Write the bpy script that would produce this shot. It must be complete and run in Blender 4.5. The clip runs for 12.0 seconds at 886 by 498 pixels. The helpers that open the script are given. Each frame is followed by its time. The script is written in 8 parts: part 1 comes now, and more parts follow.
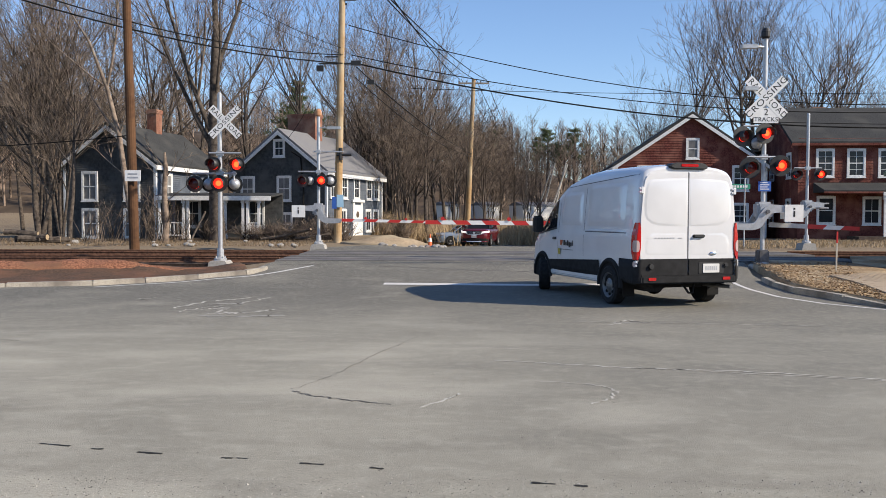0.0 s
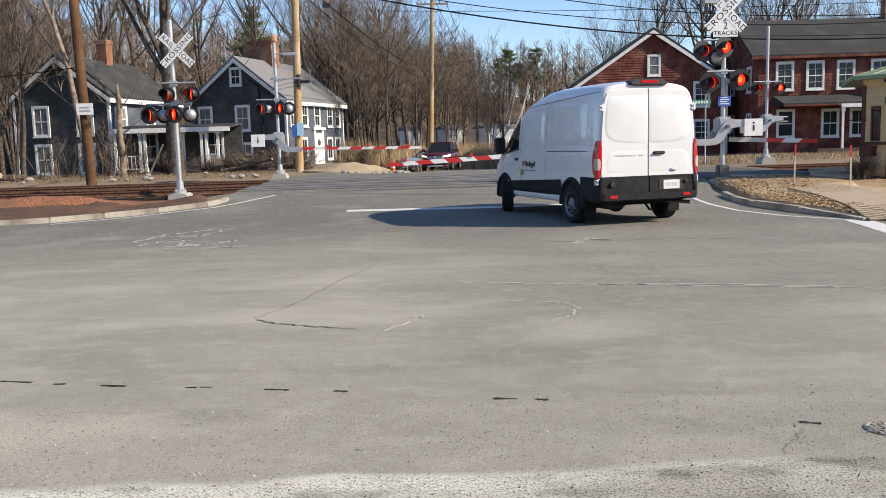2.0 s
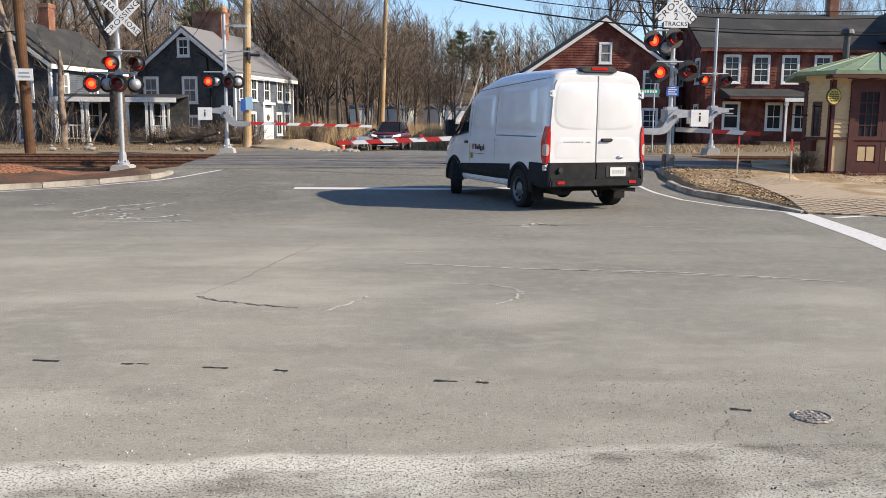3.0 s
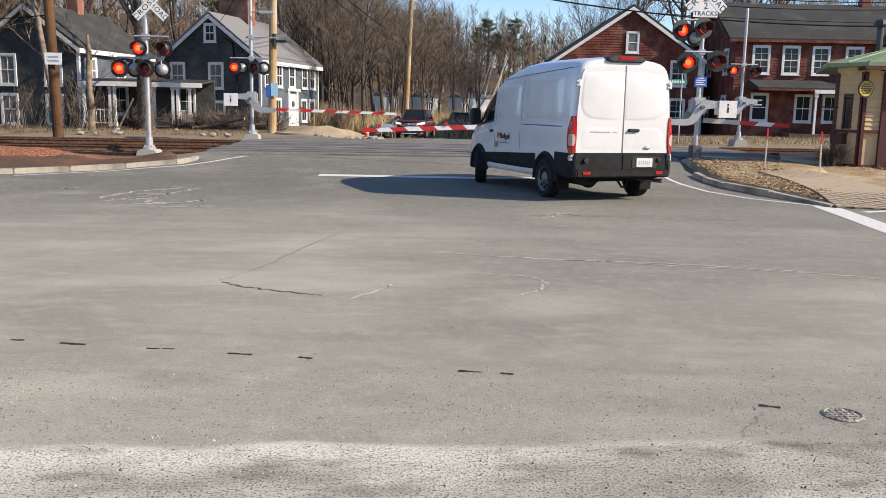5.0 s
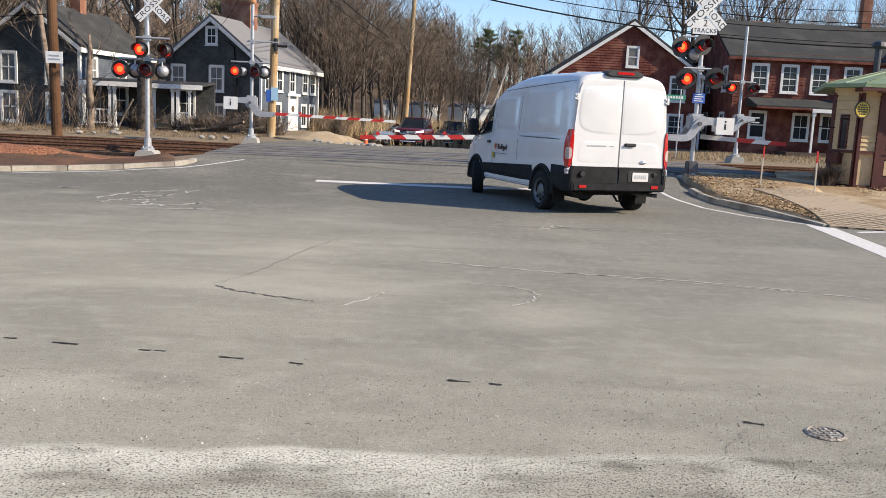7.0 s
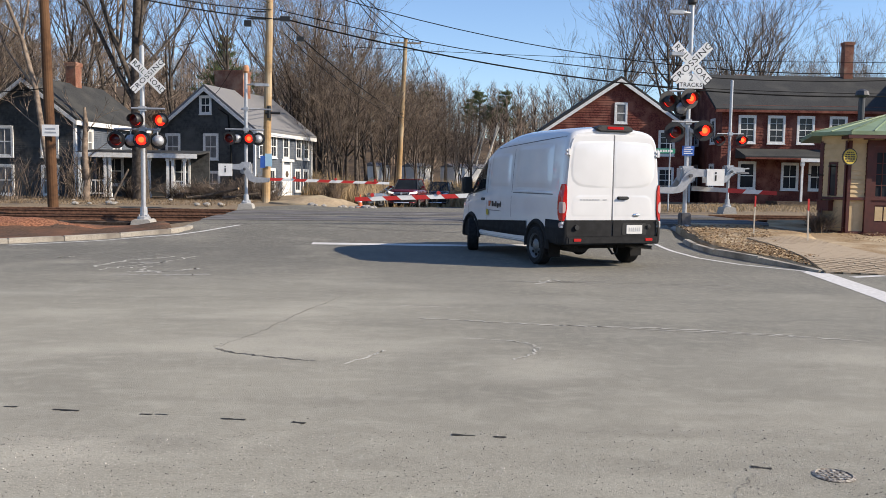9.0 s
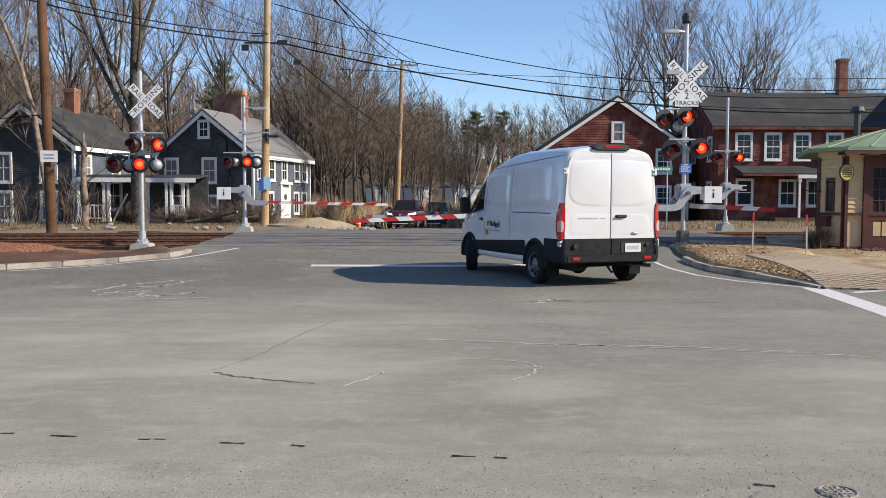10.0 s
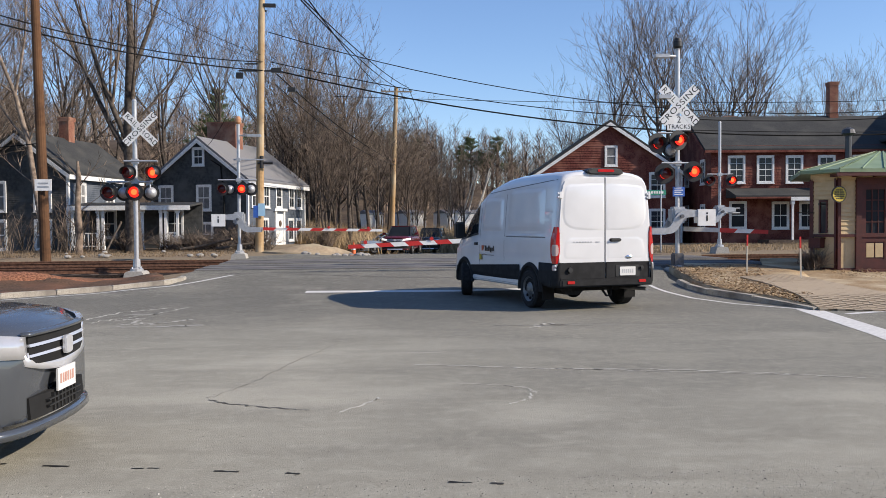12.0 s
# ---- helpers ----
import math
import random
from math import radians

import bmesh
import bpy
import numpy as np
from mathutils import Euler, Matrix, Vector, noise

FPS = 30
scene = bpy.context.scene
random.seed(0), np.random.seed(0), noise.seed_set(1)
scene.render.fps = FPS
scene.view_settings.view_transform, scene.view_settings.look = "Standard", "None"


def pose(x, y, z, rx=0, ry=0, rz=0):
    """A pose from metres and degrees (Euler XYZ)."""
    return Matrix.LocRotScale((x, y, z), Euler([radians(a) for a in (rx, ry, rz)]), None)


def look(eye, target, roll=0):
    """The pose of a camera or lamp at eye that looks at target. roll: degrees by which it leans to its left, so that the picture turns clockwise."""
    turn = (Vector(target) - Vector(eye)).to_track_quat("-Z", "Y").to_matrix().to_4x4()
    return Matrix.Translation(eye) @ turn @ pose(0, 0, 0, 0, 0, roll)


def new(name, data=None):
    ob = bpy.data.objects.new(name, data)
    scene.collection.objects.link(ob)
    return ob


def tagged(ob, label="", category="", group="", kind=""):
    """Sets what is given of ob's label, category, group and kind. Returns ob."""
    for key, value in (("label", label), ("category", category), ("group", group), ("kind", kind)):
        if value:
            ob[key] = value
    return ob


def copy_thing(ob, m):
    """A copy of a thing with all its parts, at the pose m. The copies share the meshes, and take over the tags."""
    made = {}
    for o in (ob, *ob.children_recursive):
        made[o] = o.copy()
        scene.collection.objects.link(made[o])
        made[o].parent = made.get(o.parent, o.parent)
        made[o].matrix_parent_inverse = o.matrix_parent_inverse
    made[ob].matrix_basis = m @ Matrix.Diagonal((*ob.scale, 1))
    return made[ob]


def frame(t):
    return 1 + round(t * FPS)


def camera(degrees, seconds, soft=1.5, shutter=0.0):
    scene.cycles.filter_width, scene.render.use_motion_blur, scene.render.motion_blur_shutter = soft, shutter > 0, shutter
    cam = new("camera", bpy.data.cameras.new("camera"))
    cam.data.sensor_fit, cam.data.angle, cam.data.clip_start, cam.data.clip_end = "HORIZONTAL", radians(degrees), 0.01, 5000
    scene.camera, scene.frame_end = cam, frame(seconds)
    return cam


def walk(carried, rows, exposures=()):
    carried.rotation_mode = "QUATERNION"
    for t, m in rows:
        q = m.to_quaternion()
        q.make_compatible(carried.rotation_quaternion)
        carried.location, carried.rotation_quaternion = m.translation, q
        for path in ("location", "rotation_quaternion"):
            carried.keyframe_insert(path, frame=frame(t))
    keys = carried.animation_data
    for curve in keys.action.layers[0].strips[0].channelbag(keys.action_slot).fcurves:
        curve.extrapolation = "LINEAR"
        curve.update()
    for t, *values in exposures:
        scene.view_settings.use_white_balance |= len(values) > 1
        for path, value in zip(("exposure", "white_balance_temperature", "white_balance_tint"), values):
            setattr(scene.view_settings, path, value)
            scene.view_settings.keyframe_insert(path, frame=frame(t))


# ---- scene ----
cam = camera(54.5, 12.0, soft=0.7)
walk(cam, [
    (0, pose(0.000, -0.000, 1.600, 87.87, -0.20, -0.00)),
    (0.5, pose(0.006, 0.066, 1.589, 86.81, -0.33, -0.87)),
    (1, pose(0.024, 0.044, 1.601, 86.61, -0.02, -0.89)),
    (1.5, pose(0.050, 0.028, 1.600, 85.35, 0.80, -1.27)),
    (2, pose(0.055, 0.022, 1.573, 82.89, 1.57, -2.41)),
    (2.5, pose(0.074, 0.039, 1.573, 81.93, 0.81, -4.41)),
    (3, pose(0.078, 0.027, 1.580, 81.58, -0.47, -5.62)),
    (5, pose(0.056, 0.066, 1.581, 80.79, -1.09, -4.03)),
    (5.5, pose(0.062, 0.069, 1.581, 80.40, -1.21, -3.94)),
    (6, pose(0.059, 0.044, 1.575, 80.04, -1.44, -3.75)),
    (6.5, pose(0.075, 0.048, 1.571, 80.19, -2.21, -3.66)),
    (7, pose(0.074, 0.014, 1.601, 81.35, -2.64, -4.06)),
    (9, pose(0.053, -0.027, 1.565, 85.37, -0.87, -4.54)),
    (9.5, pose(0.037, -0.025, 1.558, 86.16, -0.50, -4.71)),
    (10, pose(0.062, -0.019, 1.560, 86.75, -0.15, -4.64)),
    (10.5, pose(0.072, -0.020, 1.560, 87.09, 0.14, -4.44)),
    (11, pose(0.072, -0.015, 1.557, 87.43, 0.34, -4.29)),
    (11.5, pose(0.069, -0.020, 1.556, 87.84, 0.41, -4.50)),
    (12, pose(0.067, -0.019, 1.556, 88.43, 0.35, -4.99)),
], [(0.0, 0.32, 6550, 11), (1.0, 0.35, 6600, 11), (2.5, 0.52, 6780, 11), (7.0, 0.52, 6780, 11), (9.0, 0.39, 6640, 11), (10.5, 0.33, 6520, 11), (12.0, 0.29, 6450, 12)])

# ---- world, sun ----
SUN = Vector((3.85, -1.38, 2.5)).normalized()
world = bpy.data.worlds.new("sky")
scene.world = world
world.use_nodes = True
wn = world.node_tree.nodes
sky = wn.new("ShaderNodeTexSky")
sky.sky_type, sky.sun_disc = "NISHITA", False
sky.sun_elevation = math.asin(SUN.z)
sky.sun_rotation = math.atan2(SUN.x, SUN.y)
sky.air_density, sky.dust_density, sky.ozone_density = 1.0, 0.15, 2.5
wn["Background"].inputs[1].default_value = 0.115
tint = wn.new("ShaderNodeMix")
tint.data_type, tint.blend_type = "RGBA", "MULTIPLY"
tint.inputs["Factor"].default_value = 1.0
tint.inputs["B"].default_value = (0.98, 1.06, 1.215, 1)
world.node_tree.links.new(sky.outputs[0], tint.inputs["A"])
world.node_tree.links.new(tint.outputs["Result"], wn["Background"].inputs[0])
sun = new("sun", bpy.data.lights.new("sun", "SUN"))
sun.data.energy, sun.data.angle, sun.data.color = 5.0, radians(0.53), (1.0, 0.88, 0.72)
sun.matrix_world = look(SUN * 60, (0, 0, 0))

# ---- materials ----
def mat(name, c1, c2=None, scale=4.0, rough=0.8, metal=0.0, bump=0.0, bump_scale=40.0, c3=None, big=0.5, detail=6, spread=0.15, coat=0.0):
    """Two scales of colour variation, a fine relief, roughness and metal."""
    m = bpy.data.materials.new(name)
    m.use_nodes = True
    nt = m.node_tree
    n, ln = nt.nodes, nt.links.new
    b = n["Principled BSDF"]
    b.inputs["Roughness"].default_value, b.inputs["Metallic"].default_value = rough, metal
    b.inputs["Coat Weight"].default_value = coat
    if rough > 0.72:
        b.inputs["Specular IOR Level"].default_value = 0.2
    c2 = c2 or tuple(v * 0.8 for v in c1)
    co = n.new("ShaderNodeTexCoord")
    fine = n.new("ShaderNodeTexNoise")
    fine.inputs["Scale"].default_value, fine.inputs["Detail"].default_value = scale, detail
    ln(co.outputs["Object"], fine.inputs["Vector"])
    ramp = n.new("ShaderNodeValToRGB")
    ramp.color_ramp.elements[0].position, ramp.color_ramp.elements[1].position = 0.5 - spread, 0.5 + spread
    ramp.color_ramp.elements[0].color, ramp.color_ramp.elements[1].color = (*c1, 1), (*c2, 1)
    ln(fine.outputs["Fac"], ramp.inputs["Fac"])
    out = ramp.outputs["Color"]
    if c3:
        wide = n.new("ShaderNodeTexNoise")
        wide.inputs["Scale"].default_value, wide.inputs["Detail"].default_value = big, 4
        ln(co.outputs["Object"], wide.inputs["Vector"])
        r2 = n.new("ShaderNodeValToRGB")
        r2.color_ramp.elements[0].position, r2.color_ramp.elements[1].position = 0.45, 0.65
        ln(wide.outputs["Fac"], r2.inputs["Fac"])
        mix = n.new("ShaderNodeMix")
        mix.data_type = "RGBA"
        ln(r2.outputs["Color"], mix.inputs["Factor"])
        ln(out, mix.inputs["A"])
        mix.inputs["B"].default_value = (*c3, 1)
        out = mix.outputs["Result"]
    ln(out, b.inputs["Base Color"])
    if bump:
        bt = n.new("ShaderNodeTexNoise")
        bt.inputs["Scale"].default_value, bt.inputs["Detail"].default_value = bump_scale, 3
        ln(co.outputs["Object"], bt.inputs["Vector"])
        bp = n.new("ShaderNodeBump")
        bp.inputs["Strength"].default_value, bp.inputs["Distance"].default_value = bump, 0.02
        ln(bt.outputs["Fac"], bp.inputs["Height"])
        ln(bp.outputs["Normal"], b.inputs["Normal"])
    return m


def glow(name, color, strength, base):
    m = mat(name, base, rough=0.3)
    b = m.node_tree.nodes["Principled BSDF"]
    b.inputs["Emission Color"].default_value, b.inputs["Emission Strength"].default_value = (*color, 1), strength
    return m


def glass(name, tint, rough=0.05):
    """Dark window glass: a glossy sheet over a dim interior."""
    m = mat(name, tint, tuple(v * 1.5 for v in tint), scale=1.2, rough=rough)
    m.node_tree.nodes["Principled BSDF"].inputs["Specular IOR Level"].default_value = 0.22
    return m


def asphalt():
    """Old pale asphalt: grain, wheel-worn darker bands, stains, and a salted, stony strip by the near kerb."""
    m = mat("asphalt", (0.250, 0.240, 0.203), (0.340, 0.327, 0.276), scale=70, rough=0.92, bump=0.28, bump_scale=110, spread=0.24)
    nt = m.node_tree
    n, ln = nt.nodes, nt.links.new
    b = n["Principled BSDF"]
    base = b.inputs["Base Color"].links[0].from_socket
    co = n.new("ShaderNodeTexCoord")

    def noise_ramp(scale, lo, hi, stretch=(1, 1, 1), turn=0.0, detail=5):
        mp = n.new("ShaderNodeMapping")
        mp.inputs["Scale"].default_value = stretch
        mp.inputs["Rotation"].default_value = (0, 0, turn)
        ln(co.outputs["Object"], mp.inputs["Vector"])
        t = n.new("ShaderNodeTexNoise")
        t.inputs["Scale"].default_value, t.inputs["Detail"].default_value = scale, detail
        ln(mp.outputs["Vector"], t.inputs["Vector"])
        r = n.new("ShaderNodeMapRange")
        r.inputs["From Min"].default_value, r.inputs["From Max"].default_value = lo, hi
        ln(t.outputs["Fac"], r.inputs["Value"])
        return r.outputs["Result"]

    def mixed(fac, a, color, amount=1.0):
        mul = n.new("ShaderNodeMath")
        mul.operation = "MULTIPLY"
        ln(fac, mul.inputs[0])
        mul.inputs[1].default_value = amount
        x = n.new("ShaderNodeMix")
        x.data_type = "RGBA"
        ln(mul.outputs[0], x.inputs["Factor"])
        ln(a, x.inputs["A"])
        x.inputs["B"].default_value = (*color, 1)
        return x.outputs["Result"]

    def span(axis, lo, hi):
        sep = n.new("ShaderNodeSeparateXYZ")
        ln(co.outputs["Object"], sep.inputs[0])
        r = n.new("ShaderNodeMapRange")
        r.interpolation_type = "SMOOTHSTEP"
        r.inputs["From Min"].default_value, r.inputs["From Max"].default_value = lo, hi
        ln(sep.outputs[axis], r.inputs["Value"])
        return r.outputs["Result"]

    def times(a, c):
        mul = n.new("ShaderNodeMath")
        mul.operation = "MULTIPLY"
        ln(a, mul.inputs[0])
        ln(c, mul.inputs[1])
        return mul.outputs[0]
    # mottled stains and pale salted lobes
    out = mixed(noise_ramp(0.33, 0.45, 0.62, (1, 1.3, 1), 0.6, 9), base, (0.185, 0.179, 0.154), 0.5)
    out = mixed(noise_ramp(0.55, 0.50, 0.66, (0.8, 1.25, 1), -0.7, 10), out, (0.450, 0.432, 0.368), 0.6)
    out = mixed(noise_ramp(0.9, 0.50, 0.66, (0.45, 1.7, 1), 0.5, 8), out, (0.205, 0.198, 0.170), 0.55)
    out = mixed(noise_ramp(3.5, 0.52, 0.70, (0.7, 1.3, 1), 0.4, 9), out, (0.390, 0.374, 0.318), 0.5)
    # darker, newer surface towards the tracks and in the turning lane
    out = mixed(times(span("Y", 9.0, 18.0), noise_ramp(0.6, 0.05, 0.50)), out, (0.112, 0.110, 0.100), 0.94)
    out = mixed(times(times(span("X", -1.5, 3.0), span("Y", 4.8, 8.5)), noise_ramp(0.5, 0.2, 0.6, detail=8)), out, (0.150, 0.147, 0.132), 0.6)
    # coarse worn strip by the near kerb, its upper rim white with salt
    wob = noise_ramp(0.7, 0.0, 1.0, (1, 0.4, 1), 0.0, 7)
    edge = n.new("ShaderNodeMath")
    edge.operation = "MULTIPLY_ADD"
    sep = n.new("ShaderNodeSeparateXYZ")
    ln(co.outputs["Object"], sep.inputs[0])
    ln(wob, edge.inputs[0])
    edge.inputs[1].default_value = 0.55
    ln(sep.outputs["Y"], edge.inputs[2])

    def strip(lo, hi):
        r = n.new("ShaderNodeMapRange")
        r.interpolation_type = "SMOOTHSTEP"
        r.inputs["From Min"].default_value, r.inputs["From Max"].default_value = lo, hi
        ln(edge.outputs[0], r.inputs["Value"])
        return r.outputs["Result"]
    worn = times(strip(4.28, 4.16), span("Y", 1.6, 2.6))
    rim = times(times(strip(4.28, 4.20), strip(3.80, 4.10)), span("X", 1.8, 0.2))
    out = mixed(times(worn, noise_ramp(1.3, 0.42, 0.60, (0.8, 1.8, 1), 0.2, 9)), out, (0.575, 0.565, 0.497), 0.85)
    out = mixed(times(rim, noise_ramp(2.0, 0.30, 0.52, (0.7, 2.0, 1), detail=8)), out, (0.675, 0.664, 0.588), 0.9)
    out = mixed(times(worn, noise_ramp(2.0, 0.50, 0.66, (0.8, 1.4, 1), -0.3, 11)), out, (0.120, 0.112, 0.092), 0.85)
    # stones and pits of the surface, coarser in the worn strip
    out = mixed(noise_ramp(42, 0.50, 0.66, detail=5), out, (0.170, 0.163, 0.135), 0.4)
    out = mixed(noise_ramp(9, 0.50, 0.70, detail=6), out, (0.360, 0.350, 0.300), 0.35)
    pits = noise_ramp(150, 0.555, 0.61, detail=2)
    out = mixed(times(span("Y", 7.0, 3.8), times(pits, span("X", -2.5, 2.5))), out, (0.085, 0.080, 0.068), 0.6)
    out = mixed(times(worn, noise_ramp(85, 0.55, 0.60, detail=3)), out, (0.050, 0.045, 0.038), 0.85)
    out = mixed(noise_ramp(120, 0.62, 0.66, detail=1), out, (0.600, 0.575, 0.490), 0.6)
    out = mixed(noise_ramp(34, 0.69, 0.70, detail=2), out, (0.05, 0.047, 0.041), 0.7)
    cast = n.new("ShaderNodeMix")
    cast.data_type, cast.blend_type = "RGBA", "MULTIPLY"
    cast.inputs["Factor"].default_value = 1.0
    ln(out, cast.inputs["A"])
    cast.inputs["B"].default_value = (1.0, 0.99, 0.955, 1)
    ln(cast.outputs["Result"], b.inputs["Base Color"])
    return m


ASPHALT = asphalt()
DIRT = mat("leaf_litter", (0.15, 0.115, 0.08), (0.30, 0.235, 0.155), scale=9, rough=1.0, bump=1.0, bump_scale=20, c3=(0.24, 0.19, 0.125), big=0.3)
WHITE = mat("white_paint", (0.78, 0.78, 0.76), (0.7, 0.7, 0.67), scale=6, rough=0.5)
VANWHITE = mat("van_white_paint", (0.70, 0.705, 0.71), (0.66, 0.665, 0.67), scale=2, rough=0.2, coat=0.8)

# ---- mesh helpers ----
def ease(a, b, v):
    u = min(1.0, max(0.0, (v - a) / (b - a)))
    return u * u * (3 - 2 * u)


def gz(x, y):
    """Height of the ground: level at the junction, up to the tracks, level, with the far road dipping behind them."""
    dip = 0.033 * min(22.5, max(0.0, y - 36)) * (1 - ease(66, 90, y)) * ease(-3.5, -1.2, x) * (1 - ease(13, 18, x))
    low = 1 - 0.65 * ease(-5.5, -6.7, x) * (1 - ease(26.0, 27.5, y))
    return 0.30 * low * ease(19.5, 26.5, y - 0.05 * x) + 0.06 * ease(36, 46, y) - dip


def link(name, bm, material, parent=None, label="", smooth=False):
    me = bpy.data.meshes.new(name)
    bmesh.ops.recalc_face_normals(bm, faces=bm.faces)
    bm.to_mesh(me)
    bm.free()
    for m in material if isinstance(material, (list, tuple)) else [material]:
        me.materials.append(m)
    if smooth:
        for p in me.polygons:
            p.use_smooth = True
    ob = new(name, me)
    if parent:
        ob.parent = parent
    if label:
        tagged(ob, label)
    return ob


def part(name, bm, material, parent, label="", smooth=False):
    return link(name, bm, material, parent, label, smooth)


def box(bm, x0, y0, z0, x1, y1, z1, m=None, idx=0):
    vs = [bm.verts.new(Vector(p) if m is None else m @ Vector(p)) for p in
          ((x0, y0, z0), (x1, y0, z0), (x1, y1, z0), (x0, y1, z0), (x0, y0, z1), (x1, y0, z1), (x1, y1, z1), (x0, y1, z1))]
    for f in ((0, 3, 2, 1), (4, 5, 6, 7), (0, 1, 5, 4), (1, 2, 6, 5), (2, 3, 7, 6), (3, 0, 4, 7)):
        bm.faces.new([vs[i] for i in f]).material_index = idx
    return vs


def boxes(*args, m=None):
    bm = bmesh.new()
    for a in args:
        box(bm, *a, m=m)
    return bm


def prism(bm, pts, a, b, axis="y", m=None, idx=0):
    """A closed outline of (u, v) pulled along an axis from a to b."""
    def at(u, v, w):
        p = Vector((u, w, v)) if axis == "y" else Vector((w, u, v)) if axis == "x" else Vector((u, v, w))
        return m @ p if m else p
    lo, hi = [bm.verts.new(at(u, v, a)) for u, v in pts], [bm.verts.new(at(u, v, b)) for u, v in pts]
    bm.faces.new(lo).material_index = idx
    bm.faces.new(hi[::-1]).material_index = idx
    for i in range(len(pts)):
        j = (i + 1) % len(pts)
        bm.faces.new((lo[i], hi[i], hi[j], lo[j])).material_index = idx


def tube(bm, path, radii, n=8, cap=True, idx=0):
    """A round bar through points, with a radius at each."""
    path = [Vector(p) for p in path]
    if not isinstance(radii, (list, tuple)):
        radii = [radii] * len(path)
    rings, side = [], None
    for i, p in enumerate(path):
        d = (path[min(i + 1, len(path) - 1)] - path[max(i - 1, 0)]).normalized()
        side = d.orthogonal().normalized() if side is None else (side - d * side.dot(d)).normalized()
        up = d.cross(side)
        rings.append([bm.verts.new(p + (side * math.cos(k * math.tau / n) + up * math.sin(k * math.tau / n)) * radii[i]) for k in range(n)])
    for r, s in zip(rings, rings[1:]):
        for k in range(n):
            bm.faces.new((r[k], r[(k + 1) % n], s[(k + 1) % n], s[k])).material_index = idx
    if cap:
        bm.faces.new(rings[0][::-1]).material_index = idx
        bm.faces.new(rings[-1]).material_index = idx


def thing(name, m, label, category, group="", kind=""):
    ob = new(name)
    ob.matrix_basis = m
    ob.empty_display_size = 0.2
    return tagged(ob, label, category, group, kind)

# ---- ground ----
def far_hill(x, y):
    return 13 * ease(85, 190, y) * (1 - 0.75 * ease(2, 60, x)) + 6.0 * ease(75, 140, y) * ease(-8, -45, x)


def sheet(xs, ys, height, lift=0.0):
    bm = bmesh.new()
    grid = [[bm.verts.new((x, y, height(x, y) + lift)) for x in xs] for y in ys]
    for a, b in zip(grid, grid[1:]):
        for i in range(len(xs) - 1):
            bm.faces.new((a[i], a[i + 1], b[i + 1], b[i]))
    return bm


def spread(lo, hi, fine_lo, fine_hi, step):
    out = list(np.arange(fine_lo, fine_hi + 0.01, step))
    while out[-1] < hi:
        out.append(out[-1] + (out[-1] - out[-2]) * 1.3)
    while out[0] > lo:
        out.insert(0, out[0] - (out[1] - out[0]) * 1.3)
    return [float(v) for v in out]


def ground_height(x, y):
    lumps = 0.10 * noise.noise((x * 0.25, y * 0.25, 3.0)) * ease(34, 42, y)
    bed = ease(-1.5, 0.5, x - 0.15 * max(0.0, y - 50)) * (1 - ease(11, 14, x - 0.15 * max(0.0, y - 50))) * ease(37, 44, y)
    trench = 0.25 * ease(25.4, 26.2, y - 0.026 * x) * (1 - ease(34.8, 36.2, y - 0.026 * x)) * max(ease(-5.3, -6.2, x), ease(13.6, 14.6, x))
    return gz(x, y) - 0.06 - trench - 0.14 * bed + far_hill(x, y) + lumps * (1 - bed)


tagged(link("ground", sheet(spread(-1500, 1500, -60, 60, 1.0), spread(-300, 2500, -12, 110, 1.0), ground_height), DIRT, smooth=True),
       "dry leaf litter, straw and dirt beyond the tracks", "ground", kind="structure")

# carriageway from the junction over the tracks to the far side
EDGE_L = ((-60.0, 10.6), (-24.0, 15.2), (-8.00, 19.62), (-7.08, 20.45), (-6.04, 21.22), (-4.92, 22.11), (-4.73, 22.88), (-5.08, 23.63), (-4.85, 26.27), (-4.95, 32.66), (-5.2, 36.4), (-3.2, 39.2), (0.3, 41.2), (0.5, 50.0), (5.5, 75.0), (14.0, 130.0), (40.0, 220.0))
EDGE_R = ((60.0, 6.0), (30.0, 9.8), (15.0, 11.8), (9.4, 14.05), (8.06, 14.82), (7.73, 16.63), (7.57, 18.53), (8.16, 22.62), (8.7, 24.5), (9.3, 27.0), (12.8, 38.6), (11.5, 41.0), (9.2, 50.0), (13.0, 75.0), (20.0, 130.0), (48.0, 220.0))


def road_mesh():
    bm = bmesh.new()
    left = [(-60.0, -40.0)] + list(EDGE_L)
    right = [(60.0, -40.0)] + list(EDGE_R)
    rows = []
    for (a, b), (c, d) in zip(zip(left, left[1:]), zip(right, right[1:])):
        for k in range(8):
            u = k / 8
            p, q = Vector(a).lerp(Vector(b), u), Vector(c).lerp(Vector(d), u)
            rows.append([p.lerp(q, j / 24) for j in range(25)])
    vs = [[bm.verts.new((p.x, p.y, gz(p.x, p.y) + far_hill(p.x, p.y))) for p in r] for r in rows]
    for a, b in zip(vs, vs[1:]):
        for j in range(24):
            bm.faces.new((a[j], a[j + 1], b[j + 1], b[j]))
    return bm


tagged(link("road", road_mesh(), ASPHALT, smooth=True), "worn grey asphalt road with salt stains and cracks", "road", kind="structure")


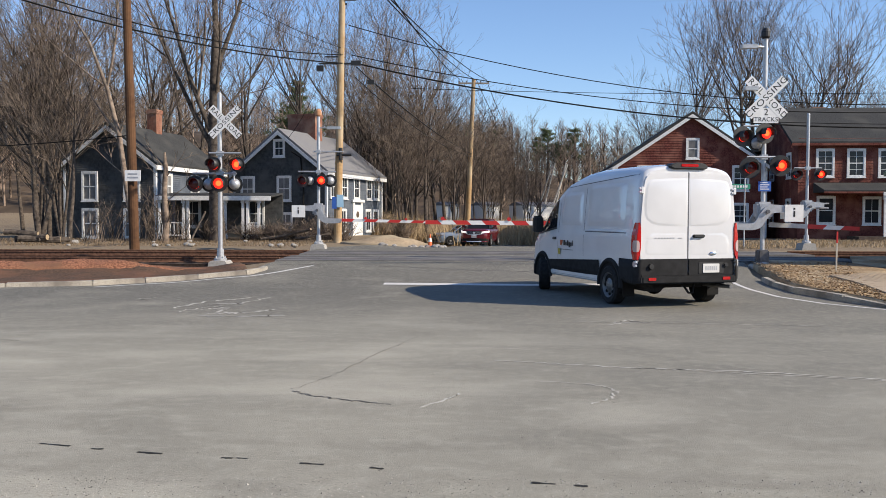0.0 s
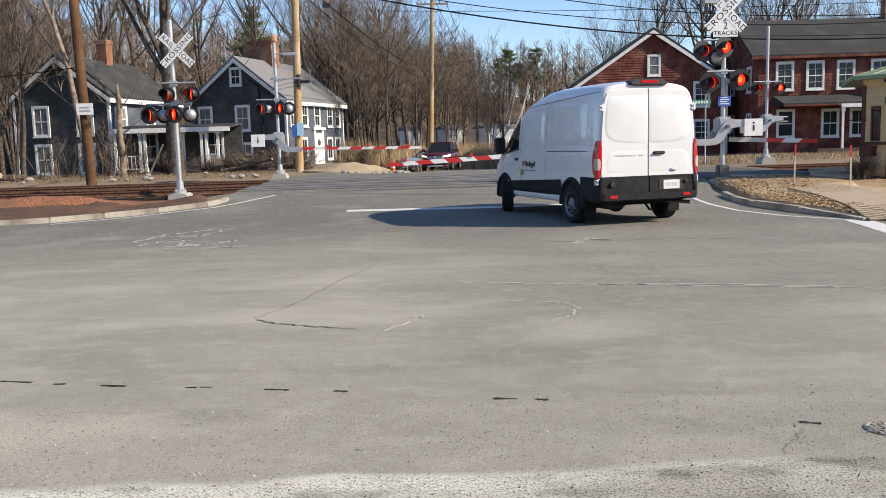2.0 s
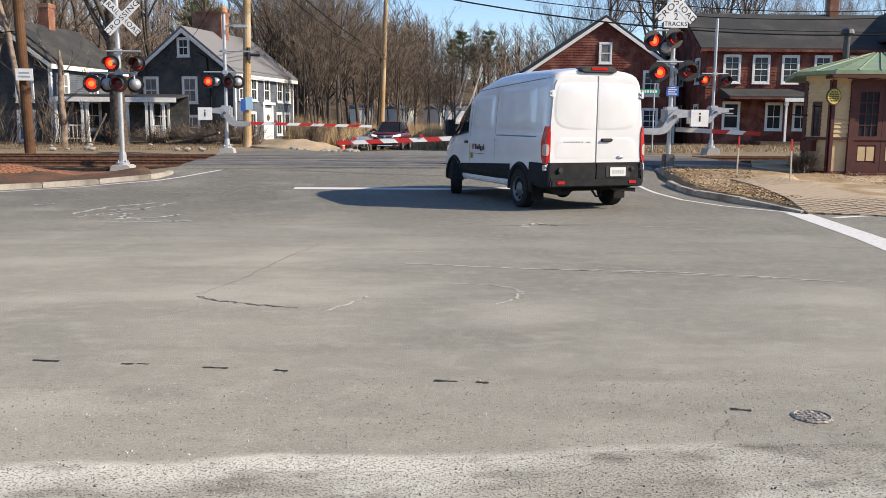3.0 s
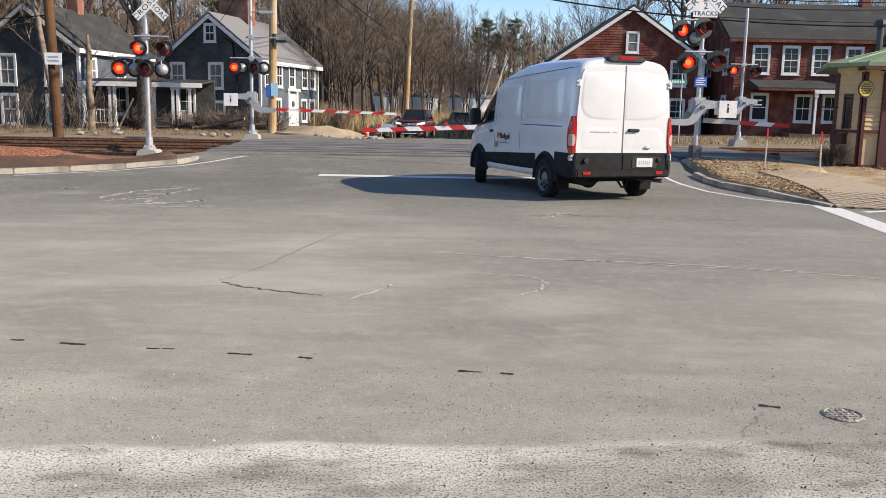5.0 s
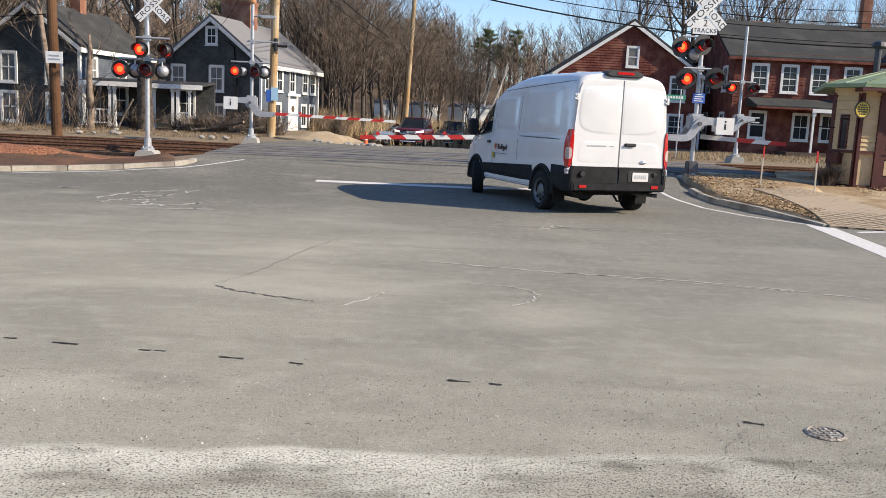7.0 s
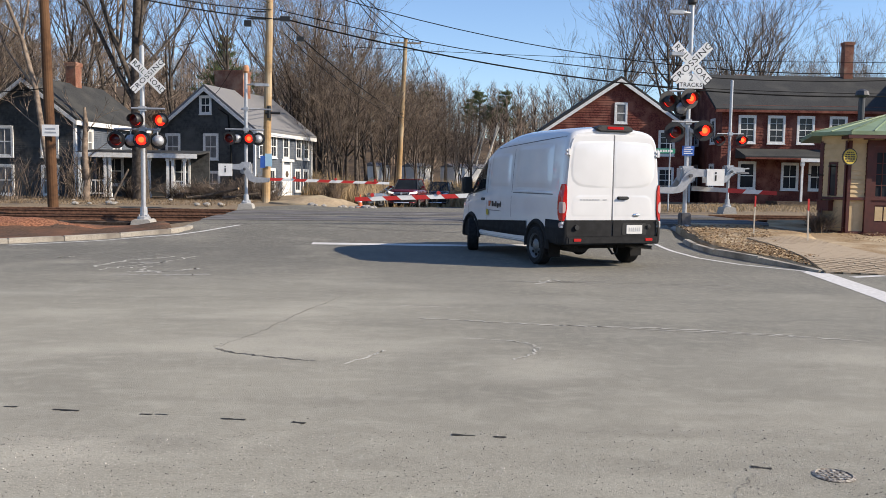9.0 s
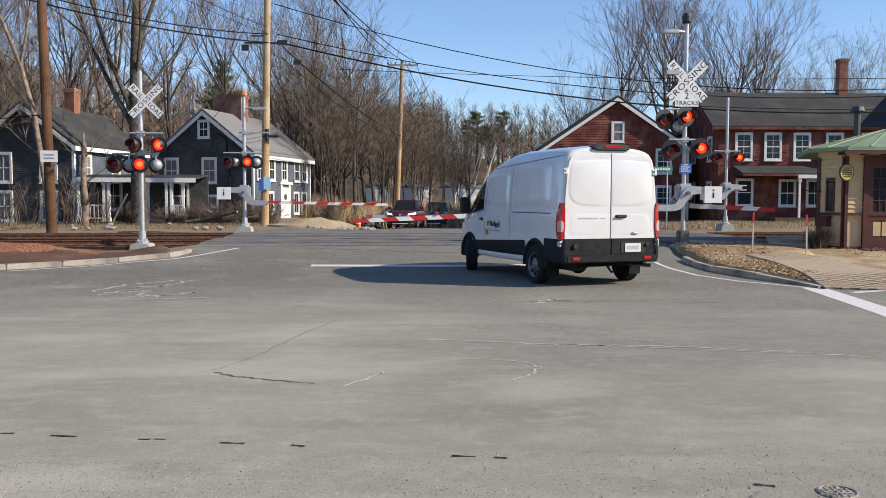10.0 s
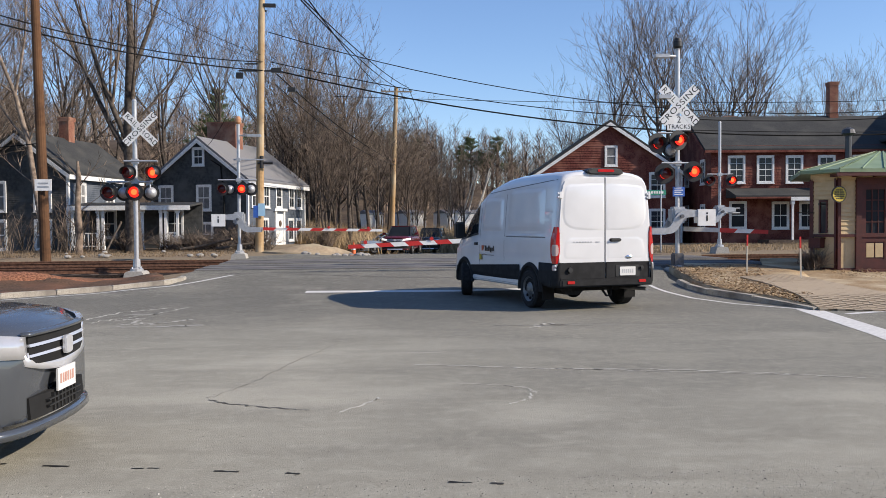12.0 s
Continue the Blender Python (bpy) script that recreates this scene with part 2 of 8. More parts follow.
def ribbon(name, pts, width, material, label, category="road marking", lift=0.004, jag=0.0, steps=6, kind="structure", taper=False):
    """A thin strip that lies on the road along points."""
    bm = bmesh.new()
    rnd = random.Random(len(pts) * 7 + int(pts[0][0] * 31))
    line = []
    for (a, b), (c, d) in zip(pts, pts[1:]):
        for k in range(steps):
            line.append(Vector((a + (c - a) * k / steps, b + (d - b) * k / steps)))
    line.append(Vector(pts[-1]))
    line = [p + Vector((rnd.uniform(-jag, jag), rnd.uniform(-jag, jag))) for p in line]
    prev = None
    for i, p in enumerate(line):
        d = (line[min(i + 1, len(line) - 1)] - line[max(i - 1, 0)]).normalized()
        w = width * 0.5 * (rnd.uniform(0.3, 1.3) if jag else 1.0)
        s = Vector((-d.y, d.x)) * w
        pair = [bm.verts.new((q.x, q.y, gz(q.x, q.y) + lift)) for q in (p + s, p - s)]
        if prev:
            bm.faces.new((prev[0], prev[1], pair[1], pair[0]))
        prev = pair
    return tagged(link(name, bm, material), label, category, kind=kind)


LINE = mat("road_paint", (0.72, 0.71, 0.68), (0.5, 0.49, 0.47), scale=14, rough=0.8, spread=0.25)
ribbon("stop_line", ((-1.40, 20.35), (2.17, 20.20), (6.2, 20.75)), 0.42, LINE, "white painted stop line across the lane")
ribbon("edge_line", ((-7.83, 19.22), (-6.96, 20.10), (-5.95, 20.89), (-4.84, 21.78), (-4.37, 22.52), (-3.63, 24.05)), 0.10, LINE, "white edge line along the granite kerb")
ribbon("edge_line", ((7.11, 21.04), (6.88, 19.14), (6.83, 17.45), (7.15, 16.09), (7.77, 15.08), (8.06, 14.61)), 0.10, LINE, "white edge line round the corner kerb")
ribbon("crosswalk_line", ((7.96, 14.83), (7.25, 11.36), (6.4, 8.0)), 0.42, LINE, "broad white crosswalk bar on the asphalt")
ribbon("crosswalk_line", ((8.22, 13.99), (9.14, 14.35), (14.0, 13.8)), 0.16, LINE, "thin white crosswalk line on the asphalt")
CRACK = mat("salt_filled_crack", (0.60, 0.58, 0.52), (0.40, 0.385, 0.34), scale=20, rough=0.95)
SMEAR = mat("salt_smear", (0.24, 0.233, 0.21), (0.36, 0.348, 0.31), scale=9, rough=0.95)
DARK_LINE = mat("dark_crack_line", (0.07, 0.067, 0.062), (0.19, 0.183, 0.165), scale=18, rough=0.9)
for pts, w in (
    (((0.58, 9.57), (1.10, 9.40), (1.80, 9.16), (2.37, 9.03)), 0.03),
    (((2.48, 9.00), (3.18, 8.79), (4.38, 8.44)), 0.02),
    (((-0.18, 7.16), (0.09, 7.57), (0.16, 7.75)), 0.025),
    (((0.97, 8.32), (1.24, 8.27), (1.54, 8.11), (1.60, 7.85), (1.51, 7.55), (1.27, 7.32)), 0.02),
    (((-4.48, 14.35), (-4.18, 14.99), (-3.76, 15.69), (-3.47, 16.80)), 0.05),
    (((-4.11, 14.72), (-3.79, 15.00), (-3.75, 14.29), (-3.27, 14.05)), 0.05),
    (((-5.79, 16.48), (-5.64, 16.83)), 0.06),
    (((0.39, 10.53), (1.14, 10.32)), 0.012),
    (((2.55, 12.81), (2.87, 13.31), (3.08, 13.10)), 0.05),
):
    ribbon("road_crack", pts, w, CRACK, "pale salt-filled crack in the asphalt", "crack", jag=0.025 if pts[0][1] < 12 else 0.085, steps=10)
for pts, w in (
    (((-1.39, 7.85), (-1.20, 7.65), (-0.91, 7.49), (-0.45, 7.29)), 0.028),
    (((-1.40, 7.90), (-1.22, 8.28), (-1.06, 8.77), (-0.80, 9.85), (-0.33, 11.46)), 0.010),
    (((1.85, 4.03), (2.02, 4.25), (2.13, 4.39)), 0.006),
):
    ribbon("road_crack", pts, w, DARK_LINE, "dark open crack along an asphalt patch", "crack", jag=0.02, steps=10)
SLOT = mat("sealed_slot", (0.018, 0.017, 0.016), (0.045, 0.043, 0.04), scale=25, rough=0.8)
for a, b in (((-2.82, 5.98), (-2.58, 5.92)), ((-2.41, 5.85), (-2.32, 5.84)), ((-2.06, 5.77), (-1.88, 5.73)), ((-1.46, 5.64), (-1.38, 5.63)), ((-1.36, 5.64), (-1.28, 5.62)),
             ((-0.92, 5.52), (-0.76, 5.49)), ((-0.46, 5.43), (-0.37, 5.40)), ((0.54, 5.13), (0.68, 5.10)), ((0.79, 5.08), (0.87, 5.06)), ((2.15, 4.48), (2.25, 4.44)), ((-5.69, 11.01), (-5.42, 10.97))):
    ribbon("saw_slot", (a, b), 0.028, SLOT, "short black sealed saw cut in the asphalt", "saw cut", steps=4, jag=0.003)

# dark wavering lines laid across the road near the rails
for pts, w in ((((-4.6, 24.35), (-1.4, 24.63), (2.5, 24.8), (7.8, 25.1)), 0.16), (((-1.9, 24.1), (-1.2, 23.89), (-0.11, 23.56), (0.8, 23.26), (2.16, 23.04), (2.85, 23.5)), 0.14), (((-4.4, 26.0), (-1.5, 26.1), (2.63, 26.0), (8.6, 26.3)), 0.12), (((-4.9, 29.4), (-1.72, 29.6), (1.81, 29.7), (9.8, 29.9)), 0.18)):
    ribbon("dark_road_line", pts, w, DARK_LINE, "dark uneven line across the asphalt by the rails", "tar seam", jag=0.03, steps=14)

# valve cover in the foreground
COVER = mat("cast_iron", (0.10, 0.08, 0.065), (0.50, 0.47, 0.41), scale=40, rough=0.7, metal=0.3, bump=0.6, bump_scale=60)


def valve_cover():
    x, y = (2.54, 4.32)
    ob = thing("valve_cover", pose(x, y, 0) @ Matrix.Diagonal((0.82, 0.82, 1, 1)), "small round cast iron cover set in the asphalt", "manhole cover")
    bm = bmesh.new()
    n = 24
    for r0, r1, z0, z1 in ((0.135, 0.115, 0.004, 0.012), (0.115, 0.108, 0.012, 0.002)):
        a = [bm.verts.new((r0 * math.cos(k * math.tau / n), r0 * math.sin(k * math.tau / n), z0)) for k in range(n)]
        b = [bm.verts.new((r1 * math.cos(k * math.tau / n), r1 * math.sin(k * math.tau / n), z1)) for k in range(n)]
        for k in range(n):
            bm.faces.new((a[k], a[(k + 1) % n], b[(k + 1) % n], b[k]))
    part("ring", bm, COVER, ob)
    bm = bmesh.new()
    bmesh.ops.create_circle(bm, cap_ends=True, segments=n, radius=0.107, matrix=pose(0, 0, 0.005))
    for i in range(-2, 3):
        for j in range(-2, 3):
            if i * i + j * j < 6:
                box(bm, i * 0.04 - 0.012, j * 0.04 - 0.012, 0.004, i * 0.04 + 0.012, j * 0.04 + 0.012, 0.010)
    part("lid", bm, COVER, ob)


valve_cover()

# kerbs of granite stones
GRANITE = mat("granite", (0.44, 0.41, 0.35), (0.31, 0.285, 0.24), scale=30, rough=0.95, bump=0.8, bump_scale=25, c3=(0.20, 0.18, 0.155), big=1.4)


def kerb(name, pts, label, stone=1.9, width=0.16, height=0.09, away=1, sink=0.0):
    """Granite stones end to end along points, each a part."""
    ob = thing(name, pose(0, 0, 0), label, "kerb", kind="structure")
    rnd = random.Random(4)
    for (a, b), (c, d) in zip(pts, pts[1:]):
        run = math.hypot(c - a, d - b)
        drop = sink if (c, d) == tuple(pts[-1]) else 0.0
        n = max(1, round(run / stone))
        ang = math.degrees(math.atan2(d - b, c - a))
        for k in range(n):
            u = k / n
            x, y = a + (c - a) * u, b + (d - b) * u
            bm = bmesh.new()
            w0, w1 = (0.0, width) if away > 0 else (-width, 0.0)
            h = height + rnd.uniform(-0.01, 0.012)
            vs = box(bm, 0.008, w0, -0.15, run / n - 0.008, w1, h)
            bmesh.ops.bevel(bm, geom=[e for e in bm.edges if all(v.co.z > 0 for v in e.verts)], offset=0.018, segments=2, affect="EDGES")
            o = part("kerbstone", bm, GRANITE, ob)
            o.matrix_basis = pose(x, y, gz(x, y) - drop * u, rnd.uniform(-1, 1), -math.degrees(math.atan2(gz(c, d) - gz(a, b) - drop, run)), ang + rnd.uniform(-0.5, 0.5))


KERB_L = ((-30.0, 14.3), (-20.0, 15.9), (-13.0, 17.6), (-8.10, 19.87), (-7.16, 20.67), (-6.11, 21.44), (-5.08, 22.23), (-4.73, 22.88), (-4.73, 23.23))
KERB_R = ((7.92, 21.35), (7.70, 20.07), (7.51, 18.39), (7.68, 16.51), (8.01, 14.72))
kerb("kerb", KERB_L, "pale granite kerb round the mulched verge", away=1)
kerb("kerb", KERB_R, "weathered granite kerb round the leafy corner", away=1, height=0.115, sink=0.07)

MULCH = mat("red_mulch", (0.36, 0.165, 0.095), (0.13, 0.055, 0.032), scale=22, rough=1.0, bump=1.0, bump_scale=30, c3=(0.20, 0.105, 0.062), big=1.3, spread=0.09)
SOIL = mat("dark_soil", (0.055, 0.036, 0.025), (0.135, 0.085, 0.056), scale=18, rough=1.0, bump=1.0, bump_scale=26, c3=(0.15, 0.08, 0.05), big=1.1)
LEAVES = mat("dry_leaves", (0.40, 0.29, 0.17), (0.22, 0.15, 0.085), scale=22, rough=1.0, bump=1.0, bump_scale=35, c3=(0.50, 0.41, 0.28), big=0.8)


def island(name, outline, top, material, label):
    """Raised verge inside its kerb: a filled outline with a soft uneven top."""
    bm = bmesh.new()
    vs = [bm.verts.new((x, y, 0)) for x, y in outline]
    bmesh.ops.triangulate(bm, faces=[bm.faces.new(vs)])
    for _ in range(4):
        long = [e for e in bm.edges if e.calc_length() > 0.5]
        bmesh.ops.subdivide_edges(bm, edges=long, cuts=1, use_grid_fill=False)
        bmesh.ops.triangulate(bm, faces=bm.faces[:])
    for v in bm.verts:
        v.co.z = top(v.co.x, v.co.y)
    rim = bmesh.ops.extrude_edge_only(bm, edges=[e for e in bm.edges if len(e.link_faces) == 1])
    for v in rim["geom"]:
        if isinstance(v, bmesh.types.BMVert):
            v.co.z -= 0.3
    tagged(link(name, bm, material, smooth=True), label, "verge", kind="structure")


def verge_left(x, y):
    mound = 0.34 * math.exp(-((x + 9.5) / 1.5) ** 2 - ((y - 23.5) / 0.8) ** 2) + 0.22 * math.exp(-((x + 12.3) / 1.8) ** 2 - ((y - 22.6) / 0.9) ** 2)
    return gz(x, y) + 0.04 + mound * (0.8 + 0.5 * noise.noise((x * 0.9, y * 0.9, 2.0))) + 0.05 * noise.noise((x * 1.7, y * 1.7, 1.0))


def verge_right(x, y):
    return gz(x, y) + 0.105 * ease(14.6, 16.6, y) + 0.035 * noise.noise((x * 2.0, y * 2.0, 5.0)) * ease(8.2, 9.5, x + 0.2 * (y - 15))


island("verge_mulch", tuple((x, y + 0.16) for x, y in KERB_L[:-2]) + ((-5.5, 23.9), (-5.9, 24.9), (-7.4, 24.9), (-9.5, 24.7), (-14.0, 23.9), (-22.0, 22.4), (-30.0, 21.6)), verge_left, SOIL, "dark bare soil verge behind the kerb")
island("verge_leaves", ((8.75, 24.2), (8.4, 22.0), (7.85, 18.6), (7.95, 16.8), (8.35, 15.1), (8.75, 14.9), (9.6, 16.6), (10.6, 19.0), (11.6, 21.5), (12.2, 23.2), (11.6, 25.0), (9.6, 25.4)), verge_right, LEAVES, "strip of dry leaves and dead grass behind the kerb")
island("depot_verge", ((9.1, 14.3), (9.4, 16.0), (10.0, 17.8), (10.6, 19.4), (10.7, 21.6), (11.9, 24.9), (12.9, 27.2), (30.0, 27.0), (40.0, 20.0), (30.0, 9.9), (15.0, 11.9), (9.6, 14.02)), lambda x, y: gz(x, y) - 0.03 + 0.12 * ease(13.9, 16.5, y) + (0.02 + 0.05 * ease(11.3, 13.5, x)) * noise.noise((x * 1.2, y * 1.2, 9.0)), LEAVES, "straw and dead leaves in front of the depot hut")

for pts, w in ((((-3.95, 13.75), (-3.2, 13.7), (-2.55, 13.85)), 0.16), (((-4.3, 15.6), (-3.7, 15.75)), 0.22), (((2.0, 13.15), (3.6, 13.0), (5.6, 12.7)), 0.05)):
    ribbon("salt_smear", pts, w, SMEAR, "pale salt smear on the asphalt", "stain", jag=0.06, steps=9)

# brick footpath behind the corner


def heap_edge(k, n=40):
    """The uneven outline of the mulch heap."""
    a = k * math.tau / n
    r = 1 + 0.16 * noise.noise((math.cos(a) * 1.6, math.sin(a) * 1.6, 4.0))
    u, v = 5.0 * r * math.cos(a), 1.05 * r * math.sin(a)
    return (-11.3 + u * 0.97 - v * 0.22, 23.25 + u * 0.20 + v * 0.97)


def heap_top(x, y):
    dx, dy = x + 11.3, y - 23.25
    u, v = (dx * 0.97 + dy * 0.20) / 5.0, (dy * 0.97 - dx * 0.20) / 1.05
    return verge_left(x, y) - 0.01 + 0.10 * max(0.0, 1 - u * u - v * v) + 0.02 * noise.noise((x * 4, y * 4, 7.0))


island("mulch_heap", tuple(heap_edge(k) for k in range(40)), heap_top, MULCH, "low heap of reddish mulch on the dark soil")
PAVER = mat("clay_paver", (0.44, 0.36, 0.26), (0.37, 0.29, 0.20), scale=10, rough=0.95, bump=0.3)
JOINT = mat("sandy_joint", (0.27, 0.215, 0.15), (0.34, 0.275, 0.20), scale=14, rough=1.0, bump=0.4)
PATH = (((8.06, 14.61), (9.70, 14.06)), ((8.38, 15.73), (10.39, 15.93)), ((9.03, 17.80), (10.91, 18.50)), ((9.60, 20.07), (11.41, 21.03)), ((9.73, 21.63), (11.24, 22.20)))


def path_lift(y):
    return 0.012 + 0.125 * ease(13.9, 16.4, y)


def path_at(s):
    """The path's two edges at s, which runs from 0 to 4 along it."""
    i = min(int(s), len(PATH) - 2)
    u = s - i
    rows = [PATH[max(0, min(len(PATH) - 1, i + k))] for k in (-1, 0, 1, 2)]
    out = []
    for side in (0, 1):
        a, b, c, d = (Vector(r[side]) for r in rows)
        out.append(0.5 * (2 * b + (c - a) * u + (2 * a - 5 * b + 4 * c - d) * u * u + (3 * b - a - 3 * c + d) * u ** 3))
    return out


def brick_path():
    bm = bmesh.new()
    prev = None
    for k in range(33):
        row = [bm.verts.new((p.x, p.y, gz(*p) + path_lift(p.y))) for p in path_at(k / 8)]
        if prev:
            bm.faces.new((prev[0], prev[1], row[1], row[0]))
        prev = row
    top = tagged(link("footpath", bm, JOINT), "buff brick footpath curving past the depot", "footpath", kind="structure")
    bm = bmesh.new()
    box(bm, -0.5, -0.5, -0.5, 0.5, 0.5, 0.5)
    bmesh.ops.bevel(bm, geom=[e for e in bm.edges if all(v.co.z > 0 for v in e.verts)], offset=0.03, segments=1, affect="EDGES")
    mesh = bpy.data.meshes.new("paver")
    bm.to_mesh(mesh)
    bm.free()
    mesh.materials.append(PAVER)
    rnd = random.Random(2)
    rows, cols = 22, 12
    for k in range(rows):
        for j in range(cols):
            s = min(3.98, 4 * (k + 0.5 + (0.25 if j % 2 else -0.25)) / rows)
            (p, q), (p1, q1), (p0, q0) = path_at(s), path_at(min(4, s + 2.0 / rows)), path_at(max(0, s - 2.0 / rows))
            v = (j + 0.5) / cols
            c, along = p.lerp(q, v), p1.lerp(q1, v) - p0.lerp(q0, v)
            o = new("paver", mesh)
            o.parent = top
            o.matrix_basis = pose(c.x, c.y, gz(c.x, c.y) + path_lift(c.y) - 0.0145 + rnd.uniform(-0.0015, 0.0015), rnd.uniform(-0.4, 0.4), rnd.uniform(-0.4, 0.4), math.degrees(math.atan2(along.y, along.x))) @ Matrix.Diagonal((max(0.12, along.length - 0.006), (q - p).length / cols - 0.010, 0.036, 1))


brick_path()

SAND = mat("sandy_soil", (0.42, 0.33, 0.22), (0.30, 0.23, 0.15), scale=9, rough=1.0, bump=0.8, bump_scale=14, c3=(0.36, 0.30, 0.20), big=0.9)
island("soil_mound", tuple((-2.3 + 2.9 * math.cos(k * math.tau / 24), 43.6 + 2.2 * math.sin(k * math.tau / 24)) for k in range(24)),
       lambda x, y: gz(x, y) - 0.06 + 0.46 * math.exp(-((x + 2.3) / 1.7) ** 2 - ((y - 43.6) / 1.2) ** 2) * (1 + 0.5 * noise.noise((x * 1.1, y * 1.1, 4.0))) + 0.04 * noise.noise((x * 3, y * 3, 1.0)), SAND, "low mound of pale sandy soil beside the far road")

ribbon("road_crack", ((2.02, 9.10), (3.09, 8.94), (4.27, 8.53), (5.02, 8.16)), 0.03, CRACK, "pale salt-filled crack in the asphalt", "crack", jag=0.02, steps=12)
ribbon("road_crack", ((-4.69, 14.87), (-4.39, 16.16), (-3.73, 16.82)), 0.07, CRACK, "pale salt-filled crack in the asphalt", "crack", jag=0.06, steps=12)
ribbon("road_crack", ((-3.87, 14.09), (-3.17, 14.32), (-2.89, 14.70)), 0.09, CRACK, "pale salt-filled crack in the asphalt", "crack", jag=0.07, steps=10)

# ---- tracks ----
RUST = mat("rusty_rail", (0.20, 0.105, 0.065), (0.095, 0.05, 0.033), scale=10, rough=0.85, bump=0.2)
BALLAST = mat("ballast", (0.050, 0.035, 0.027), (0.018, 0.014, 0.012), scale=16, rough=1.0, bump=1.0, bump_scale=18)
TIE = mat("creosote_tie", (0.075, 0.055, 0.04), (0.13, 0.10, 0.08), scale=8, rough=0.95, bump=0.5)
PANEL = mat("crossing_panel", (0.10, 0.10, 0.10), (0.16, 0.155, 0.15), scale=25, rough=0.85, bump=0.3, c3=(0.20, 0.19, 0.18), big=0.8)
TRACK_TURN = 1.5
tagged(link("ballast_bed", boxes((-70, -3.0, -0.6, -5.2, 7.0, -0.175), (13.5, -3.0, -0.6, 80, 7.0, -0.175), m=pose(0, 28.6, 0.36, 0, 0, TRACK_TURN)), BALLAST), "brown stone ballast under the tracks", "ballast", kind="structure")


def track(y, name_label):
    ob = thing("railway_track", pose(0, y, 0.30, 0, 0, TRACK_TURN), name_label, "railway track", "railway tracks")
    section = ((-0.07, 0), (0.07, 0), (0.07, 0.02), (0.012, 0.035), (0.012, 0.115), (0.036, 0.125), (0.036, 0.16), (-0.036, 0.16), (-0.036, 0.125), (-0.012, 0.115), (-0.012, 0.035), (-0.07, 0.02))
    for v in (-0.7175, 0.7175):
        for lo, hi, z in ((-70, -5.0, -0.10), (-5.0, 13.0, -0.155), (13.0, 80, -0.10)):
            bm = bmesh.new()
            prism(bm, [(v + a, z + b) for a, b in section], lo, hi, "x")
            part("rail", bm, RUST, ob, "rusty steel rail")
    bm = bmesh.new()
    box(bm, -0.115, -1.3, -0.28, 0.115, 1.3, -0.11)
    mesh = bpy.data.meshes.new("tie")
    bm.to_mesh(mesh)
    bm.free()
    mesh.materials.append(TIE)
    for lo, hi in ((-32, -5.4), (13.4, 34)):
        for k in range(int((hi - lo) / 0.56)):
            o = new("tie", mesh)
            o.parent = ob
            o.matrix_basis = pose(lo + k * 0.56, 0, 0)
    for a, b in ((-1.55, -0.80), (-0.62, 0.62), (0.80, 1.55)):
        for k in range(6):
            bm = boxes((-5.0 + k * 3.0 + 0.005, a, -0.1, -2.0 + k * 3.0 - 0.005, b, 0.012))
            part("crossing_panel", bm, PANEL, ob, "dark rubber crossing panel between the rails")
    for v in (-0.7175, 0.7175):
        part("flangeway", boxes((-5.0, v - 0.095, -0.05, 13.0, v - 0.037, 0.011), (-5.0, v + 0.037, -0.05, 13.0, v + 0.082, 0.011)), BALLAST, ob, "dark flangeway filler along the rail")


track(27.05, "rusty rails crossing the road beside the junction")
track(31.3, "second pair of rusty rails across the road")


def gravel():
    """Loose grit along the near road edge."""
    rnd = random.Random(12)
    verts, faces = [], []
    for _ in range(17000):
        x, y = rnd.uniform(-3.2, 4.2), 2.3 + 2.9 * rnd.random() ** 2.1
        s = rnd.uniform(0.002, 0.0052) * (1.6 if rnd.random() < 0.08 else 1.0)
        c, h = (x, y), s * rnd.uniform(0.5, 1.0)
        a = rnd.uniform(0, 3)
        i = len(verts)
        for k in range(4):
            verts.append((x + s * math.cos(a + k * 1.57) * rnd.uniform(0.7, 1.2), y + s * math.sin(a + k * 1.57) * rnd.uniform(0.7, 1.2), 0.001))
        verts.append((x, y, 0.001 + h * 1.3))
        faces.extend([(i + k, i + (k + 1) % 4, i + 4) for k in range(4)])
    me = bpy.data.meshes.new("gravel")
    me.from_pydata(verts, [], faces)
    me.materials.append(mat("grit", (0.66, 0.62, 0.55), (0.07, 0.065, 0.06), scale=45, rough=0.95, spread=0.04))
    tagged(new("gravel", me), "loose pale and dark grit on the asphalt", "gravel", kind="stuff")


gravel()


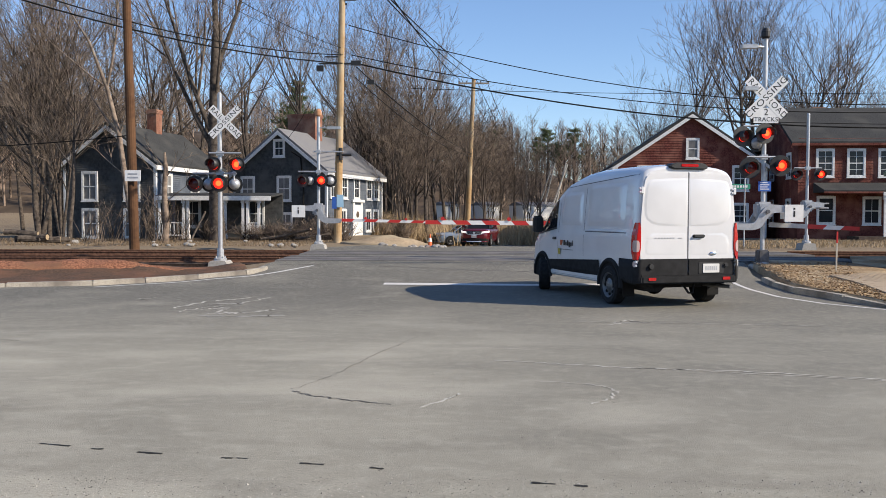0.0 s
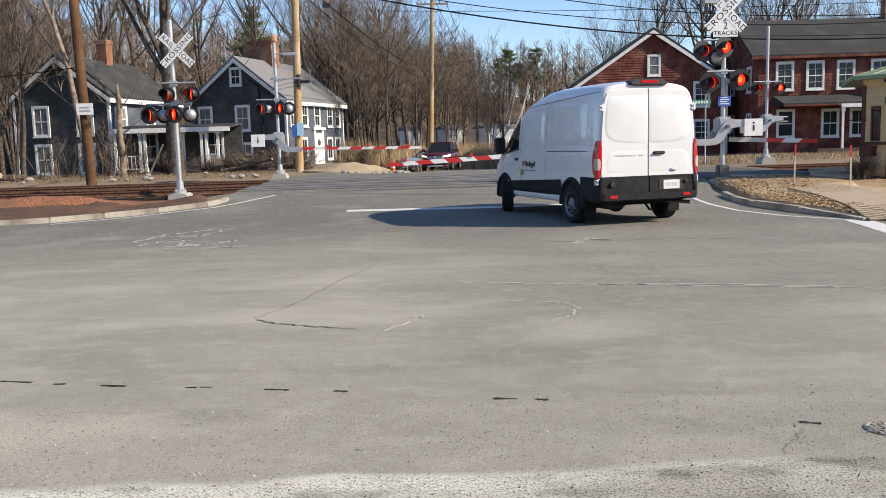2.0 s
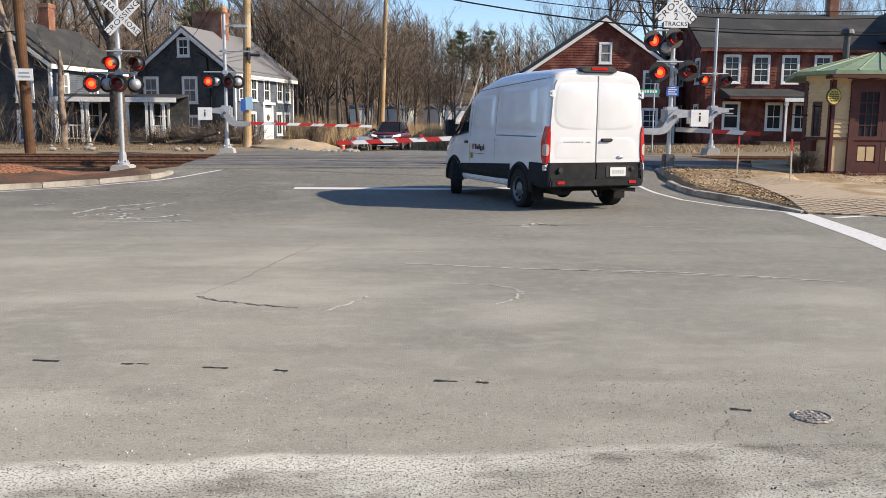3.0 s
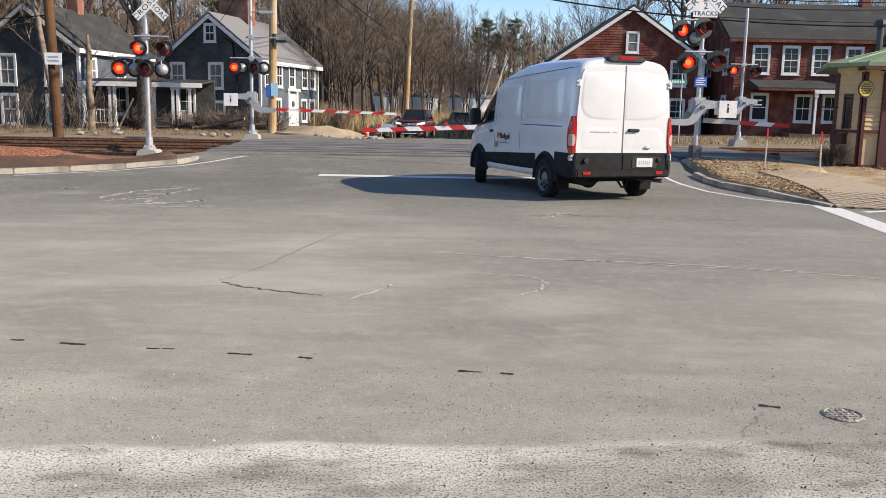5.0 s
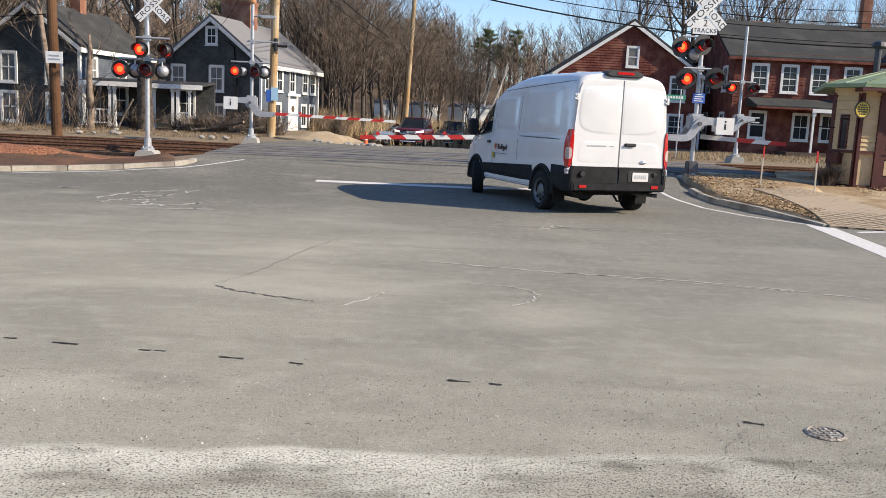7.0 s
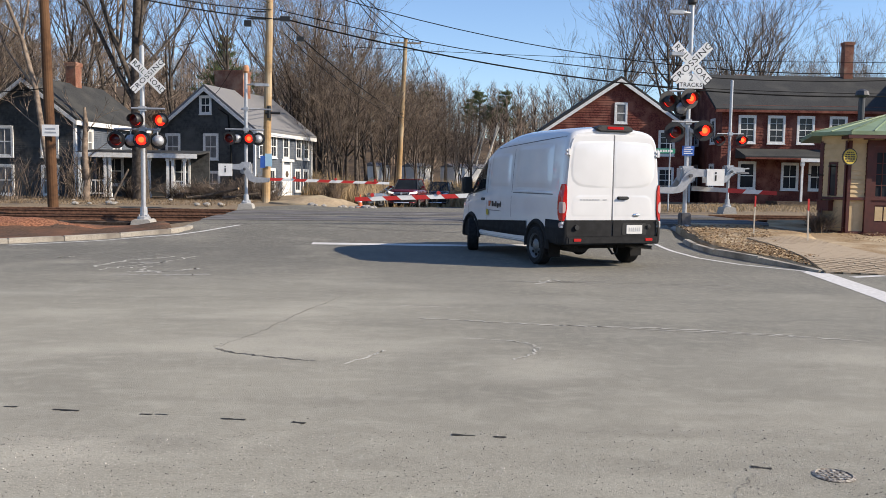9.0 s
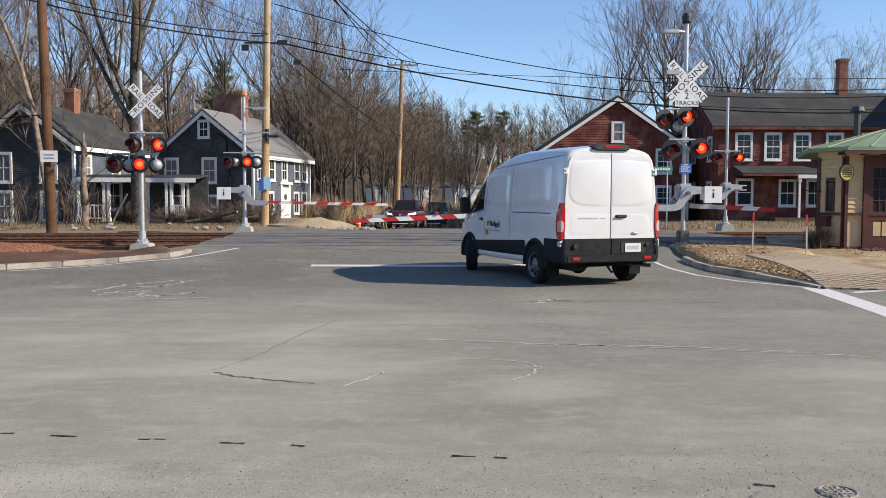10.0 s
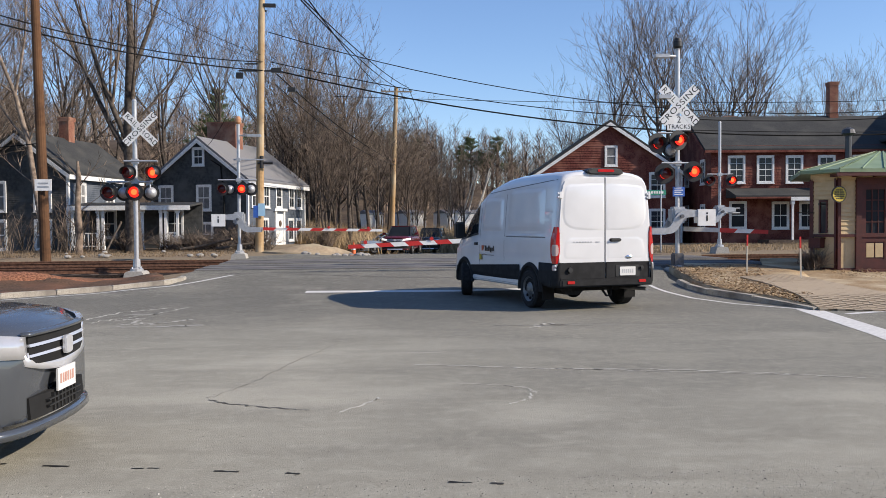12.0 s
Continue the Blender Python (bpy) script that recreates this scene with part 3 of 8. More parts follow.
def fallen_leaves():
    """Curled dry leaves on the verges."""
    rnd = random.Random(21)
    verts, faces = [], []
    for _ in range(11000):
        if rnd.random() < 0.55:
            u, v = rnd.random(), rnd.random()
            y = 15.2 + 9.5 * u
            x = interp_edge(y) + v * (0.7 + 0.22 * (y - 15.2))
            z = verge_right(x, y)
        else:
            y = rnd.uniform(16.5, 23.2)
            x = rnd.uniform(13.2 - 0.1 * (y - 16.5), 22)
            z = gz(x, y) - 0.01 + 0.13 * ease(13.2, 16.5, y)
        s, a = rnd.uniform(0.015, 0.04), rnd.uniform(0, math.tau)
        d = Vector((math.cos(a), math.sin(a), rnd.uniform(-0.3, 0.7))) * s
        e = Vector((-math.sin(a), math.cos(a), rnd.uniform(-0.5, 0.5))) * s * 0.6
        c = Vector((x, y, z + 0.012 + rnd.random() * 0.02))
        i = len(verts)
        verts.extend([tuple(c - d), tuple(c + e), tuple(c + d), tuple(c - e)])
        faces.append((i, i + 1, i + 2, i + 3))
    me = bpy.data.meshes.new("fallen_leaves")
    me.from_pydata(verts, [], faces)
    me.materials.append(mat("fallen_leaf", (0.46, 0.34, 0.20), (0.20, 0.13, 0.075), scale=9, rough=0.95, spread=0.06))
    tagged(new("fallen_leaves", me), "scattered dry brown leaves on the verge", "leaves", kind="stuff")


def interp_edge(y):
    pts = ((14.9, 8.35), (16.8, 8.0), (18.6, 7.9), (22.0, 8.45), (25.0, 8.9))
    for (a, p), (b, q) in zip(pts, pts[1:]):
        if y <= b:
            return p + (q - p) * (y - a) / (b - a)
    return pts[-1][1]


fallen_leaves()

# unseen brick blocks added behind the viewer to darken reflections and fill light
BACKDROP = mat("backdrop_brick", (0.22, 0.12, 0.08), (0.28, 0.16, 0.11), scale=5, rough=0.9, c3=(0.18, 0.15, 0.13), big=0.2)
for x0, x1, h in ((-44, -18, 8.5), (-16, 4, 7.0), (7, 26, 9.0), (30, 55, 7.5)):
    tagged(link("unseen_backdrop", boxes((x0, -34, -0.4, x1, -24, h), (x0 - 0.3, -24.4, h, x1 + 0.3, -23.7, h + 0.4)), BACKDROP), "unseen brick block added to darken reflections", "building", kind="structure")

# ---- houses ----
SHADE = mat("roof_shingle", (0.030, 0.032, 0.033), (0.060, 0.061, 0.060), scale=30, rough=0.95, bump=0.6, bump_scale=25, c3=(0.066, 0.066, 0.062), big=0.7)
GREYROOF = mat("grey_roof_shingle", (0.15, 0.15, 0.16), (0.22, 0.22, 0.22), scale=30, rough=0.95, bump=0.6, bump_scale=25, c3=(0.19, 0.19, 0.19), big=0.7)
# slate paint with shade put into colour: darker gables, paler sunlit side walls
SLATE_SHADED = mat("shaded_slate_clapboard", (0.040, 0.042, 0.043), (0.078, 0.080, 0.079), scale=5, rough=0.8, c3=(0.096, 0.097, 0.094), big=0.8)
SLATE_SUNLIT = mat("sunlit_slate_clapboard", (0.075, 0.090, 0.112), (0.105, 0.122, 0.147), scale=5, rough=0.8, c3=(0.12, 0.137, 0.16), big=0.8)
RED = mat("barn_red_shingle", (0.080, 0.022, 0.018), (0.185, 0.060, 0.044), scale=14, rough=0.85, c3=(0.23, 0.095, 0.068), big=1.2)
BRICK = mat("chimney_brick", (0.32, 0.15, 0.10), (0.22, 0.10, 0.07), scale=12, rough=0.9, c3=(0.38, 0.23, 0.16), big=1.5)
TRIM = mat("white_trim", (0.76, 0.76, 0.74), (0.62, 0.62, 0.60), scale=9, rough=0.6)
PANE = glass("window_glass", (0.025, 0.028, 0.032))
CURTAIN = mat("window_blind", (0.20, 0.20, 0.195), (0.13, 0.13, 0.13), scale=3, rough=0.8)
DARKIN = mat("dim_interior", (0.02, 0.018, 0.016), (0.03, 0.028, 0.025), rough=0.9)


def siding(bm, x0, x1, zs, y, out, step=0.115, inset=None):
    """Lapped boards on a wall from x0 to x1 along local x at depth y, facing out (-1 or 1 along y); inset(z) gives the span at a height."""
    z0, z1 = zs
    n = int((z1 - z0) / step)
    for k in range(n):
        a, b = z0 + k * step, z0 + (k + 1) * step
        (p, q), (r, s) = (inset(a), inset(b)) if inset else ((x0, x1), (x0, x1))
        if s - r < 0.02:
            r = s = (p + q) / 2
        lo, hi = y + out * 0.038, y + out * 0.006
        v = [bm.verts.new(c) for c in ((p, lo, a), (q, lo, a), (s, hi, b), (r, hi, b), (p, y, a), (q, y, a))]
        bm.faces.new(v[:4])
        bm.faces.new((v[4], v[5], v[1], v[0]))


def turned(bm, m):
    bmesh.ops.transform(bm, matrix=m, verts=bm.verts[:])
    return bm


def window(parent, m, w, h, rows=2, cols=2, glazing=None, trim=0.11, name="window", sill=True):
    """A sash window on a wall: m puts its bottom centre on the wall, local x across, -y outward."""
    m = m @ pose(0, -0.042, 0)
    win = part(name, turned(boxes((-w / 2 - trim, -0.05, -trim * 0.8, -w / 2, 0.02, h + trim), (w / 2, -0.05, -trim * 0.8, w / 2 + trim, 0.02, h + trim),
                                  (-w / 2, -0.052, h, w / 2, 0.02, h + trim * 1.1), (-w / 2, -0.052, -trim * 0.8, w / 2, 0.02, 0)), m), TRIM, parent)
    part("pane", turned(boxes((-w / 2, -0.012, 0, w / 2, 0.01, h)), m), glazing or PANE, win)
    bars = [(-w / 2, -0.035, h / 2 - 0.03, w / 2, -0.013, h / 2 + 0.03), (-w / 2, -0.03, 0, -w / 2 + 0.045, -0.013, h), (w / 2 - 0.045, -0.03, 0, w / 2, -0.013, h),
            (-w / 2 + 0.045, -0.03, 0, w / 2 - 0.045, -0.013, 0.05), (-w / 2 + 0.045, -0.03, h - 0.05, w / 2 - 0.045, -0.013, h)]
    for c in range(1, cols):
        x = -w / 2 + w * c / cols
        bars.append((x - 0.012, -0.028, 0.05, x + 0.012, -0.014, h - 0.05))
    for r in range(1, rows * 2):
        if r != rows:
            z = h * r / (rows * 2)
            bars.append((-w / 2 + 0.045, -0.026, z - 0.011, w / 2 - 0.045, -0.015, z + 0.011))
    part("sash", turned(boxes(*bars), m), TRIM, win)
    if sill:
        part("sill", turned(boxes((-w / 2 - trim - 0.03, -0.09, -trim * 0.8 - 0.05, w / 2 + trim + 0.03, 0.0, -trim * 0.8)), m), TRIM, win)
    return win


def gable_house(name, m, w, d, eave, ridge, wall, side_wall, roof, label, over=0.25, trim=TRIM, step=0.115):
    """Gable front along local -y (x from -w to 0), ridge along y."""
    ob = thing(name, m, label, "house", "old houses by the crossing")
    slope = (ridge - eave) / (w / 2)

    def span(z):
        t = max(0.0, z - eave) / slope
        return (-w + t, -t)
    bm = bmesh.new()
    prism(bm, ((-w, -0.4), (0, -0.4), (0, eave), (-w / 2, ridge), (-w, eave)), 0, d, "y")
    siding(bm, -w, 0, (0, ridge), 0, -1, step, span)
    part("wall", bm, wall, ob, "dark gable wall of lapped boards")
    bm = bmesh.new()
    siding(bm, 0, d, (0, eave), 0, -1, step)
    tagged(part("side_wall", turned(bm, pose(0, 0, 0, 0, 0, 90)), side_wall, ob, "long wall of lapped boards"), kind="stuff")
    t = 0.14
    nx, nz = slope / math.hypot(1, slope), 1 / math.hypot(1, slope)
    for sgn in (-1, 1):
        c = -w / 2
        e = w / 2 + over
        pts = [(c, ridge), (c + sgn * e, ridge - slope * e), (c + sgn * (e + nx * t * 0.2), ridge - slope * e + t), (c, ridge + t * 1.15)]
        bm = bmesh.new()
        prism(bm, pts, -over, d + over, "y")
        part("roof", bm, roof, ob, "weathered asphalt shingle roof slope")
        bm = bmesh.new()
        prism(bm, [(c, ridge - 0.02), (c + sgn * e, ridge - slope * e - 0.02), (c + sgn * e, ridge - slope * e - 0.24), (c, ridge - 0.27)], -over - 0.02, -over + 0.03, "y")
        part("rake_board", bm, trim, ob)
        x = c + sgn * e
        part("eave_board", boxes((x - 0.03, -over, ridge - slope * e - 0.22, x + 0.03, d + over, ridge - slope * e + 0.02)), trim, ob)
    for x in (-w, 0):
        part("corner_board", boxes((x - 0.07, -0.045, 0, x + 0.07, 0.10, eave - 0.02)), trim, ob)
    part("corner_board", boxes((-0.1, d - 0.12, 0, 0.045, d + 0.03, eave - 0.02)), trim, ob)
    part("frieze", boxes((0.0, 0, eave - 0.30, 0.035, d, eave - 0.02)), trim, ob)
    return ob


def chimney(parent, x, y, w, d, z0, z1, name="chimney"):
    """Brick courses laid one on another, with a corbelled cap."""
    bm = bmesh.new()
    box(bm, x - w / 2 + 0.01, y - d / 2 + 0.01, z0, x + w / 2 - 0.01, y + d / 2 - 0.01, z1 - 0.01)
    rnd = random.Random(int(w * 100))
    z, k = z0, 0
    while z < z1 - 0.03:
        grow = 0.05 if z > z1 - 0.3 else 0.0
        for side in range(4):
            run = (w if side % 2 == 0 else d) + 2 * grow
            n = max(2, round(run / 0.21))
            mm = Matrix.Translation((x, y, 0)) @ pose(0, 0, 0, 0, 0, 90 * side)
            off = (d if side % 2 == 0 else w) / 2 + grow
            for i in range(n):
                a = -run / 2 + (i + (0.5 if k % 2 else 0)) * run / n
                b = min(run / 2, a + run / n - 0.012)
                if b - a > 0.03:
                    box(bm, a, -off - rnd.uniform(0, 0.006), z, b, -off + 0.05, z + 0.062, mm)
        z += 0.075
        k += 1
    return part(name, bm, BRICK, parent, "tall red brick chimney")


SIDE = pose(0, 0, 0, 0, 0, 90)

# slate-blue house with the large chimney
HA = pose(-7.3, 53.8, 0.30, 0, 0, -19.4)
house = gable_house("house", HA, 6.6, 8.7, 4.2, 6.75, SLATE_SHADED, SLATE_SUNLIT, GREYROOF, "slate-blue clapboard house with white trim and grey roof")
for x, z, w, h, g in ((-3.3, 5.15, 0.62, 0.95, PANE), (-2.95, 2.35, 0.82, 1.42, CURTAIN), (-2.85, 0.15, 0.82, 1.3, CURTAIN), (-5.6, 2.35, 0.82, 1.42, CURTAIN)):
    window(house, pose(x, 0, z), w, h, 1 if h > 1 else 1, 2, g)
for y, z, h in ((0.9, 2.55, 1.3), (2.5, 2.55, 1.3), (4.35, 2.55, 1.3), (6.35, 2.55, 1.3), (7.6, 2.55, 1.3), (2.3, 0.35, 1.35), (6.2, 0.35, 1.35), (7.5, 0.35, 1.35)):
    window(house, SIDE @ pose(y, 0, z), 0.72, h, 1, 2)
door = part("door", turned(boxes((-0.5, -0.05, 0, 0.5, 0.0, 2.05)), SIDE @ pose(4.5, 0, 0.02)), WHITE, house, "white front door with a dark wreath")
part("door_frame", turned(boxes((-0.75, -0.09, 0, -0.5, 0.0, 2.25), (0.5, -0.09, 0, 0.75, 0.0, 2.25), (-0.95, -0.16, 2.25, 0.95, 0.0, 2.42)), SIDE @ pose(4.5, 0, 0.02)), TRIM, door)
bm = bmesh.new()
bmesh.ops.create_uvsphere(bm, u_segments=10, v_segments=6, radius=0.22, matrix=SIDE @ pose(4.5, -0.07, 1.45) @ Matrix.Diagonal((1, 0.2, 1, 1)))
part("wreath", bm, TIE, door)
part("step", turned(boxes((-0.9, -1.0, -0.4, 0.9, 0.0, 0.0)), SIDE @ pose(4.5, 0, 0)), GRANITE, house)
chimney(house, -3.75, 4.2, 2.1, 1.0, 5.6, 8.25)
WIRE = mat("black_cable", (0.008, 0.008, 0.008), (0.014, 0.014, 0.014), rough=0.95)
bm = bmesh.new()
tube(bm, ((-1.6, -0.06, 0.3), (-1.55, -0.06, 3.0), (-1.75, -0.06, 5.0), (-2.3, -0.3, 5.4)), 0.05, 6)
part("downpipe", bm, WIRE, house, "black service cable running down the gable")

# unpainted old house with the porch
HB = pose(-15.7, 47.0, 0.30, 0, 0, -12.8)
old = gable_house("house", HB, 5.6, 7.5, 4.25, 6.3, SLATE_SHADED, SLATE_SUNLIT, SHADE, "run-down dark clapboard house with a dark shingle roof", over=0.3)
for x, z in ((-4.0, 2.2), (-1.4, 2.2), (-4.0, 0.15), (-1.4, 0.15)):
    window(old, pose(x, 0, z), 0.8, 1.45, 1, 2, CURTAIN)
for y in (1.2, 4.2, 6.3):
    window(old, SIDE @ pose(y, 0, 2.35), 0.72, 1.25, 1, 2, CURTAIN)
chimney(old, -2.8, 4.6, 0.62, 0.62, 5.8, 7.7)


def porch():
    ob = thing("porch", pose(-15.2, 46.0, 0.30, 0, 0, -2), "sagging open porch with white posts and a dark roof", "porch")
    L = 6.1
    bm = bmesh.new()
    prism(bm, ((-0.2, 2.30), (2.6, 2.52), (2.6, 2.62), (-0.25, 2.40)), -0.1, L, "x")
    part("roof", bm, SHADE, ob)
    part("fascia", boxes((-0.1, -0.26, 2.14, L, -0.2, 2.38)), TRIM, ob)
    part("deck", boxes((0, 0, -0.3, L - 0.1, 2.6, 0.10)), TIE, ob)
    part("back_wall", boxes((0, 2.6, -0.3, L, 2.75, 2.60)), SLATE_SHADED, ob)
    for x in (0.05, 1.35, 1.6, 3.6, 4.55, 4.8, 5.4):
        bm = boxes((x - 0.065, -0.06, 0.1, x + 0.065, 0.07, 2.14), (x - 0.1, -0.09, 2.0, x + 0.1, 0.1, 2.14), (x - 0.09, -0.085, 0.1, x + 0.09, 0.095, 0.3))
        part("post", bm, TRIM, ob)
    for x0, x1 in ((0.1, 1.35), (4.8, 5.4)):
        for z in (0.25, 0.92):
            part("rail", boxes((x0, -0.02, z, x1, 0.04, z + 0.065)), TRIM, ob)
        for k in range(6):
            x = x0 + (k + 0.5) * (x1 - x0) / 6
            part("baluster", boxes((x - 0.02, -0.01, 0.31, x + 0.02, 0.03, 0.92)), TRIM, ob)
    for x in (1.0, 4.6):
        window(ob, pose(x, 2.6, 0.75), 0.75, 1.4, 1, 2)


porch()

# barn-red gable house behind the van
HC = pose(20.6, 55.0, 0.30, 0, 0, -5)
barn = gable_house("house", HC, 9.4, 10.0, 4.75, 7.95, RED, RED, SHADE, "barn-red shingled gable house with white rake boards", over=0.3, step=0.16)
window(barn, pose(-4.62, 0, 5.15), 0.62, 1.15, 1, 1, CURTAIN)
for x in (-7.6, -1.6):
    for z in (0.7, 3.1):
        window(barn, pose(x, 0, z), 0.85, 1.45)

# long barn-red house with the front porch
HD = pose(21.4, 52.0, 0.30, 0, 0, -5)


def shingle_wall(bm, x0, x1, z0, z1, y, holes=()):
    """Courses of wooden shingles, each a little tilted, of uneven width."""
    rnd = random.Random(int(x1 * 10))
    z = z0
    while z < z1:
        x = x0
        while x < x1:
            w = min(rnd.uniform(0.12, 0.26), x1 - x)
            if not any(a < x + w and x < b and c < z + 0.1 and z < d for a, b, c, d in holes):
                lo = y - rnd.uniform(0.022, 0.036)
                v = [bm.verts.new(c) for c in ((x + 0.004, lo, z), (x + w - 0.004, lo, z), (x + w - 0.004, y - 0.006, z + 0.17), (x + 0.004, y - 0.006, z + 0.17), (x + 0.004, y, z), (x + w - 0.004, y, z))]
                bm.faces.new(v[:4])
                bm.faces.new((v[4], v[5], v[1], v[0]))
            x += w
        z += 0.165


def long_house():
    ob = thing("house", HD, "long barn-red shingled house with white windows and porch", "house", "old houses by the crossing")
    L, D, E, R = 18.0, 8.0, 5.95, 8.25
    bm = bmesh.new()
    prism(bm, ((0, -0.4), (D, -0.4), (D, E), (D / 2, R), (0, E)), 0, L, "x")
    shingle_wall(bm, 0, L, 0, E, 0)
    part("wall", bm, RED, ob, "red wooden shingle wall")
    s = (R - E) / (D / 2)
    for sgn in (-1, 1):
        e = D / 2 + 0.35
        c = D / 2
        bm = bmesh.new()
        prism(bm, ((c, R), (c + sgn * e, R - s * e), (c + sgn * e, R - s * e + 0.14), (c, R + 0.16)), -0.5, L + 0.3, "x")
        part("roof", bm, SHADE, ob)
        part("eave_board", boxes((-0.5, c + sgn * e - 0.03, R - s * e - 0.10, L + 0.3, c + sgn * e + 0.03, R - s * e + 0.05)), RED, ob)
        bm = bmesh.new()
        prism(bm, ((c, R - 0.02), (c + sgn * e, R - s * e - 0.02), (c + sgn * e, R - s * e - 0.2), (c, R - 0.24)), -0.53, -0.47, "x")
        part("rake_board", bm, RED, ob)
    for x in (1.55, 3.35, 5.15, 7.15, 9.3, 11.5):
        window(ob, pose(x, 0, 3.85), 0.86, 1.52, 2, 2)
    window(ob, pose(1.65, 0, 1.02), 0.88, 1.52, 1, 1)
    for x in (4.3, 6.0, 8.2):
        window(ob, pose(x, 0, 1.0), 0.86, 1.5, 1, 2)
    for y, z in ((1.6, 3.85), (5.2, 3.85), (1.6, 1.0), (5.2, 1.0)):
        window(ob, pose(0, y, z, 0, 0, -90), 0.7, 1.4)
    chimney(ob, 9.3, 4.0, 0.56, 0.6, 7.8, 10.65)
    chimney(ob, 3.2, 6.5, 0.8, 0.6, 7.3, 8.75)
    wing = part("wing", boxes((11.2, -1.6, -0.4, 18.0, 0, 6.6)), RED, ob, "red gabled wing")
    bm = bmesh.new()
    prism(bm, ((10.7, 6.3), (14.6, 9.6), (18.5, 6.3), (18.5, 6.45), (14.6, 9.78), (10.7, 6.45)), -1.95, 5.0, "y")
    part("wing_roof", bm, SHADE, wing)
    bm = bmesh.new()
    prism(bm, ((11.2, 6.6), (14.6, 9.5), (18.0, 6.6)), -1.6, 0, "y")
    part("wing_gable", bm, RED, wing)
    bm = bmesh.new()
    prism(bm, ((10.7, 6.2), (14.6, 9.5), (14.6, 9.75), (10.7, 6.46)), -2.02, -1.94, "y")
    part("wing_rake_board", bm, TRIM, wing)
    # porch roof over the ground floor
    bm = bmesh.new()
    prism(bm, ((0.0, 3.45), (-1.9, 2.95), (-1.9, 2.83), (0.0, 2.83)), 0.9, 12.0, "x")
    part("porch_roof", bm, SHADE, ob)
    part("porch_fascia", boxes((4.2, -1.95, 2.62, 12.0, -1.88, 2.84)), TRIM, ob)
    part("porch_front", boxes((0.9, -1.94, 2.76, 4.2, -1.88, 2.86)), RED, ob)
    part("porch_deck", boxes((2.9, -1.9, -0.3, 12.0, 0, 0.25)), TIE, ob)
    for x in (4.35, 6.4, 9.0, 11.8):
        part("porch_post", boxes((x - 0.06, -1.86, 0.25, x + 0.06, -1.74, 2.62), (x - 0.1, -1.9, 2.4, x + 0.1, -1.7, 2.62)), TRIM, ob)
    for x0, x1 in ((6.46, 8.94), (9.06, 11.74)):
        for z in (0.4, 1.05):
            part("porch_rail", boxes((x0, -1.83, z, x1, -1.77, z + 0.06)), TRIM, ob)


long_house()


# ---- depot hut with the green metal roof ----
BEIGE = mat("buff_clapboard", (0.60, 0.46, 0.27), (0.53, 0.40, 0.23), scale=6, rough=0.8)
MAROON = mat("maroon_paint", (0.085, 0.017, 0.012), (0.060, 0.013, 0.010), scale=5, rough=0.6)
COPPER = mat("green_metal_roof", (0.17, 0.24, 0.13), (0.22, 0.29, 0.17), scale=3, rough=0.55, c3=(0.14, 0.19, 0.10), big=1.0)
SIGN_YELLOW = mat("sign_yellow", (0.55, 0.42, 0.05), (0.45, 0.34, 0.04), scale=8, rough=0.6)
BLACK = mat("black_paint", (0.012, 0.012, 0.012), (0.02, 0.02, 0.02), scale=9, rough=0.5)


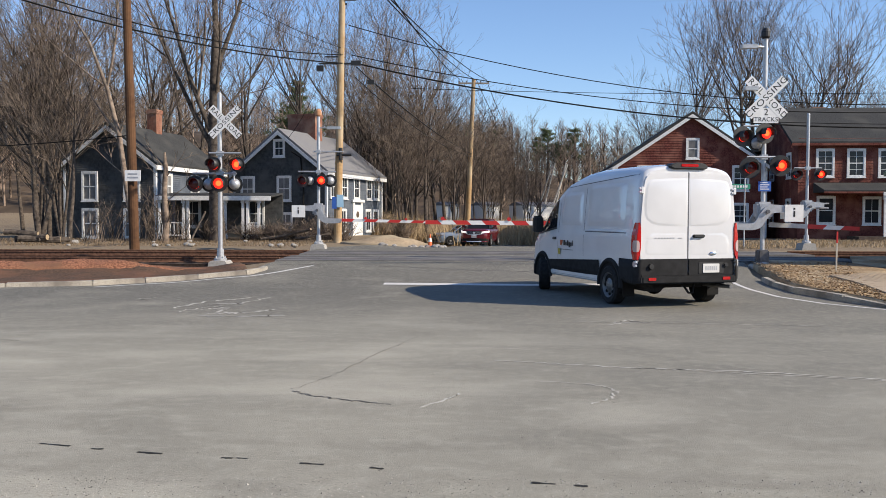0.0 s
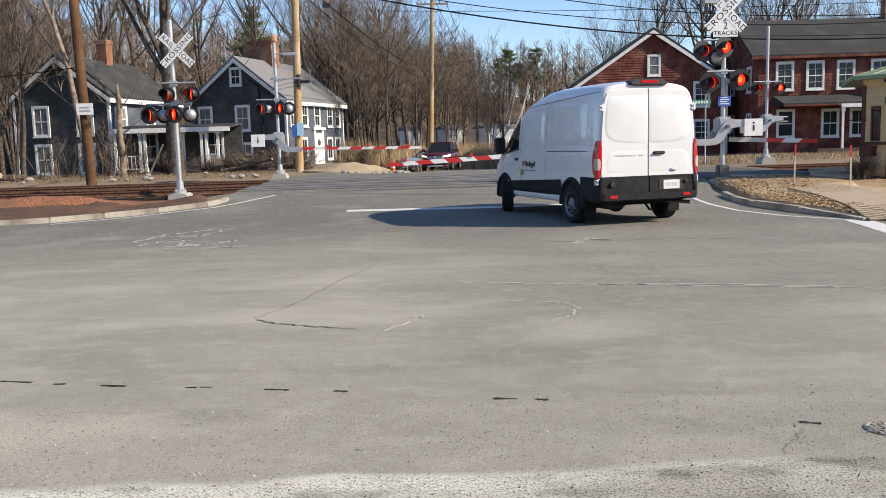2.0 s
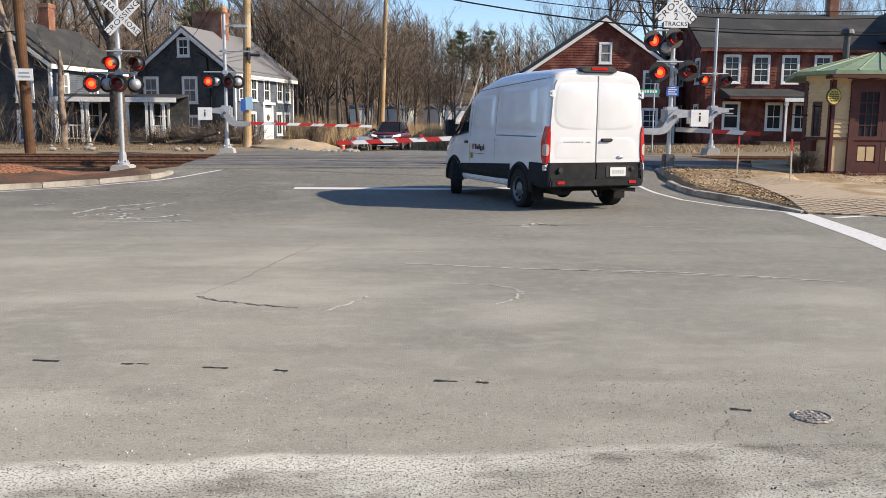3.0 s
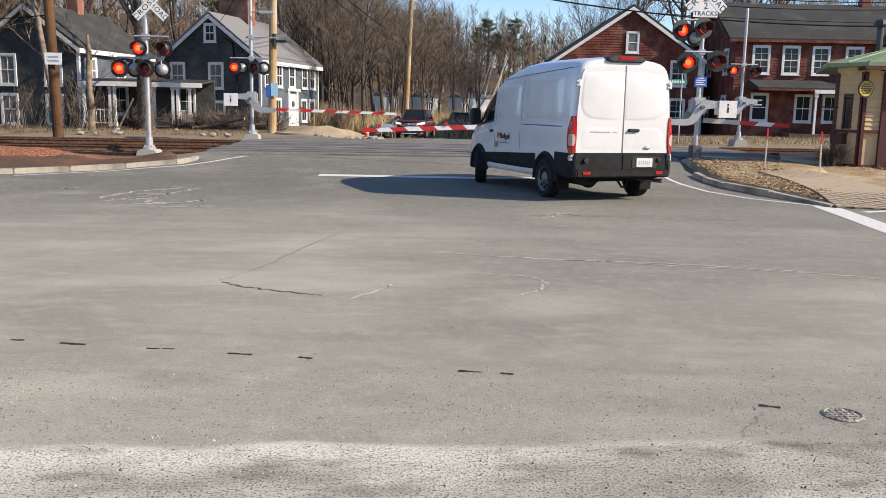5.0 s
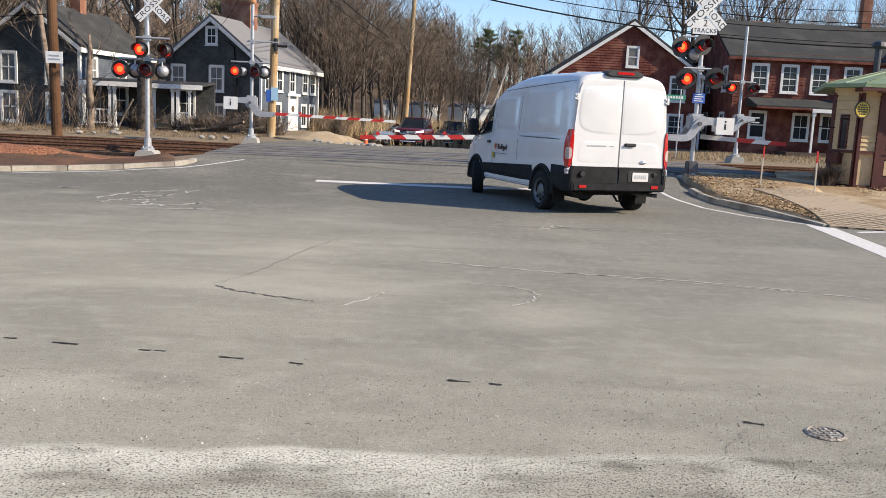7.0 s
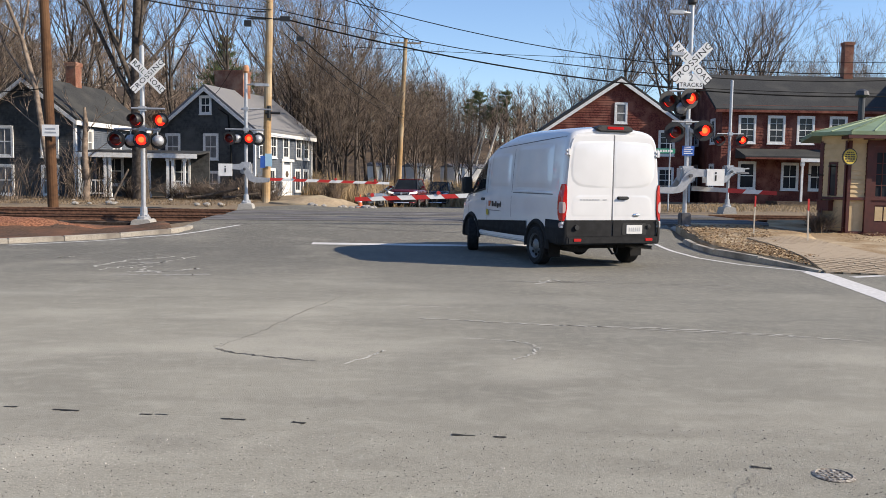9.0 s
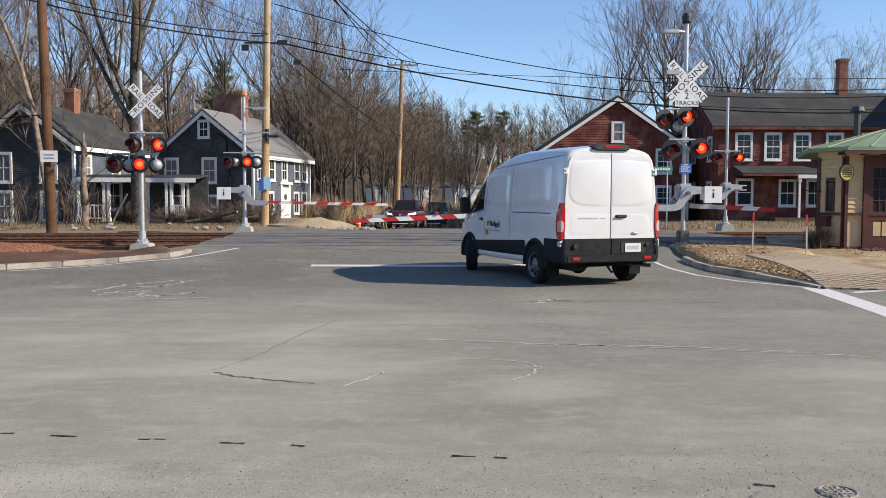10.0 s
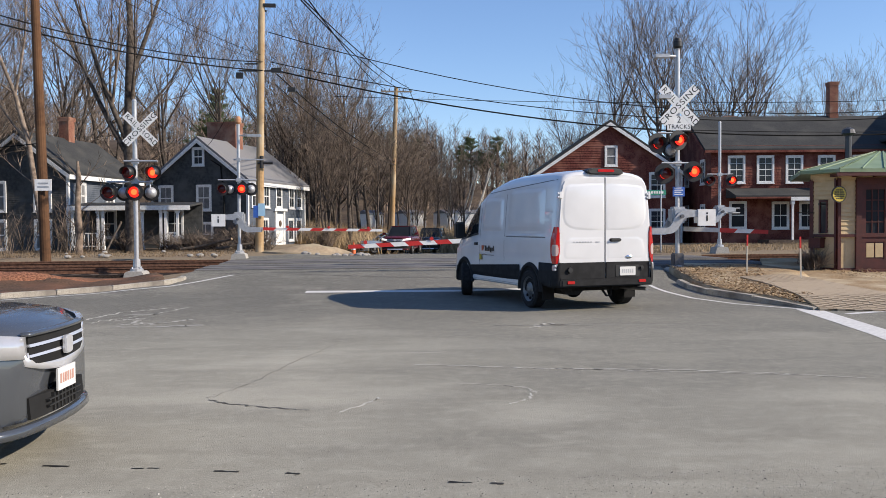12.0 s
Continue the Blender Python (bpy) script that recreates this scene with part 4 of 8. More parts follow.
def depot():
    ob = thing("depot_hut", pose(12.95, 24.0, 0.22), "small buff and maroon depot hut with a green metal roof", "hut")
    A, B, C, D, F = (0.0, 0.0), (0.36, -0.72), (4.9, -1.05), (4.9, 3.2), (2.0, 3.2)
    outline = (A, B, C, D, F)
    bm = bmesh.new()
    prism(bm, [(p[0], p[1]) for p in outline], -0.3, 2.75, "z")
    part("wall", bm, BEIGE, ob)

    def on(p, q, s=0.0):
        """A wall's own frame: x along it, -y outward."""
        return pose(p[0], p[1], 0, 0, 0, math.degrees(math.atan2(q[1] - p[1], q[0] - p[0]))) @ pose(s, 0, 0)
    for p, q, spans in ((F, A, ((0.08, 3.68),)), (A, B, ((0.06, 0.24), (0.52, 0.74))), (B, C, ((0.07, 0.50), (2.42, 4.5)))):
        run = math.hypot(q[0] - p[0], q[1] - p[1])
        bm = bmesh.new()
        for s0, s1 in spans:
            siding(bm, s0, s1, (1.02, 2.55), 0, -1, 0.125)
        if p == A:
            siding(bm, 0.24, 0.52, (2.02, 2.55), 0, -1, 0.125)
        tagged(part("clapboard", turned(bm, on(p, q)), BEIGE, ob), kind="stuff")
        part("belt_rail", turned(boxes((0, -0.075, 0.94, run, 0.0, 1.02)), on(p, q)), MAROON, ob)
        part("frieze_board", turned(boxes((0, -0.05, 2.55, run, 0.0, 2.75)), on(p, q)), BEIGE, ob)
        part("base_board", turned(boxes((0, -0.05, -0.2, run, 0.0, 0.06)), on(p, q)), MAROON, ob)
    m = on(B, C)
    part("corner_post", turned(boxes((-0.02, -0.075, 0.02, 0.07, 0.01, 2.6)), m), MAROON, ob)
    m0 = on(A, B)
    part("corner_post", turned(boxes((0.74, -0.06, 0.02, 0.80, 0.01, 2.6)), m0), MAROON, ob)
    part("corner_post", turned(boxes((-0.05, -0.05, 0.02, 0.06, 0.01, 2.6)), m0), MAROON, ob)
    win = part("window", turned(boxes((0.24, -0.05, 1.05, 0.29, 0.0, 2.0), (0.47, -0.05, 1.05, 0.52, 0.0, 2.0), (0.29, -0.05, 1.94, 0.47, 0.0, 2.0)), m0), MAROON, ob)
    part("pane", turned(boxes((0.29, -0.02, 1.05, 0.47, 0.0, 1.94)), m0), PANE, win)
    # double door
    part("door_frame", turned(boxes((0.50, -0.09, 0, 0.66, 0.01, 2.62), (2.25, -0.09, 0, 2.42, 0.01, 2.62), (0.66, -0.09, 2.44, 2.25, 0.01, 2.62)), m), MAROON, ob)
    for x0, x1 in ((0.66, 1.45), (1.46, 2.25)):
        leaf = part("door", turned(boxes((x0, -0.05, 0.05, x0 + 0.13, 0, 2.44), (x1 - 0.13, -0.05, 0.05, x1, 0, 2.44), (x0 + 0.13, -0.05, 0.05, x1 - 0.13, 0, 0.30),
                                         (x0 + 0.13, -0.05, 0.80, x1 - 0.13, 0, 1.05), (x0 + 0.13, -0.05, 2.28, x1 - 0.13, 0, 2.44), (x0 + 0.13, -0.03, 0.28, x1 - 0.13, 0, 0.82)), m), MAROON, ob)
        for k in range(2):
            a = x0 + 0.15 + k * (x1 - x0 - 0.28) / 2
            part("panel", turned(boxes((a, -0.045, 0.36, a + (x1 - x0 - 0.36) / 2, -0.028, 0.76)), m), BEIGE, leaf)
        part("pane", turned(boxes((x0 + 0.13, -0.015, 1.05, x1 - 0.13, 0.0, 2.28)), m), PANE, leaf)
        bars = [(x0 + 0.13, -0.04, z - 0.013, x1 - 0.13, -0.016, z + 0.013) for z in (1.36, 1.67, 1.98)] + [(x - 0.012, -0.036, 1.05, x + 0.012, -0.017, 2.28) for x in (x0 + 0.31, x0 + 0.49)]
        part("muntin", turned(boxes(*bars), m), MAROON, leaf)
    part("door_step", turned(boxes((0.4, -0.5, -0.25, 2.5, -0.06, 0.02)), m), MAROON, ob)
    # letter box on the canted wall
    part("letter_box", turned(boxes((0.05, -0.24, 0.62, 0.42, -0.02, 0.88), (0.02, -0.27, 0.88, 0.45, -0.02, 0.92)), m0), MAROON, ob)
    # hipped roof in seamed sheets
    apex, ridge_end = Vector((2.7, 1.2, 3.52)), Vector((3.6, 1.2, 3.52))
    rim = [Vector(p) for p in ((1.3, 3.9, 2.84), (-0.42, -0.1, 2.84), (0.10, -1.28, 2.84), (5.7, -1.68, 2.84), (5.7, 3.9, 2.84))]
    tops = [apex, apex, apex, ridge_end, ridge_end]
    bm = bmesh.new()
    lo = [bm.verts.new(p) for p in rim]
    under = [bm.verts.new(p - Vector((0, 0, 0.10))) for p in rim]
    a, b = bm.verts.new(apex), bm.verts.new(ridge_end)
    bm.faces.new((lo[0], lo[1], a)), bm.faces.new((lo[1], lo[2], a)), bm.faces.new((lo[2], lo[3], b, a)), bm.faces.new((lo[3], lo[4], b)), bm.faces.new((lo[4], lo[0], a, b))
    for i in range(5):
        bm.faces.new((lo[i], under[i], under[(i + 1) % 5], lo[(i + 1) % 5]))
    bm.faces.new(under)
    roof = part("roof", bm, COPPER, ob, "green standing-seam metal roof")
    for i, n in ((0, 6), (1, 2), (2, 9)):
        p, q, t0, t1 = rim[i], rim[i + 1], tops[i], tops[i + 1]
        for k in range(n + 1):
            u = k / n
            bm = bmesh.new()
            tube(bm, (p.lerp(q, u) + Vector((0, 0, 0.012)), t0.lerp(t1, u) + Vector((0, 0, 0.012))), 0.022, 5)
            part("seam", bm, COPPER, roof)
    part("gutter_board", turned(boxes((-0.28, -0.57, 2.64, 5.2, -0.51, 2.735)), m), MAROON, ob)
    for k in range(9):
        part("rafter_tail", turned(boxes((k * 0.6 - 0.22, -0.515, 2.63, k * 0.6 - 0.14, 0, 2.72)), m), MAROON, ob)
    bm = bmesh.new()
    tube(bm, ((2.6, 2.6, 2.9), (2.6, 2.6, 4.15)), 0.10, 12)
    tube(bm, ((2.6, 2.6, 4.15), (2.6, 2.6, 4.22), (2.6, 2.6, 4.35), (2.6, 2.6, 4.42)), [0.13, 0.22, 0.18, 0.05], 12)
    part("stovepipe", bm, mat("dark_metal", (0.06, 0.06, 0.065), (0.09, 0.09, 0.09), rough=0.5, metal=0.6), ob, "dark metal stovepipe with a round cap")
    # hanging round sign with two dark rings and rows of lettering too small to read
    sign = part("round_sign", turned(boxes((0.40, -0.30, 1.86, 0.44, -0.02, 1.9), (0.05, -0.75, 1.62, 0.09, -0.02, 1.65)), m0), BLACK, ob, "round yellow sign with dark lettering rows")
    bm = bmesh.new()
    disc = pose(0.24, -1.0, 2.14, 90, 0, 8)
    bmesh.ops.create_cone(bm, cap_ends=True, segments=28, radius1=0.235, radius2=0.235, depth=0.03, matrix=disc)
    part("rim_disc", bm, BLACK, sign)
    bm = bmesh.new()
    bmesh.ops.create_cone(bm, cap_ends=True, segments=28, radius1=0.205, radius2=0.205, depth=0.045, matrix=disc)
    part("face_disc", bm, SIGN_YELLOW, sign)
    rows = []
    for z, w in ((0.12, 0.11), (0.06, 0.16), (0.0, 0.17), (-0.06, 0.16), (-0.12, 0.11)):
        for k in range(4):
            x = -w + k * w * 2 / 4
            rows.append((x + 0.008, z - 0.018, 0.024, x + w / 2 - 0.01, z + 0.018, 0.028))
    part("lettering_bars", turned(boxes(*rows), disc), BLACK, sign)


depot()

# ---- crossing signals ----
ALU = mat("aluminium_paint", (0.50, 0.51, 0.52), (0.42, 0.43, 0.44), scale=12, rough=0.45, metal=0.5)
SIGNWHITE = mat("reflective_white", (0.80, 0.80, 0.78), (0.72, 0.72, 0.70), scale=7, rough=0.45)
SIGNBLUE = mat("sign_blue", (0.03, 0.10, 0.38), (0.035, 0.12, 0.42), scale=7, rough=0.5)
STEEL_DARK = mat("dark_steel", (0.10, 0.10, 0.105), (0.16, 0.16, 0.165), scale=9, rough=0.5, metal=0.6)
GATERED = mat("gate_red", (0.55, 0.03, 0.025), (0.48, 0.03, 0.025), scale=7, rough=0.45)
CONCRETE = mat("concrete", (0.42, 0.40, 0.37), (0.33, 0.32, 0.29), scale=14, rough=0.95, bump=0.3)
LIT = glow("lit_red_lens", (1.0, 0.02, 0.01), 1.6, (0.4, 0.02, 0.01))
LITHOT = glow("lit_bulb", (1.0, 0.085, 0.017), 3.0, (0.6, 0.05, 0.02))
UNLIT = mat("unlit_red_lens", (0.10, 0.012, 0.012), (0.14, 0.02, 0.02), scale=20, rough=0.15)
LENSES = []


def lettering(text, size, material, parent, m, name="lettering", stretch=1.0):
    cu = bpy.data.curves.new(name, "FONT")
    cu.body, cu.size, cu.align_x, cu.align_y, cu.extrude = text, size, "CENTER", "CENTER", 0.002
    cu.space_character = 1.1
    tmp = bpy.data.objects.new("tmp", cu)
    scene.collection.objects.link(tmp)
    me = bpy.data.meshes.new_from_object(tmp.evaluated_get(bpy.context.evaluated_depsgraph_get()))
    bpy.data.objects.remove(tmp)
    me.materials.clear()
    me.materials.append(material)
    ob = new(name, me)
    ob.parent = parent
    ob.matrix_basis = m @ Matrix.Diagonal((stretch, 1, 1, 1))
    return ob


def flasher(parent, x, y, z, turn, side, r=0.26):
    """A round flashing light at x, y, z that faces turn degrees from -y; side: its phase, L or R, or empty for one whose lens is not seen."""
    m = pose(x, y, z, 0, 0, turn)
    bm = bmesh.new()
    bmesh.ops.create_cone(bm, cap_ends=True, segments=28, radius1=r, radius2=r, depth=0.02, matrix=m @ pose(0, 0.01, 0, 90))
    lamp = part("flasher", bm, BLACK, parent, "round black background of a flashing light")
    bm = bmesh.new()
    tube(bm, [m @ Vector((0, v, 0)) for v in (0.02, 0.08, 0.17, 0.20)], [0.17, 0.165, 0.11, 0.05], 16)
    part("housing", bm, ALU if not side else BLACK, lamp, smooth=True)
    bm = bmesh.new()
    arc = [(math.radians(a), 0.165) for a in range(-25, 206, 11)]
    outer = [[bm.verts.new(m @ Vector((rr * math.cos(a), v, rr * math.sin(a)))) for a, rr in arc] for v in (-0.0, -0.28)]
    inner = [[bm.verts.new(m @ Vector((rr * 0.965 * math.cos(a), v, rr * 0.965 * math.sin(a)))) for a, rr in arc] for v in (-0.0, -0.28)]
    for i in range(len(arc) - 1):
        bm.faces.new((outer[0][i], outer[0][i + 1], outer[1][i + 1], outer[1][i]))
        bm.faces.new((inner[0][i], inner[1][i], inner[1][i + 1], inner[0][i + 1]))
        bm.faces.new((outer[1][i], outer[1][i + 1], inner[1][i + 1], inner[1][i]))
    part("hood", bm, BLACK, lamp, smooth=True)
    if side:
        # made-up turning lens imitates the blinking: one face glows red, the other dark
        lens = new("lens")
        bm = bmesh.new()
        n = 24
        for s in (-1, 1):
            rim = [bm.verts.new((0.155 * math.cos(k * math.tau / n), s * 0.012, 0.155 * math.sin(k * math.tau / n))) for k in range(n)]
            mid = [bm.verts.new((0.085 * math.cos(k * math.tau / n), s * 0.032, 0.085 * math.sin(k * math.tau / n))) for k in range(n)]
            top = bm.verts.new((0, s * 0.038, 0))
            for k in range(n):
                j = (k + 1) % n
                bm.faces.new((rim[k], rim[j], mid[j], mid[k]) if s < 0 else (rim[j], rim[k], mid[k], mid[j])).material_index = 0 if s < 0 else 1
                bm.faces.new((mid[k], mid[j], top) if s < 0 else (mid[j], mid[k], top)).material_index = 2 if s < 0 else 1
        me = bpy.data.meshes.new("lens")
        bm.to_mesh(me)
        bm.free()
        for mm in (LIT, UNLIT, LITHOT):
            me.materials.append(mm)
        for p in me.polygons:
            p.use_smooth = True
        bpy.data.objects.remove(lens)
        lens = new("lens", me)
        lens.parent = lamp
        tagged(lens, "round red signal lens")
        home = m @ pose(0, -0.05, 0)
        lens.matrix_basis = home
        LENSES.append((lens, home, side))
    return lamp


def mast(name, x, y, height, label, base=0.45, r=0.065, z=None, drop=0.0):
    z = gz(x, y) if z is None else z
    ob = thing(name, pose(x, y, z), label, "crossing signal", "railway crossing signals")
    bm = bmesh.new()
    prism(bm, ((-0.36, -0.25), (0.36, -0.25), (0.26, 0.16), (0.2, 0.2), (-0.2, 0.2), (-0.26, 0.16)), -0.36, 0.36, "y")
    turned(bm, pose(0, 0, -drop))
    part("foundation", bm, CONCRETE, ob)
    bm = bmesh.new()
    tube(bm, ((0, 0, 0.2), (0, 0, 0.26), (0, 0, 0.3), (0, 0, base + 0.1)), [0.19, 0.19, 0.11, 0.10], 12)
    for k in range(4):
        a = math.radians(45 + 90 * k)
        tube(bm, ((0.15 * math.cos(a), 0.15 * math.sin(a), 0.2), (0.15 * math.cos(a), 0.15 * math.sin(a), 0.33)), 0.02, 6)
    turned(bm, pose(0, 0, -drop))
    part("mast_base", bm, ALU, ob)
    bm = bmesh.new()
    tube(bm, ((0, 0, 0.25 - drop), (0, 0, height)), r, 14)
    tube(bm, ((0, 0, height), (0, 0, height + 0.07)), [r * 1.2, r * 0.6], 14)
    part("mast_pole", bm, ALU, ob, "silver-painted tubular mast", smooth=False)
    return ob


def crossbuck(ob, z, blade, plates=False, turn=0.0, shift=0.0):
    m = pose(shift, -0.13, z, 0, 0, turn)
    for ang, words in ((-45, "RAIL ROAD"), (45, "CROSSING")):
        lift = 0.004 if ang < 0 else -0.012
        bm = bmesh.new()
        w = blade * 0.095
        box(bm, -blade / 2, lift - 0.005, -w, blade / 2, lift + 0.004, w, m @ pose(0, 0, 0, 0, -ang, 0))
        arm = part("crossbuck_blade", bm, SIGNWHITE, ob, "white crossbuck blade with black lettering")
        at = m @ pose(0, lift - 0.007, 0, 0, -ang, 0)
        if ang < 0:
            for word, c in (("RAIL", -0.29), ("ROAD", 0.29)):
                lettering(word, blade * 0.165, BLACK, arm, at @ pose(c * blade, 0, 0, 90), "word")
        else:
            lettering("CROSSING", blade * 0.165, BLACK, arm, at @ pose(0, 0, 0, 90), "word", 1.25)
    part("bracket", boxes((-0.05, -0.12, z - 0.1, 0.05, 0.07, z + 0.1)), ALU, ob)
    if plates:
        p = part("track_count_plate", boxes((-0.35, -0.125, z - 0.72, 0.35, -0.118, z - 0.30)), SIGNWHITE, ob, "white track count plate")
        lettering("2", 0.26, BLACK, p, pose(0, -0.127, z - 0.42, 90), "number")
        lettering("TRACKS", 0.17, BLACK, p, pose(0, -0.127, z - 0.62, 90), "word")


def crossarm(ob, z, x0, x1, y=0.0):
    bm = bmesh.new()
    tube(bm, ((x0, y, z), (x1, y, z)), 0.03, 8)
    box(bm, -0.09, -0.09, z - 0.07, 0.09, 0.09, z + 0.07)
    part("crossarm", bm, ALU, ob)


def hanger(ob, x, y, z0, z1):
    bm = bmesh.new()
    tube(bm, ((x, y, z0), (x, y, z1)), 0.022, 6)
    part("hanger", bm, ALU, ob)


def bell(ob, z, material, r=0.13):
    bm = bmesh.new()
    tube(bm, ((0, 0, z), (0, 0, z + 0.06), (0, -0.0, z + 0.2), (0, 0, z + 0.3)), [r * 0.7, r, r, r * 0.6], 14)
    part("bell", bm, material, ob, "round crossing bell on the mast top")


def floodlight(ob, z, length, sgn=-1):
    bm = bmesh.new()
    tube(bm, ((0, 0, z), (sgn * length * 0.45, -0.1, z)), 0.03, 8)
    vs = box(bm, sgn * length * 0.4, -0.2, z - 0.06, sgn * length, 0.0, z + 0.04)
    part("floodlight", bm, ALU, ob, "slim floodlight head on a side arm")


def gate_mechanism(ob, z, side, plate=True):
    """The drive case and its curved counterweight arm. side: -1 when the barrier reaches to -x."""
    bm = bmesh.new()
    box(bm, -0.22, -0.22, z - 0.2, 0.22, 0.22, z + 0.28)
    bmesh.ops.bevel(bm, geom=bm.edges[:], offset=0.06, segments=2, affect="EDGES")
    tube(bm, ((0, -0.24, z + 0.05), (0, 0.24, z + 0.05)), 0.16, 14)
    part("drive_case", bm, ALU, ob, "silver gate drive case")
    spine = [Vector(p) for p in ((0.86, -0.42), (0.40, -0.42), (0.22, -0.34), (0.08, -0.12), (-0.04, 0.02), (-0.20, 0.08), (-0.62, 0.08))]
    thick = (0.085, 0.10, 0.115, 0.125, 0.13, 0.12, 0.085)
    upper, lower = [], []
    for i in range(len(spine) - 1):
        p0, p1, p2, p3 = (spine[max(0, min(len(spine) - 1, i + k))] for k in (-1, 0, 1, 2))
        for k in range(5 if i < len(spine) - 2 else 6):
            u = k / 5
            c = 0.5 * (2 * p1 + (p2 - p0) * u + (2 * p0 - 5 * p1 + 4 * p2 - p3) * u * u + (3 * p1 - p0 - 3 * p2 + p3) * u ** 3)
            d = ((p2 - p1) * (1 - u) + (p3 - p2) * u if i < len(spine) - 2 else p2 - p1).normalized()
            h = thick[i] + (thick[i + 1] - thick[i]) * u
            upper.append((side * (c.x - d.y * h), z + c.y + d.x * h))
            lower.append((side * (c.x + d.y * h), z + c.y - d.x * h))
    curve = upper + lower[::-1]
    for y in (-0.31, 0.26):
        bm = bmesh.new()
        prism(bm, curve, y, y + 0.05, "y")
        part("support_arm", bm, ALU, ob, "curved grey counterweight arm")
    bm = bmesh.new()
    tube(bm, ((-side * 0.02, -0.38, z), (-side * 0.02, 0.38, z)), 0.055, 12)
    part("pivot_pin", bm, STEEL_DARK, ob)
    if plate:
        a, b = sorted((-side * 0.50, -side * 1.02))
        p = part("counterweight", boxes((a, -0.34, z - 0.28, b, -0.26, z + 0.20), (a + 0.1, -0.26, z - 0.2, b - 0.1, 0.26, z + 0.15)), SIGNWHITE, ob, "pale counterweight plate with a dark numeral bar")
        c = (a + b) / 2
        part("plate_bar", boxes((c - 0.025, -0.345, z - 0.14, c + 0.025, -0.34, z + 0.02), (c - 0.025, -0.345, z + 0.06, c + 0.025, -0.34, z + 0.11)), BLACK, p)


def barrier(name, ob, y, z, length, side, stripes, w0=0.11, w1=0.07, lights=(), plain=1.0):
    """A striped barrier arm that pivots on its mast, in alternating pieces, with small red lights."""
    arm = new(name)
    arm.parent = ob
    tagged(arm, "red and white striped barrier arm")
    arm.matrix_basis = pose(0, y, z)
    n = stripes
    for k in range(-1, n):
        a, b = (0.15, plain) if k < 0 else (plain + (length - plain) * k / n, plain + (length - plain) * (k + 1) / n)
        ha, hb = (w0 + (w1 - w0) * v / length for v in (a, b))
        slant = 0.06 if k >= 0 else 0.0
        bm = bmesh.new()
        pts = ((side * (a - slant * (k > 0)), -ha), (side * (b - slant * (k < n - 1)), -hb), (side * (b + slant * (k < n - 1)), hb), (side * (a + slant * (k > 0)), ha))
        prism(bm, pts if side > 0 else pts[::-1], -0.03, 0.03, "y")
        part("stripe", bm, SIGNWHITE if k % 2 else GATERED, arm) if k >= 0 else part("arm_root", bm, ALU, arm)
    for u in lights:
        x = side * length * u
        bm = bmesh.new()
        tube(bm, ((x, -0.06, w0 + 0.03), (x, 0.06, w0 + 0.03)), 0.055, 12)
        box(bm, x - 0.03, -0.02, 0.04, x + 0.03, 0.02, w0)
        part("arm_light", bm, GATERED, arm, "small red light on the barrier arm")
    return arm


# near signal without a barrier, left of the road
ml = mast("crossing_signal", -6.65, 25.7, 4.95, "silver crossing signal with crossbuck and red flashers", z=0.25, drop=0.17)
crossbuck(ml, 4.14, 1.20, shift=0.19)
crossarm(ml, 3.22, -0.3, 0.65, -0.08)
crossarm(ml, 2.62, -0.8, 0.5, -0.05)
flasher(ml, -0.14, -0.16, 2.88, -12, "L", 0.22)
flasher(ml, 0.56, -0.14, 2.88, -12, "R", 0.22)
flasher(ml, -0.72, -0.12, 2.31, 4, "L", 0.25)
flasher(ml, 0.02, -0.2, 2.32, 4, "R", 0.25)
flasher(ml, -0.34, 0.1, 2.31, 178, "", 0.24)
flasher(ml, 0.42, 0.1, 2.31, 178, "", 0.24)
for x in (-0.72, -0.34, 0.42):
    hanger(ml, x, -0.02, 2.4, 2.62)

# near signal with the long barrier, right of the road
mr = mast("crossing_signal", 9.1, 24.5, 6.35, "tall silver crossing signal with crossbuck, flashers and barrier", z=0.28, drop=0.2)
crossbuck(mr, 4.72, 1.46, plates=True)
bell(mr, 6.38, BLACK)
floodlight(mr, 6.15, 0.72)
floodlight(mr, 4.98, 0.62)
crossarm(mr, 3.92, -0.62, 0.15, -0.1)
crossarm(mr, 3.05, -0.5, 0.5, -0.08)
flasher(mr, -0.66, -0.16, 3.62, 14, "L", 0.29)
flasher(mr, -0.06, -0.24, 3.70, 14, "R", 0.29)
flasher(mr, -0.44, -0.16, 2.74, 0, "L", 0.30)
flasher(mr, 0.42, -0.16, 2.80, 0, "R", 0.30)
flasher(mr, -0.18, 0.12, 3.45, 185, "", 0.24)
blue = part("blue_sign", boxes((-0.17, -0.085, 2.08, 0.19, -0.075, 2.36)), SIGNBLUE, mr, "small blue emergency notice with white rows")
part("notice_rows", boxes(*[(-0.12, -0.089, 2.13 + k * 0.06, 0.14 - 0.05 * (k % 2), -0.0855, 2.155 + k * 0.06) for k in range(4)]), SIGNWHITE, blue)
gate_mechanism(mr, 1.50, -1)
arm_near = barrier("barrier_arm", mr, -0.05, 1.12, 9.6, -1, 21, 0.078, 0.056, (0.55, 0.753, 0.949), 0.9)
arm_path = barrier("footpath_barrier_arm", mr, 0.30, 1.14, 2.75, 1, 3, 0.07, 0.058, (), 1.25)
arm_path.matrix_basis = pose(0.15, 0.30, 1.14, 0, 2.5, 0)
bm = bmesh.new()
box(bm, -0.15, -0.15, 0.0, 0.15, 0.15, 0.42)
